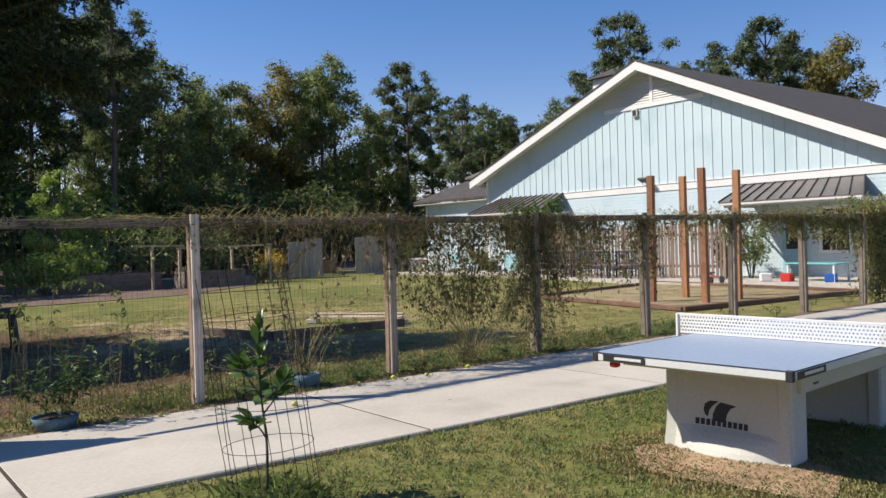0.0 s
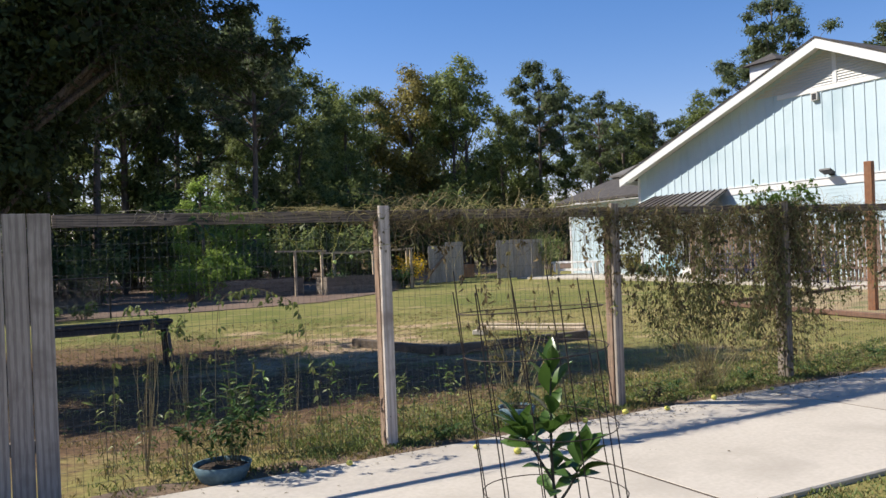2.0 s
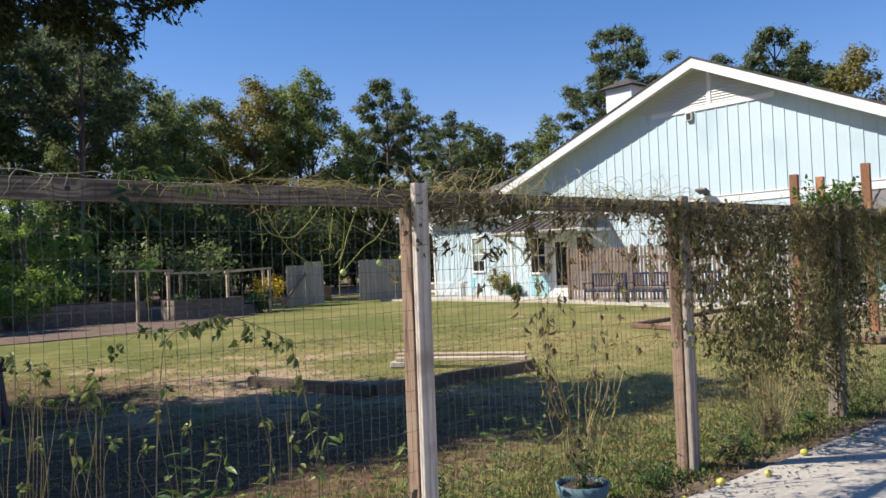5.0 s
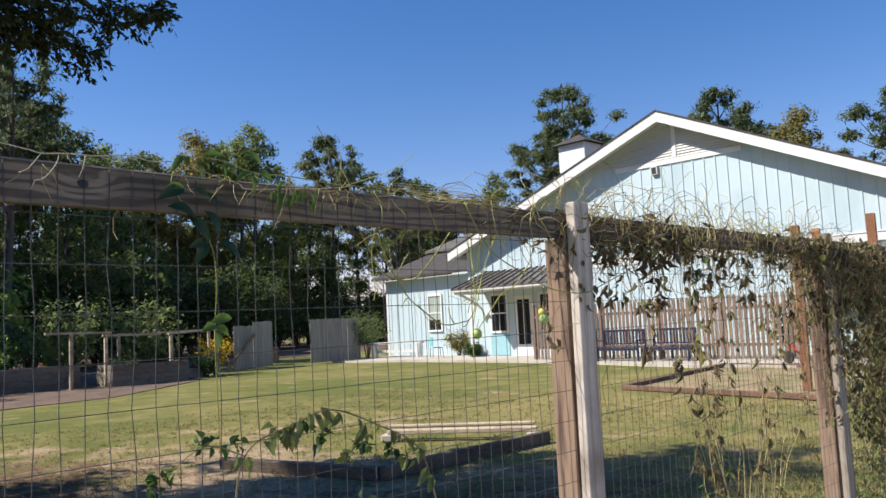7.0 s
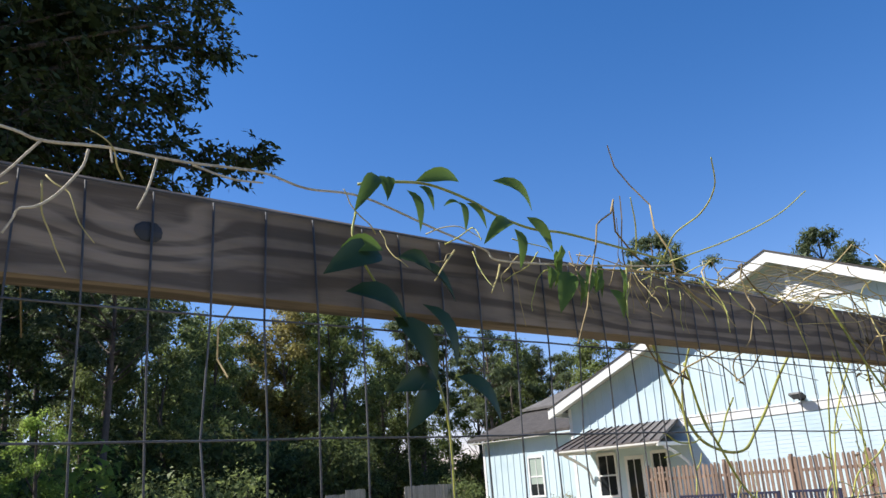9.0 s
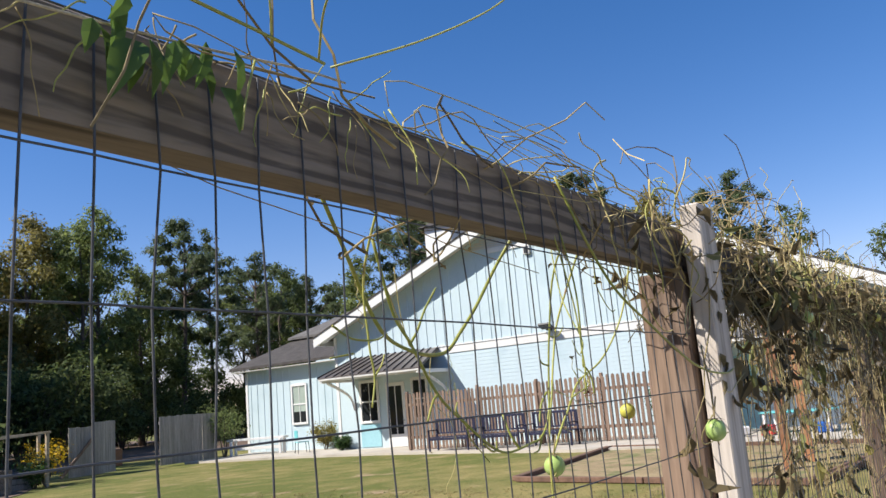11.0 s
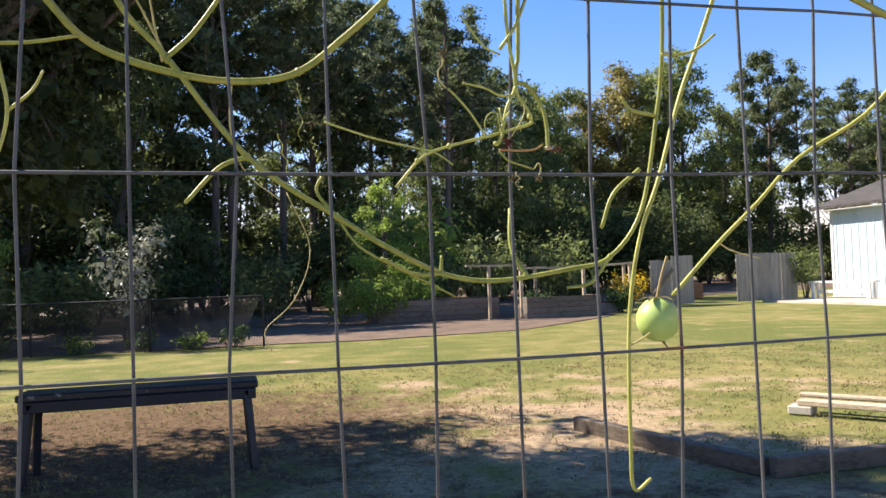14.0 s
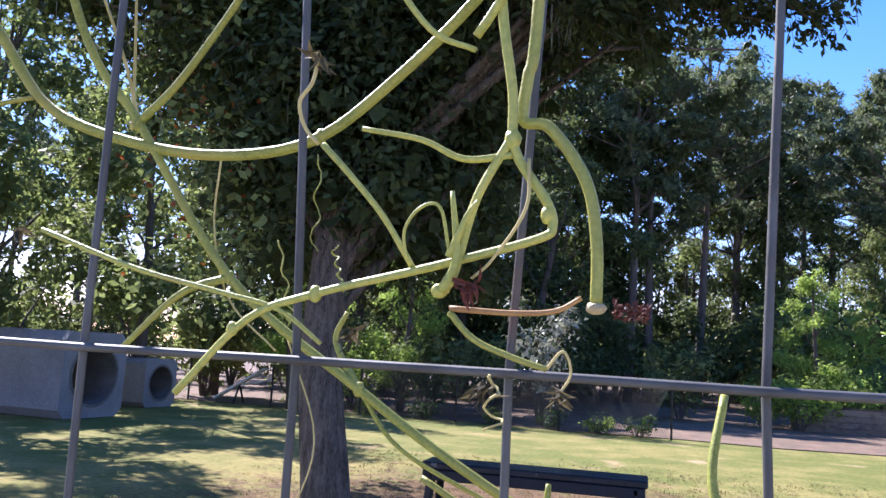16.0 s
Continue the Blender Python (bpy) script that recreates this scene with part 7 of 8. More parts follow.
stalk([(-0.414, 0.132, 1.588), (-0.432, 0.13, 1.569), (-0.452, 0.128, 1.566)], 0.0017, 0.0011, VINE_GREEN, back, "shoot")
stalk([(-0.387, 0.13, 1.655), (-0.410, 0.13, 1.636), (-0.421, 0.13, 1.610)], 0.0018, 0.0015, VINE_GREEN, back, "shoot")
stalk([(-0.372, 0.13, 1.697), (-0.392, 0.13, 1.701), (-0.400, 0.13, 1.711)], 0.0015, 0.0012, VINE_YELLOW, back, "shoot")
stalk([(-0.367, 0.125, 1.744), (-0.353, 0.12, 1.743), (-0.338, 0.12, 1.748), (-0.322, 0.12, 1.76)], 0.0014, 0.001, VINE_YELLOW, back, "shoot")
stalk([(-0.621, 0.135, 1.622), (-0.634, 0.14, 1.640), (-0.630, 0.14, 1.652)], 0.0015, 0.001, VINE_GREEN, back, "shoot")
stalk([(-0.621, 0.135, 1.622), (-0.604, 0.14, 1.600), (-0.566, 0.15, 1.580), (-0.53, 0.16, 1.562)], 0.001, 0.0008, VINE_GREEN, back, "shoot")
stalk([(-0.307, 0.15, 1.597), (-0.294, 0.15, 1.590), (-0.268, 0.15, 1.583)], 0.0008, 0.0006, VINE_DRY, back, "shoot")
stalk([(-0.401, 0.13, 1.52), (-0.388, 0.13, 1.526), (-0.372, 0.13, 1.537)], 0.0009, 0.0006, VINE_DRY, back, "shoot")
curl((-0.645, 0.135, 1.716), (0.02, 0, -1), 0.0022, 2.5, 0.035, 0.0004, VINE_GREEN, back, 1)
curl((-0.660, 0.135, 1.68), (0.3, 0, -1), 0.0018, 3, 0.03, 0.0004, VINE_YELLOW, back, 2)
curl((-0.632, 0.138, 1.66), (-0.2, 0, 1), 0.0016, 4, 0.025, 0.0005, VINE_GREEN, back, 3)
stalk([(-0.69, 0.135, 1.716), (-0.692, 0.138, 1.685), (-0.683, 0.14, 1.655), (-0.66, 0.14, 1.635)], 0.0005, 0.0004, VINE_DRY, back, "tendril")
stalk([(-0.655, 0.14, 1.64), (-0.640, 0.14, 1.60), (-0.652, 0.14, 1.565), (-0.672, 0.14, 1.545), (-0.668, 0.14, 1.53)], 0.0004, 0.0003, VINE_DRY, back, "tendril")
stalk([(-0.732, 0.135, 1.731), (-0.748, 0.14, 1.765), (-0.775, 0.14, 1.82)], 0.0009, 0.0007, VINE_DRY, back, "tendril")
stalk([(-0.735, 0.135, 1.728), (-0.742, 0.14, 1.77), (-0.748, 0.14, 1.83)], 0.0008, 0.0006, VINE_DRY, back, "tendril")

left = thing("vine", "yellowing vine strand hanging at the mesh", "vine")
stalk([(-0.845, 0.05, 1.95), (-0.836, 0.115, 1.82), (-0.832, 0.12, 1.732), (-0.826, 0.12, 1.69), (-0.834, 0.12, 1.655)], 0.0017, 0.0011, VINE_YELLOW, left)
stalk([(-0.893, 0.12, 1.748), (-0.861, 0.12, 1.734), (-0.82, 0.12, 1.733), (-0.785, 0.13, 1.742)], 0.0014, 0.0012, VINE_GREEN, left, "shoot")
stalk([(-0.826, 0.12, 1.69), (-0.812, 0.12, 1.703), (-0.805, 0.12, 1.716)], 0.0012, 0.0008, VINE_YELLOW, left, "shoot")
stalk([(-0.86, 0.12, 1.717), (-0.90, 0.12, 1.712)], 0.0012, 0.001, VINE_GREEN, left, "shoot")
curl((-0.86, 0.11, 1.80), (0.1, 0, -1), 0.003, 4, 0.05, 0.0006, VINE_DRY, left, 5)

front = thing("vine", "yellow-green cut vine stems twisted through the mesh", "vine")
FY = -0.013
stalk([(-0.552, FY + 0.03, 1.93), (-0.549, FY + 0.006, 1.80), (-0.545, FY, 1.74), (-0.543, FY, 1.709), (-0.540, FY, 1.69), (-0.539, FY, 1.678), (-0.5325, FY, 1.668), (-0.531, FY, 1.663), (-0.534, FY - 0.001, 1.660), (-0.555, FY - 0.001, 1.654), (-0.579, FY, 1.648), (-0.594, FY, 1.642), (-0.609, FY, 1.626)], 0.00117, 0.00078, VINE_YELLOW, front)
stalk([(-0.530, FY + 0.03, 1.93), (-0.534, FY + 0.004, 1.80), (-0.536, FY + 0.003, 1.709), (-0.5375, FY + 0.003, 1.694), (-0.538, FY + 0.003, 1.685), (-0.5325, FY + 0.002, 1.683), (-0.525, FY, 1.672), (-0.5225, FY - 0.001, 1.660), (-0.5222, FY - 0.001, 1.6475)], 0.00133, 0.00117, VINE_GREEN, front)
part("cut_end", Geo().ball((-0.5222, FY - 0.001, 1.6473), 0.0019, 0.0018, 0.0012, 12, 8, 0.12, random.Random(3)), CREAM, front, "pale cut stem end", True)
stalk([(-0.5395, FY, 1.681), (-0.546, FY - 0.001, 1.668), (-0.5495, FY - 0.002, 1.653), (-0.5515, FY - 0.002, 1.6495)], 0.00094, 0.00094, VINE_YELLOW, front)
stalk([(-0.5515, FY - 0.002, 1.6495), (-0.549, FY - 0.003, 1.656), (-0.5505, FY - 0.003, 1.669)], 0.00125, 0.00047, VINE_YELLOW, front, "bud")
stalk([(-0.5505, FY - 0.003, 1.656), (-0.547, FY - 0.004, 1.664), (-0.545, FY - 0.004, 1.667)], 0.00086, 0.00039, VINE_YELLOW, front, "bud")
stalk([(-0.5505, FY - 0.003, 1.657), (-0.5525, FY - 0.004, 1.6655), (-0.5565, FY - 0.004, 1.6655), (-0.5595, FY - 0.004, 1.661), (-0.559, FY - 0.003, 1.655)], 0.00037, 0.00031, VINE_YELLOW, front, "tendril")
part("node", Geo().ball((-0.5525, FY - 0.001, 1.6495), 0.0018, 0.0016, 0.0015, 10, 6), VINE_YELLOW, front, "", True)
stalk([(-0.5505, FY, 1.6462), (-0.5385, FY, 1.6458), (-0.530, FY, 1.6465), (-0.525, FY, 1.6492)], 0.00062, 0.00047, TAN_STALK, front, "dry_stalk", 6, 8, "tan dry flower stalk")
rnd = random.Random(17)
g = Geo()
for k in range(150):
    d = (rvec(rnd) + Vector((0.9, 0, 0.5))).normalized()
    p = Vector((-0.5185 + rnd.uniform(-0.001, 0.0055), FY + 0.003 + rnd.uniform(-0.0015, 0.0015), 1.6462 + rnd.uniform(-0.001, 0.0025)))
    g.leaflet(p, d, rvec(rnd), rnd.uniform(0.0006, 0.0021), 0.00042)
part("withered_flower", g, RED_STALK, front, "withered dark red flower")
stalk([(-0.5505, FY, 1.6455), (-0.5455, FY, 1.6405), (-0.538, FY - 0.001, 1.6375), (-0.531, FY - 0.001, 1.6355)], 0.00070, 0.00055, VINE_GREEN, front, "shoot")
stalk([(-0.5395, FY, 1.677), (-0.549, FY - 0.001, 1.676), (-0.558, FY - 0.001, 1.680), (-0.5705, FY - 0.002, 1.6822)], 0.00078, 0.00055, VINE_YELLOW, front, "shoot")
stalk([(-0.579, FY - 0.002, 1.679), (-0.572, FY - 0.002, 1.672), (-0.565, FY - 0.001, 1.664), (-0.5585, FY, 1.654)], 0.00070, 0.00062, VINE_YELLOW, front, "shoot")
stalk([(-0.646, FY - 0.001, 1.660), (-0.621, FY - 0.001, 1.652), (-0.600, FY, 1.6475), (-0.587, FY, 1.6445), (-0.577, FY, 1.638)], 0.00062, 0.00047, VINE_YELLOW, front, "shoot")
stalk([(-0.536, FY - 0.001, 1.676), (-0.536, FY - 0.002, 1.666), (-0.542, FY - 0.002, 1.656), (-0.546, FY - 0.002, 1.652)], 0.00037, 0.00031, VINE_DRY, front, "tendril")
for (x, y, z), s, seed in (((-0.652, FY - 0.001, 1.660), 0.0022, 1), ((-0.5815, FY - 0.002, 1.6985), 0.0026, 2), ((-0.5705, FY, 1.6405), 0.0022, 3), ((-0.5425, FY - 0.001, 1.632), 0.0026, 4), ((-0.5285, FY - 0.001, 1.631), 0.0020, 5), ((-0.5465, FY - 0.003, 1.651), 0.0026, 6)):
    r_ = random.Random(seed)
    g = Geo()
    for k in range(12):
        d = rvec(r_)
        g.leaf(Vector((x, y, z)) + rvec(r_) * s * 0.4, d + Vector((0, 0, -0.8)), rvec(r_), s * 1.5, s * 0.6, 0.8, 0.8)
    part("dry_leaf", g, DEAD_LEAF if seed != 6 else RED_STALK, front, "small curled brown leaf")
stalk([(-0.5815, FY - 0.002, 1.6975), (-0.582, FY - 0.003, 1.692), (-0.5845, FY - 0.003, 1.688), (-0.5835, FY - 0.002, 1.683), (-0.58, FY - 0.002, 1.679)], 0.00043, 0.00043, VINE_DRY, front, "tendril")
curl((-0.541, FY - 0.001, 1.634), (0.1, -0.3, -1), 0.0022, 2, 0.005, 0.00035, VINE_DRY, front, 9)
stalk([(-0.531, FY - 0.001, 1.6355), (-0.528, FY - 0.001, 1.639), (-0.5265, FY, 1.635), (-0.5285, FY, 1.631)], 0.00031, 0.00025, VINE_DRY, front, "tendril")
stalk([(-0.57, FY, 1.72), (-0.558, FY, 1.704), (-0.548, FY, 1.699)], 0.00070, 0.00062, VINE_YELLOW, front, "shoot")
# upper stems that climb to the rail
stalk([(-0.548, FY, 1.702), (-0.535, FY + 0.002, 1.722), (-0.50, 0.03, 1.79), (-0.46, 0.06, 1.90)], 0.00101, 0.00101, VINE_YELLOW, front)


def fruit(x, y, z, rx, rz, mat, label, seed):
    r_ = random.Random(seed)
    t = thing("vine_fruit", label, "fruit", "vine fruits")
    g = Geo()
    g.ball((x, y, z), rx, rx * 0.97, rz, 18, 12, 0.012, r_)
    part("flesh", g, mat, t, smooth=True)
    g = Geo()
    for k in range(5):
        a = k * 1.257
        g.leaf(Vector((x, y, z + rz * 0.96)), Vector((math.cos(a), math.sin(a), 0.35)), Vector((0, 0, 1)), rx * 0.9, rx * 0.35, 0.3, 0.5)
    part("calyx", g, DEAD_LEAF, t, "dry brown calyx")
    g = Geo().tube(smooth_line([(x, y, z + rz * 0.95), (x + 0.003, y - 0.002, z + rz + 0.015), (x + 0.008, y - 0.004, z + rz + 0.032)], 3), 0.0012, 6)
    part("stalk", g, VINE_OLD, t)
    part("tip", Geo().tube([(x + 0.003, y, z - rz * 0.95), (x + 0.008, y, z - rz - 0.006)], 0.0012, 5, 0.0006), VINE_OLD, t)
    return t


fruit(-0.372, 0.138, 1.538, 0.0172, 0.0172, FRUIT, "round pale green vine fruit hanging behind the mesh", 1)
fruit(-0.327, -0.112, 1.578, 0.0155, 0.0165, FRUIT, "round green vine fruit hanging before the post", 2)
fruit(0.03, 0.17, 1.602, 0.0165, 0.016, FRUIT_YELLOW, "small yellow vine fruit behind the post", 3)
fruit(0.95, -0.03, 1.80, 0.016, 0.017, FRUIT, "round green vine fruit in the tangle", 4)
fruit(2.3, -0.05, 1.84, 0.017, 0.018, FRUIT_YELLOW, "yellow vine fruit in the tangle by the rail", 5)

cross = thing("vine", "green vine running across the post towards the tangle", "vine")
stalk([(-0.56, -0.01, 1.95), (-0.526, -0.03, 1.86), (-0.477, -0.045, 1.790), (-0.377, -0.055, 1.738), (-0.283, -0.06, 1.698), (-0.203, -0.062, 1.674), (-0.10, -0.06, 1.662), (0.017, -0.052, 1.664), (0.12, -0.04, 1.69), (0.3, -0.03, 1.74)], 0.0021, 0.0018, VINE_GREEN, cross)
stalk([(-0.30, -0.10, 1.705), (-0.318, -0.11, 1.64), (-0.325, -0.112, 1.596)], 0.0014, 0.0012, VINE_OLD, cross)
stalk([(-0.325, -0.11, 1.60), (-0.29, -0.08, 1.572), (-0.22, -0.06, 1.55), (-0.05, -0.05, 1.556)], 0.001, 0.0008, VINE_DRY, cross, "tendril")
stalk([(-0.045, -0.05, 1.63), (0.0, -0.05, 1.625), (0.05, -0.05, 1.64), (0.2, -0.03, 1.66)], 0.001, 0.0008, VINE_DRY, cross, "tendril")
for k in range(7):
    r_ = random.Random(300 + k)
    x, z = r_.uniform(-0.06, 0.06), r_.uniform(1.5, 1.85)
    g = Geo()
    g.leaf(Vector((x, -0.05, z)), Vector((r_.uniform(-0.5, 0.5), -0.3, -1)), rvec(r_), 0.035, 0.022, 0.5, 0.5)
    part("dry_leaf", g, DEAD_LEAF, cross)

# ---------------------------------------------------------------- leafy vine over the rail
rv = thing("passion_vine", "leafy green vine shoot arching over the fence rail", "vine")
stalk([(-2.05, 0.01, 1.965), (-1.92, -0.02, 1.972), (-1.837, -0.03, 1.961), (-1.81, -0.03, 1.956), (-1.762, -0.03, 1.961), (-1.70, -0.025, 1.964), (-1.622, -0.01, 1.976), (-1.575, -0.01, 1.969), (-1.511, -0.01, 1.972), (-1.42, -0.012, 1.951), (-1.357, -0.015, 1.937), (-1.335, -0.02, 1.925), (-1.19, -0.02, 1.938), (-1.08, -0.03, 1.948), (-0.996, -0.01, 1.965)], 0.0013, 0.0011, VINE_PALE, rv)
for pts in ([(-1.81, -0.03, 1.957), (-1.82, -0.03, 1.943), (-1.836, -0.028, 1.922), (-1.85, -0.02, 1.915)], [(-1.777, -0.03, 1.956), (-1.781, -0.03, 1.94), (-1.796, -0.03, 1.917), (-1.81, -0.03, 1.904), (-1.821, -0.028, 1.901), (-1.824, -0.026, 1.894), (-1.83, -0.025, 1.882)],
            [(-1.76, -0.028, 1.962), (-1.759, -0.03, 1.949)], [(-1.723, -0.027, 1.961), (-1.73, -0.03, 1.934), (-1.738, -0.03, 1.914)], [(-1.69, -0.02, 1.965), (-1.66, -0.03, 1.955), (-1.63, -0.03, 1.957)], [(-1.90, -0.02, 1.97), (-1.925, -0.03, 1.94), (-1.93, -0.03, 1.90), (-1.95, -0.03, 1.87)]):
    stalk(pts, 0.0011, 0.0008, VINE_PALE, rv, "twig")
arch = smooth_line([(-1.53, -0.03, 1.975), (-1.495, -0.045, 1.979), (-1.452, -0.045, 1.984), (-1.40, -0.045, 1.977), (-1.361, -0.045, 1.966), (-1.31, -0.045, 1.959), (-1.254, -0.045, 1.962), (-1.153, -0.045, 1.958), (-1.063, -0.045, 1.953)], 6)
part("stem", Geo().tube(arch, 0.0015, 7), VINE_GREEN, rv, "", True)
rnd = random.Random(44)


def vine_leaf(xa, za, xb, zb, y, broad, mat, tilt=0.25):
    """One narrow leaf from its stalk end to its tip, gently curled."""
    a, b = Vector((xa, y, za)), Vector((xb, y - 0.006, zb))
    d = b - a
    g = Geo()
    n = Vector((rnd.uniform(-0.5, 0.5), -1, tilt + rnd.uniform(-0.3, 0.5)))
    s = d.normalized().cross(n).normalized()
    up, L = s.cross(d.normalized()), d.length
    bend = rnd.uniform(0.06, 0.16) * L
    vs, fs = [], []
    for i in range(7):
        u = i / 6
        w = broad * L * (math.sin(math.pi * u ** 0.8) ** 0.85 if 0 < u < 1 else 0.02)
        c = a + d * u + up * (bend * math.sin(math.pi * u)) + Vector((0, 0, 0.004 * math.sin(math.pi * u)))
        vs += [c - s * w + up * w * 0.45, c, c + s * w + up * w * 0.45]
    for i in range(6):
        k = 3 * i
        fs += [(k, k + 1, k + 4, k + 3), (k + 1, k + 2, k + 5, k + 4)]
    g.add(vs, fs)
    part("leaf", g, mat, rv, "", True)


for xa, za, xb, zb in ((-1.516, 1.981, -1.549, 1.937), (-1.514, 1.982, -1.51, 1.956), (-1.501, 1.983, -1.511, 1.954), (-1.483, 1.973, -1.473, 1.929), (-1.467, 1.98, -1.454, 1.954), (-1.47, 1.985, -1.418, 1.992), (-1.414, 1.973, -1.414, 1.938),
                       (-1.404, 1.973, -1.384, 1.946), (-1.436, 1.964, -1.415, 1.965), (-1.364, 2.006, -1.313, 1.977), (-1.316, 1.972, -1.286, 1.933), (-1.339, 1.96, -1.39, 1.928), (-1.337, 1.955, -1.34, 1.907)):
    vine_leaf(xa, za, xb, zb, -0.045, 0.15, VINE_LEAF)
# shoot that hangs before the rail; shade is put into its leaf colour
hang = smooth_line([(-1.52, -0.01, 1.955), (-1.53, -0.02, 1.92), (-1.50, -0.022, 1.87), (-1.455, -0.022, 1.82), (-1.43, -0.02, 1.76), (-1.425, -0.018, 1.68), (-1.43, -0.016, 1.56), (-1.42, -0.012, 1.3)], 5)
part("stem", Geo().tube(hang, 0.0012, 6), VINE_GREEN, rv, "", True)
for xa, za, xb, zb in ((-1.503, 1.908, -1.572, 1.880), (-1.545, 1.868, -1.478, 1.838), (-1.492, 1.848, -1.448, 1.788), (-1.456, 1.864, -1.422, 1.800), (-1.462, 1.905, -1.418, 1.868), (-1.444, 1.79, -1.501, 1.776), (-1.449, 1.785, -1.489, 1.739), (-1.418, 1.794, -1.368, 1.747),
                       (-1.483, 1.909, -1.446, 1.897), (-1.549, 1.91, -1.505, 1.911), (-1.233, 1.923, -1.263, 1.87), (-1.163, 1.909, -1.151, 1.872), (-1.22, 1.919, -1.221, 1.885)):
    vine_leaf(xa, za, xb, zb, -0.026, 0.2, VINE_LEAF if xa > -1.3 or za == 1.91 else VINE_LEAF_SHADED)
for xa, za, xb, zb in ((-1.43, 1.60, -1.40, 1.575), (-1.43, 1.60, -1.47, 1.585), (-1.43, 1.59, -1.43, 1.545), (-1.44, 1.61, -1.39, 1.615)):
    vine_leaf(xa, za, xb, zb, -0.02, 0.25, VINE_LEAF)
for pts in ([(-1.07, -0.045, 1.955), (-1.12, -0.10, 1.965), (-1.17, -0.17, 1.962), (-1.21, -0.215, 1.97), (-1.25, -0.24, 1.985)],
            [(-1.05, -0.04, 1.955), (-1.0, -0.10, 1.975), (-0.96, -0.15, 2.0), (-0.93, -0.18, 2.03)],
            [(-1.12, -0.04, 1.955), (-1.14, -0.06, 1.985), (-1.17, -0.08, 2.01)],
            [(-1.40, -0.015, 1.93), (-1.425, -0.03, 1.91), (-1.45, -0.04, 1.885)],
            [(-1.34, -0.02, 1.92), (-1.36, -0.035, 1.90), (-1.375, -0.04, 1.88)],
            [(-1.13, -0.03, 1.94), (-1.15, -0.04, 1.90), (-1.16, -0.045, 1.87)],
            [(-0.93, -0.01, 1.955), (-0.92, -0.03, 1.91), (-0.925, -0.035, 1.87)],
            [(-0.78, 0.0, 1.955), (-0.75, -0.03, 1.93), (-0.72, -0.035, 1.87), (-0.70, -0.03, 1.84)]):
    stalk(pts, 0.0011, 0.0007, VINE_YELLOW if pts[0][0] > -1.2 else VINE_DRY, rv, "shoot")
g = Geo()
for k in range(14):
    p = Vector((-1.22 + rnd.uniform(-0.05, 0.05), -0.03, 1.935))
    g.leaf(p + rvec(rnd) * 0.02, Vector((rnd.uniform(-0.6, 0.6), -0.3, -1)), Vector((0, -1, 0.3)) + rvec(rnd) * 0.4, rnd.uniform(0.02, 0.045), 0.014, 0.5, 0.4)
part("young_leaves", g, VINE_LEAF, rv)
# light loops over the rail of the first bay
lt = thing("dry_vine", "pale dry vine loops over the fence rail", "vine")
rnd = random.Random(71)
for k in range(34):
    x = rnd.uniform(-1.25, -0.1) if k > 16 else rnd.uniform(-0.75, -0.02)
    z = 1.95
    side = rnd.choice((-1, 1, 1))
    pts = [Vector((x, 0.02, z))]
    drop = rnd.uniform(0.05, 0.14) if k % 3 == 0 else rnd.uniform(-0.02, 0.06)
    L = rnd.uniform(0.15, 0.5)
    for s in range(1, 7):
        u = s / 6
        pts.append(Vector((x + L * u * rnd.choice((1, 1, -0.3)), 0.02 + (side * 0.05 if side < 0 else side * 0.06) * min(1, u * 3) + rnd.uniform(-0.015, 0.015), z + 0.035 * math.sin(math.pi * u) - drop * u + rnd.uniform(-0.02, 0.02))))
    stalk(pts, 0.001, 0.0006, VINE_DRY if k % 3 else VINE_OLD, lt, "strand", 3, 4)

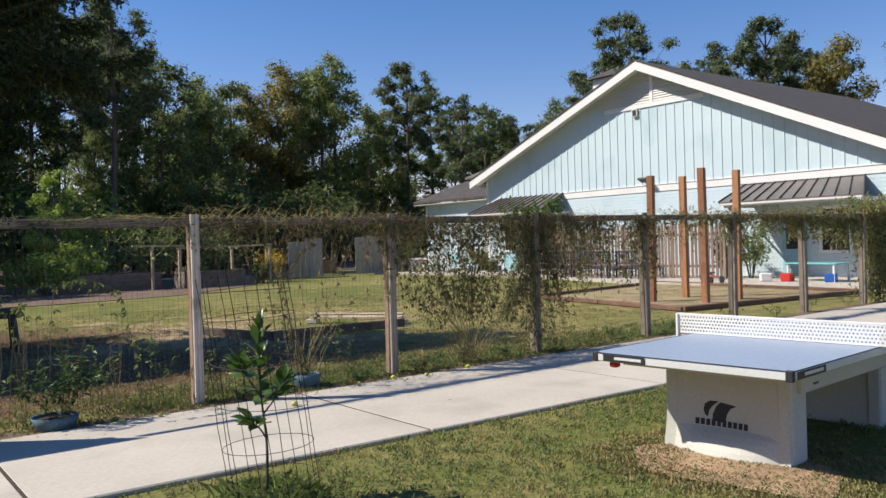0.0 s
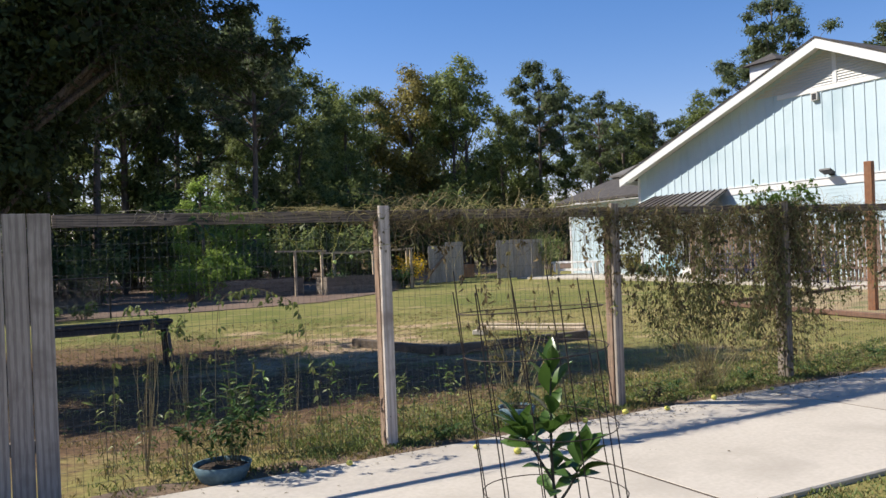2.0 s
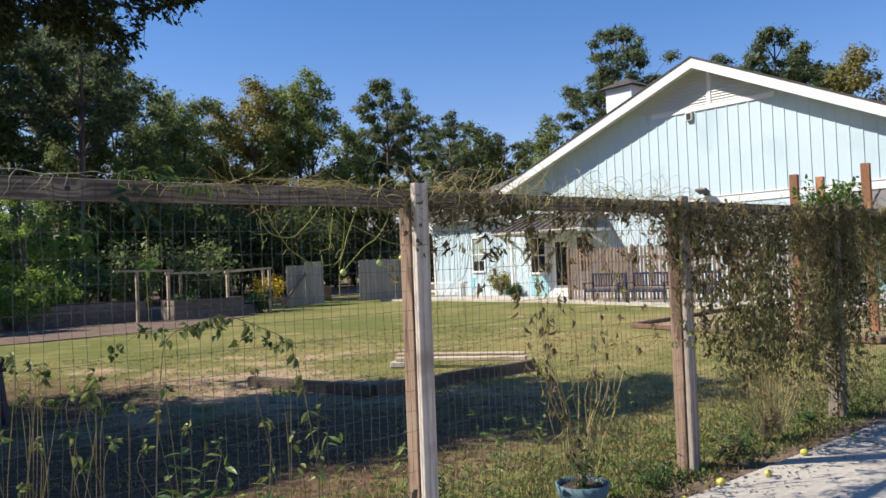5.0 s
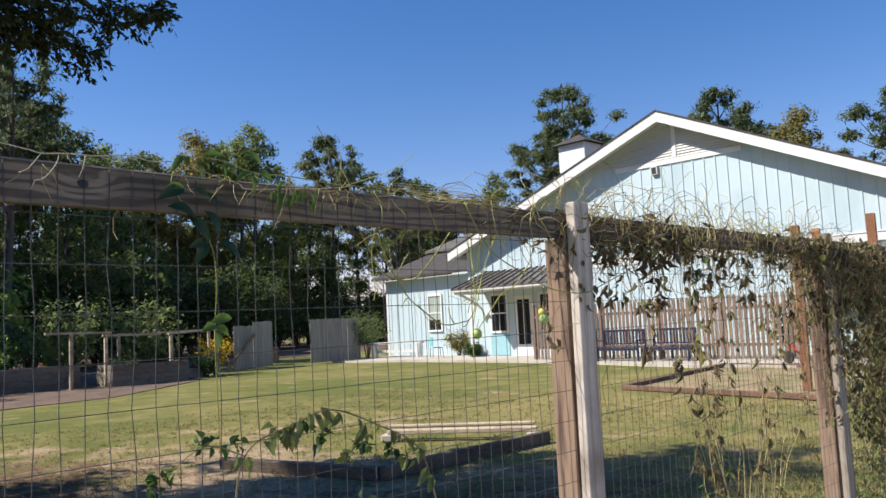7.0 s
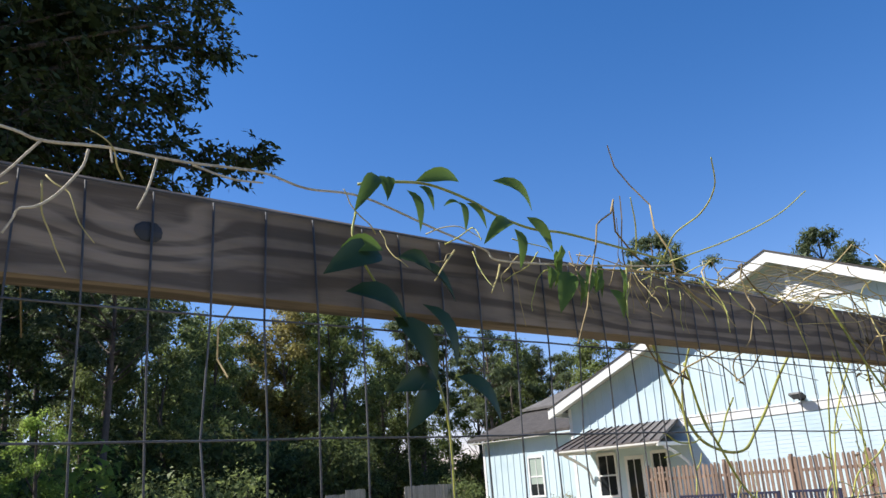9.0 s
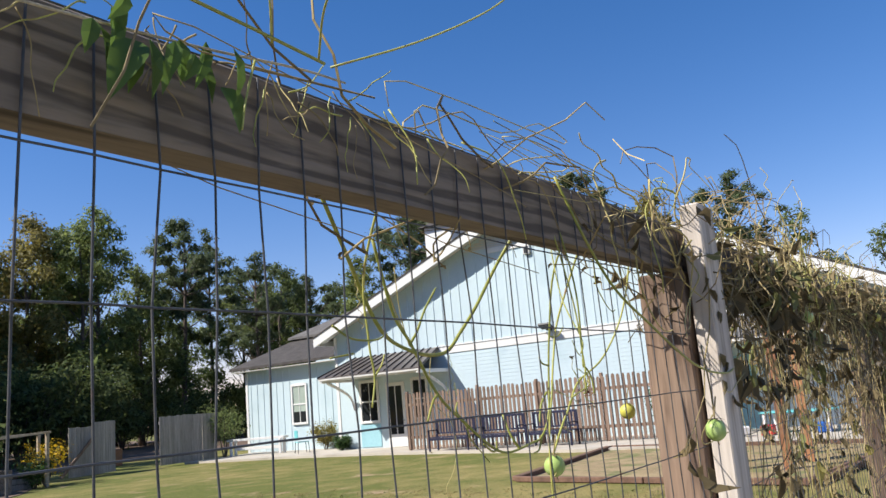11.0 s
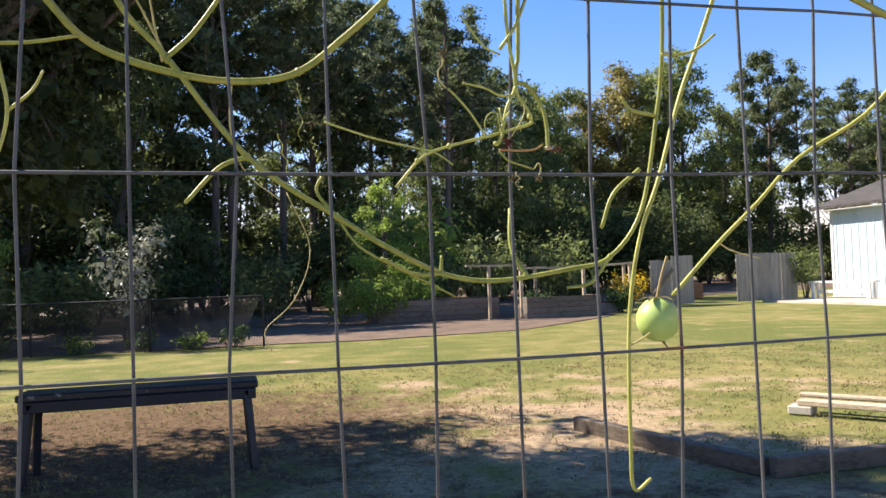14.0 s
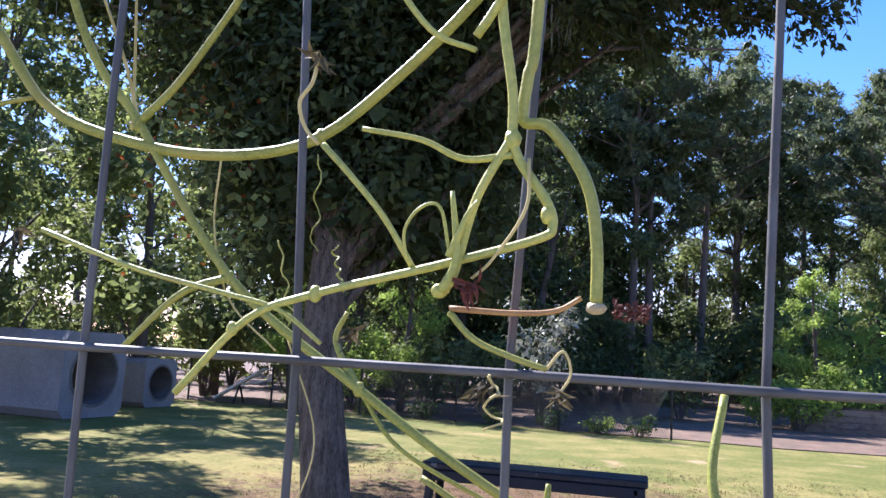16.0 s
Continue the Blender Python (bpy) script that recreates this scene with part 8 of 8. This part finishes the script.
# ---------------------------------------------------------------- dense withered vines on the right-hand bays
def tangle(name, label, hubs, runners, hang, seed, top=0.06, green=0.25, leaf=0.055, x_end=99.0, crowd=(0, 0, 1, 2, 3), low=0.13):
    """Withered climbers: wiry runners along the rail, and strands that hang from it with curled dead leaves. hubs: (place, width, drop, share)."""
    r = random.Random(seed)
    t = thing(name, label, "vine", "withered vines", kind="stuff")
    brown, tan, dead, fresh = Geo(), Geo(), Geo(), Geo()
    shares = [h[3] for h in hubs]
    for k in range(runners):
        x, wide, _, _ = r.choices(hubs, shares)[0]
        p = Vector((r.gauss(x, wide), r.choice((-0.02, 0.06)) + r.uniform(-0.025, 0.025), 1.94 + r.uniform(-low, top)))
        way = Vector((r.choice((-1, 1)), 0, r.uniform(-0.25, 0.35)))
        pts, step = [p], r.uniform(0.03, 0.06)
        for _ in range(r.randrange(6, 13)):
            way = (way + rvec(r) * 0.5 + Vector((0, 0, (1.98 - low * 0.45 - p.z) * 2.2))).normalized()
            p = p + way * step
            if p.x > x_end:
                break
            y = p.y
            if 1.86 < p.z < 1.952 and -0.006 < y < 0.05:
                y = -0.012 if y < 0.02 else 0.054
            p = Vector((p.x, min(max(y, -0.1), 0.14), p.z))
            pts.append(p)
        if len(pts) > 2:
            (tan if k % 5 < 2 else brown).tube(pts, r.uniform(0.0012, 0.0024), 3, 0.001, False)
        if k % 2:
            for q in pts[::3]:
                if q.z > 1.955 and green < 0.7:
                    continue
                tgt = fresh if r.random() < green else dead
                L = leaf * r.uniform(0.5, 1.1)
                tgt.leaf(q, rvec(r) + Vector((0, 0, -0.4)), rvec(r), L, L * r.uniform(0.24, 0.46), 1.7, 0.6)
    for k in range(hang):
        x, wide, drop, _ = r.choices(hubs, shares)[0]
        p = Vector((r.gauss(x, wide), r.choice((-0.03, 0.055)) + r.uniform(-0.02, 0.02), 1.93 + r.uniform(-0.07, 0.05)))
        fall = min(1.86, drop * r.uniform(0.12, 1.0) ** 1.4 * 1.35)
        n_ = max(4, int(fall / 0.055))
        drift, pts = r.gauss(0, 0.012), [p]
        for _ in range(n_):
            p = p + Vector((drift + r.uniform(-0.024, 0.024), r.uniform(-0.016, 0.016), -fall / n_ * r.uniform(0.55, 1.35)))
            p.y = min(max(p.y, -0.13), 0.16)
            if p.x < x_end:
                pts.append(p.copy())
        (tan if k % 4 == 0 else brown).tube(pts, r.uniform(0.0011, 0.0022), 3, 0.0008, False)
        mine = fresh if r.random() < green else dead
        for q in pts[1:]:
            for _ in range(r.choice(crowd)):
                L = leaf * r.uniform(0.5, 1.15)
                mine.leaf(q + rvec(r) * 0.02, Vector((r.uniform(-0.7, 0.7), r.uniform(-0.7, 0.7), -1)), rvec(r), L, L * r.uniform(0.24, 0.46), 1.7, 0.6)
            if r.random() < 0.25:
                d = rvec(r)
                (tan if r.random() < 0.4 else brown).tube([q, q + Vector((d.x, d.y * 0.5, d.z * 0.6 - 0.2)) * r.uniform(0.04, 0.15)], 0.001, 3, 0.0007, False)
    part("brown_stems", brown, VINE_BROWN, t)
    part("tan_stems", tan, VINE_TAN, t)
    part("dead_leaves", dead, DEAD_DARK, t)
    if fresh.f:
        part("green_leaves", fresh, LEAF_TANGLE, t)
    return t


tangle("withered_vine", "thin yellow-tan vine loops along the first rail", [(-0.95, 0.3, 0.12, 1), (-0.3, 0.18, 0.2, 1.2)], 17, 3, 399, 0.0, 0.0, 0.02, -0.05, (0, 0, 0, 1))
tangle("withered_vine", "brown withered vine hanging in tufts down the mesh", [(0.14, 0.07, 0.3, 0.9), (0.42, 0.16, 0.35, 1.5), (0.8, 0.12, 0.35, 0.5), (1.2, 0.2, 0.75, 1.0), (1.62, 0.14, 0.5, 0.6), (1.98, 0.12, 0.6, 0.7), (2.4, 0.12, 0.8, 1.5)], 300, 150, 401, 0.015, 0.15, 0.055, 99.0, (0, 0, 0, 0, 1, 4))
tangle("withered_vine", "dense olive-brown vine curtain down to the ground", [(2.62, 0.14, 0.85, 1.4), (3.0, 0.2, 0.9, 1.5), (3.4, 0.22, 0.95, 1.4), (3.85, 0.22, 1.15, 1.3), (4.3, 0.22, 1.2, 1.3), (4.72, 0.18, 1.2, 1.5)], 680, 210, 403, 0.03, 0.5, 0.055, 99.0, (0, 0, 0, 1, 4), 0.42)
tangle("withered_vine", "leafy vine on the far bays of the fence", [(4.98, 0.16, 1.6, 2.2), (5.6, 0.3, 0.9, 1.4), (6.3, 0.3, 0.85, 1.4), (7.35, 0.2, 0.9, 1.2)], 280, 560, 405, 0.06, 0.55)
tangle("withered_vine", "thin leafy vine on the far bays of the fence", [(8.3, 0.4, 0.4, 1), (9.3, 0.4, 0.35, 1.3), (9.9, 0.2, 0.6, 1.0), (10.8, 0.5, 0.35, 1.3), (11.7, 0.4, 0.3, 1.2)], 420, 300, 406, 0.09, 0.75, 0.06)
tangle("withered_vine", "bushy green vine on the last fence bays", [(12.3, 0.3, 0.4, 1), (13.2, 0.4, 0.45, 1.0), (14.2, 0.3, 0.6, 1.0), (15.4, 0.3, 2.1, 1.8), (16.1, 0.35, 2.2, 2.2)], 420, 480, 407, 0.16, 0.85, 0.075, 17.2, (0, 1, 2, 3, 4))
up = thing("withered_vine", "green shoots that rise above the last fence bays", "vine", "withered vines", kind="stuff")
rnd = random.Random(411)
gs, gl = Geo(), Geo()
for k in range(80):
    p = Vector((rnd.gauss(15.4, 0.6), rnd.uniform(-0.25, 0.3), 1.95))
    if p.x > 17.1:
        continue
    way, pts = Vector((rnd.uniform(-0.6, 0.6), rnd.uniform(-0.4, 0.4), 1)), [p]
    for _ in range(rnd.randrange(2, 7)):
        way = (way.normalized() + rvec(rnd) * 0.4 + Vector((0, 0, 0.02))).normalized()
        pts.append(pts[-1] + way * 0.08)
        for _ in range(3):
            L = rnd.uniform(0.05, 0.09)
            gl.leaf(pts[-1], rvec(rnd), rvec(rnd), L, L * 0.5, 0.5, 0.3)
    gs.tube(pts, 0.003, 3, 0.0015, False)
part("shoots", gs, VINE_TAN, up)
part("green_leaves", gl, LEAF_TANGLE, up)
# climbing stems that rise from the ground in the second bay
cs = thing("climbing_vine", "bare climbing vine stems rising from the grey pot", "vine")
rnd = random.Random(82)
for k in range(26):
    x = 1.25 + rnd.uniform(-0.08, 0.12)
    tip = Vector((1.25 + rnd.uniform(-0.55, 0.7), 0.03 + rnd.uniform(-0.05, 0.05), rnd.uniform(0.8, 1.9)))
    pts = [Vector((x, 0.03, 0.1)) + (tip - Vector((x, 0.03, 0.1))) * (s / 6) + Vector((rnd.uniform(-0.05, 0.05), rnd.uniform(-0.02, 0.02), 0)) * (1 if 0 < s < 6 else 0) for s in range(7)]
    g = Geo().tube(smooth_line(pts, 3), 0.0034, 4, 0.0014)
    for _ in range(9):
        p = pts[rnd.randrange(2, 7)]
        L = rnd.uniform(0.03, 0.07)
        g.mi = 1
        g.leaf(Vector(p), Vector((rnd.uniform(-0.6, 0.6), rnd.uniform(-0.4, 0.4), -1)), rvec(rnd), L, L * 0.45, 0.6, 0.5)
    part("stem", g, [VINE_OLD if k % 2 else VINE_DRY, DEAD_LEAF if k % 3 else LEAF_OLIVE], cs)

bare = thing("withered_vine", "long bare tan vine stems netted across the mesh", "vine", "withered vines", kind="stuff")
rnd = random.Random(417)
ga, gb = Geo(), Geo()
for k in range(64):
    x = rnd.choice((0.25, 0.5, 0.9, 1.3, 1.7, 2.3)) + rnd.gauss(0, 0.12)
    p = Vector((x, rnd.choice((-0.03, 0.05)), 1.9 + rnd.uniform(-0.1, 0.05)))
    way, pts = Vector((rnd.uniform(-1, 1), 0, rnd.uniform(-1, -0.1))).normalized(), [p]
    for _ in range(rnd.randrange(10, 26)):
        way = (way + rvec(rnd) * 0.45 + Vector((0, 0, -0.12))).normalized()
        p = p + way * 0.045
        p = Vector((min(max(p.x, 0.07), 2.4), min(max(p.y, -0.1), 0.13), max(p.z, 0.7)))
        pts.append(p)
    (ga if k % 2 else gb).tube(smooth_line(pts, 2), rnd.uniform(0.0012, 0.0021), 4, 0.0007, False)
part("tan_stem", ga, VINE_TAN, bare)
part("brown_stem", gb, VINE_BROWN, bare)

# wiry ends that stand up from the rail
ends = thing("dry_vine", "wiry pale vine ends curling up from the rail", "vine")
rnd = random.Random(93)
g, gy = Geo(), Geo()
for k in range(100):
    x = rnd.uniform(0.0, 5.2) if k % 3 else rnd.uniform(0.2, 2.6)
    p = Vector((x, rnd.uniform(-0.05, 0.08), 1.95))
    d = Vector((rnd.uniform(-1, 1), rnd.uniform(-0.5, 0.5), rnd.uniform(0.2, 1.0))).normalized()
    L, pts = rnd.uniform(0.03, 0.12), [p]
    for s in range(6):
        d = (d + rvec(rnd) * 0.35 + Vector((0, 0, -0.18))).normalized()
        pts.append(pts[-1] + d * L / 6)
    (g if k % 2 else gy).tube(smooth_line(pts, 2), 0.0016, 3, 0.0008, False)
tagged(part("pale_end", g, VINE_DRY, ends), kind="stuff")
tagged(part("green_end", gy, VINE_YELLOW, ends), kind="stuff")

# a fanned climber that fills the third bay
fan = thing("climbing_vine", "fanned leafy climber rising from the fence foot to the rail", "vine")
rnd = random.Random(58)
for k in range(70):
    base = Vector((3.72 + rnd.uniform(-0.25, 0.25), rnd.uniform(0.0, 0.05), 0.05))
    tip = Vector((rnd.uniform(2.6, 4.95), rnd.uniform(-0.06, 0.10), rnd.uniform(1.0, 1.98)))
    mid = base.lerp(tip, 0.5) + Vector((rnd.uniform(-0.12, 0.12) + 0.16 * (tip.x - base.x), rnd.uniform(-0.04, 0.04), rnd.uniform(-0.05, 0.15)))
    ln_ = smooth_line([base, base.lerp(mid, 0.5) + rvec(rnd) * 0.03, mid, mid.lerp(tip, 0.5) + rvec(rnd) * 0.05, tip], 4)
    part("stem", Geo().tube(ln_, rnd.uniform(0.002, 0.0042), 4, 0.0012), VINE_OLD if k % 3 else VINE_DRY, fan)
    g = Geo()
    for p in ln_[7:]:
        for _ in range(rnd.randrange(3, 10)):
            q = Vector(p) + rvec(rnd) * rnd.uniform(0.01, 0.09)
            L = rnd.uniform(0.025, 0.06)
            g.leaf(q, Vector((rnd.uniform(-0.7, 0.7), rnd.uniform(-0.5, 0.5), -1)), rvec(rnd), L, L * 0.5, 0.5, 0.4)
        if rnd.random() < 0.5:
            d = rvec(rnd)
            g.tube([p, Vector(p) + Vector((d.x, d.y * 0.4, d.z)) * rnd.uniform(0.05, 0.16)], 0.0012, 3, 0.0008, False)
    part("leaves", g, LEAF_TANGLE if k % 3 else DEAD_LEAF, fan)

for p, r in (((-0.732, 0.135, 1.730), 0.0031), ((-0.681, 0.135, 1.664), 0.0028), ((-0.621, 0.135, 1.622), 0.0028), ((-0.546, 0.135, 1.580), 0.0026), ((-0.481, 0.137, 1.577), 0.0026), ((-0.414, 0.132, 1.588), 0.0025), ((-0.645, 0.135, 1.724), 0.003)):
    knuckle(p, r * 0.86, back, VINE_GREEN)
for p, r in (((-0.545, FY, 1.738), 0.0021), ((-0.5395, FY, 1.680), 0.0022), ((-0.579, FY, 1.648), 0.0018), ((-0.532, FY, 1.665), 0.0018), ((-0.597, FY, 1.640), 0.0016)):
    knuckle(p, r * 0.8, front, VINE_YELLOW)

# curled yellow-tan strands that hang below the rail of the second bay
hc = thing("dry_vine", "curled yellow-tan vine strands hanging at the rail", "vine")
rnd = random.Random(64)
for k in range(120):
    x = rnd.gauss(1.15, 0.45) if k % 2 else rnd.uniform(0.08, 2.4)
    x = min(2.42, max(0.06, x))
    if k % 9 == 8:
        x = -abs(rnd.gauss(0.0, 0.3)) - 0.03
    side = rnd.choice((-0.035, -0.02, 0.06))
    d = Vector((rnd.uniform(-1, 1), 0, rnd.uniform(-0.6, 0.5)))
    p = Vector((x, side, 1.95 + rnd.uniform(-0.04, 0.06)))
    pts, turn = [p], rnd.uniform(-0.5, 0.5)
    for s in range(9):
        c_, s_ = math.cos(turn), math.sin(turn)
        d = Vector((d.x * c_ - d.z * s_, 0.25 * rnd.uniform(-1, 1), d.x * s_ + d.z * c_ - 0.06))
        p = p + d.normalized() * rnd.uniform(0.02, 0.045)
        pts.append(Vector((p.x, min(max(p.y, -0.08), 0.12) if not -0.01 < p.y < 0.05 else side, p.z)))
    stalk(pts, rnd.uniform(0.0014, 0.0022), 0.0009, VINE_DRY if k % 4 else VINE_YELLOW, hc, "strand", 3, 4)

# fresh leafy shoots above the rail at the third post
fs_ = thing("leafy_vine", "fresh green vine shoots standing above the rail", "vine")
rnd = random.Random(29)
for k in range(22):
    p = Vector((rnd.uniform(4.3, 5.6), rnd.uniform(-0.04, 0.08), 1.93))
    tip = p + Vector((rnd.uniform(-0.25, 0.25), rnd.uniform(-0.1, 0.1), rnd.uniform(0.08, 0.3)))
    ln_ = smooth_line([p, p.lerp(tip, 0.5) + rvec(rnd) * 0.04, tip], 4)
    part("stem", Geo().tube(ln_, 0.002, 4, 0.001), WEED_STEM, fs_)
    g = Geo()
    for q in ln_[1:]:
        for _ in range(4):
            L = rnd.uniform(0.03, 0.065)
            g.leaf(Vector(q) + rvec(rnd) * 0.02, rvec(rnd) + Vector((0, 0, -0.2)), rvec(rnd) + Vector((0, 0, 1)), L, L * 0.55, 0.3, 0.3)
    part("leaves", g, VINE_LEAF, fs_)

# short wiry bits caught on the rail of the first bay
wb_ = thing("dry_vine", "short wiry vine bits caught on the rail", "vine")
rnd = random.Random(101)
for k in range(46):
    x = rnd.gauss(-1.12, 0.16) if k % 3 else rnd.uniform(-1.9, -0.2)
    p = Vector((x, -0.008, 1.945 + rnd.uniform(-0.02, 0.015)))
    d = Vector((rnd.uniform(-1, 1), -0.25, rnd.uniform(-1.0, 0.25))).normalized()
    pts = [p]
    for s in range(5):
        d = (d + rvec(rnd) * 0.4 + Vector((0, 0, -0.15))).normalized()
        p = p + d * rnd.uniform(0.008, 0.02)
        pts.append(Vector((p.x, min(p.y, -0.008) if p.z < 1.955 else p.y, p.z)))
    stalk(pts, rnd.uniform(0.0006, 0.001), 0.0005, (VINE_DRY, VINE_YELLOW, VINE_OLD)[k % 3], wb_, "strand", 3, 4)

# ---------------------------------------------------------------- turf
def blades(name, label, area, count, h, mat, seed, keep=None, fade=True):
    """Grass blades in loose tufts over an area of the plan."""
    r = random.Random(seed)
    x0, x1, y0, y1 = area
    g = Geo()
    made = 0
    while made < count:
        cx, cy = r.uniform(x0, x1), r.uniform(y0, y1)
        rim = min(cx - x0, x1 - cx, (cy - y0) if y0 < -1 else 1.5, (y1 - cy) if y1 > 1 else 1.5, 1.5) / 1.5
        if fade and r.random() > rim or keep and not keep(cx, cy, r):
            continue
        for _ in range(r.randrange(4, 10)):
            x, y = cx + r.gauss(0, 0.035), cy + r.gauss(0, 0.035)
            a = r.uniform(0, 6.283)
            L, w = h * r.uniform(0.5, 1.35), 0.0035 + 0.0025 * r.random()
            dx, dy = math.cos(a), math.sin(a)
            lean = r.uniform(0.2, 1.0) * L
            g.add([(x - dy * w, y + dx * w, 0), (x + dy * w, y - dx * w, 0), (x + dx * lean * 0.45 + dy * w * 0.7, y + dy * lean * 0.45 - dx * w * 0.7, L * 0.62), (x + dx * lean, y + dy * lean, L * 0.8)], [(0, 1, 2), (0, 2, 3)])
            made += 1
    return alone(name, g, mat, label, "grass", kind="stuff")


def patch(x, y, r):
    return noise.noise((x * 0.8, y * 0.8, 2)) + 0.35 * r.uniform(-1, 1) > -0.25


blades("grass", "short green lawn grass on the verge", (-6.0, 9.0, -8.5, -2.55), 84000, 0.03, GRASS_GREEN, 1, lambda x, y, r: patch(x, y, r) and y < -2.71 - 0.03 * x + 0.06 * noise.noise((x * 4, 0, 0)))
blades("grass", "straw-coloured dry grass among the lawn", (-6.0, 9.0, -8.5, -2.55), 22000, 0.035, GRASS_DRY, 2, lambda x, y, r: y < -2.76 - 0.03 * x)
blades("grass", "longer green grass along the fence foot", (-2.5, 10.0, -0.33, 1.6), 26000, 0.045, GRASS_GREEN, 3, lambda x, y, r: (x > -0.7 or r.random() < 0.35) and y > -0.17 + 0.1 * noise.noise((x * 2.2, 3, 0)) + 0.05 * r.gauss(0, 1) and (r.random() < 1.25 - 0.55 * y or patch(x, y, r) and r.random() < 0.5))
blades("grass", "dry grass along the fence foot", (-2.5, 8.0, -0.3, 2.2), 10000, 0.05, GRASS_DRY, 4)
blades("grass", "short green grass of the back lawn", (-6, 12, 1.6, 14), 10000, 0.03, GRASS_GREEN, 5, patch)
blades("grass", "short dry grass of the back lawn", (-6, 12, 1.6, 14), 36000, 0.03, GRASS_DRY, 6, lambda x, y, r: not patch(x, y, r) or r.random() < 0.3)

blades("grass", "long uncut grass round the sapling stem", (-1.25, -0.5, -3.85, -3.15), 900, 0.11, GRASS_GREEN, 8, lambda x, y, r: math.hypot(x + 0.86, y + 3.47) < 0.3 + r.uniform(-0.15, 0.05), False)
blades("grass", "dry straw round the worn table foot", (0.9, 3.5, -6.4, -4.0), 9000, 0.03, GRASS_DRY, 7, lambda x, y, r: 0.55 < math.hypot((x - 1.95) / 0.7, (y + 5.05) / 0.95) + r.uniform(-0.2, 0.2) < 1.15, False)
# bare litter-strewn soil between the fence and the path
g = Geo()
cells = 140
for k in range(cells + 1):
    x = -2.9 + 13.0 * k / cells
    g.v += [(x, -0.345, 0.007), (x, -0.27, 0.009), (x, -0.12 + 0.11 * noise.noise((x * 2.2, 3, 0)) + 0.03 * noise.noise((x * 9, 3, 4)), 0.004)]
for k in range(cells):
    q = 3 * k
    for a in (q, q + 1):
        g.f.append((a, a + 3, a + 4, a + 1))
        g.m.append(0)
alone("soil_strip", g, EDGE_SOIL, "brown bare soil with leaf litter along the path", "soil", kind="structure")
# fallen leaves and small litter on the path and under the tree
rnd = random.Random(12)
g = Geo()
for k in range(5200):
    if k < 1100:
        x, y, z = (rnd.uniform(0.8, 8) if k % 3 else rnd.uniform(-2.4, 8)), -0.35 - abs(rnd.gauss(0, 0.16 if k % 4 else 0.5)), 0.030
    elif k < 1500:
        x, y, z = rnd.uniform(-2.4, 9), rnd.uniform(-0.33, -0.08), 0.014
    else:
        x, y, z = rnd.gauss(-1.2, 2.6), rnd.gauss(6.4, 2.8), 0.02
        if y < 0.2 and k >= 1500:
            continue
    a = rnd.uniform(0, 6.28)
    L = rnd.uniform(0.02, 0.055) * (0.6 if k < 1500 else 1.0)
    g.leaf(Vector((x, y, z)), Vector((math.cos(a), math.sin(a), rnd.uniform(-0.1, 0.3))), Vector((0, 0, 1)), L, L * 0.5, 0.4, 0.1)
alone("fallen_leaves", g, DEAD_LEAF, "dry brown fallen leaves on path and lawn", "leaves", kind="stuff")
rnd = random.Random(13)
for k in range(9):
    x, y = (0.45, -0.55, 0.62, 1.7, 2.2, 3.3, 4.1, -0.9, 2.6)[k], (-0.62, -0.45, -0.95, -0.42, -0.38, -0.42, -0.45, -0.42, -0.5)[k]
    s = rnd.uniform(0.022, 0.034)
    f = alone("fallen_fruit", Geo().ball((x, y, 0.026 + s * 0.7), s, s * 0.9, s * 0.75, 10, 7, 0.04, rnd), FRUIT_YELLOW, "small fallen yellow-green fruit on the path", "fruit", "fallen fruits", smooth=True)
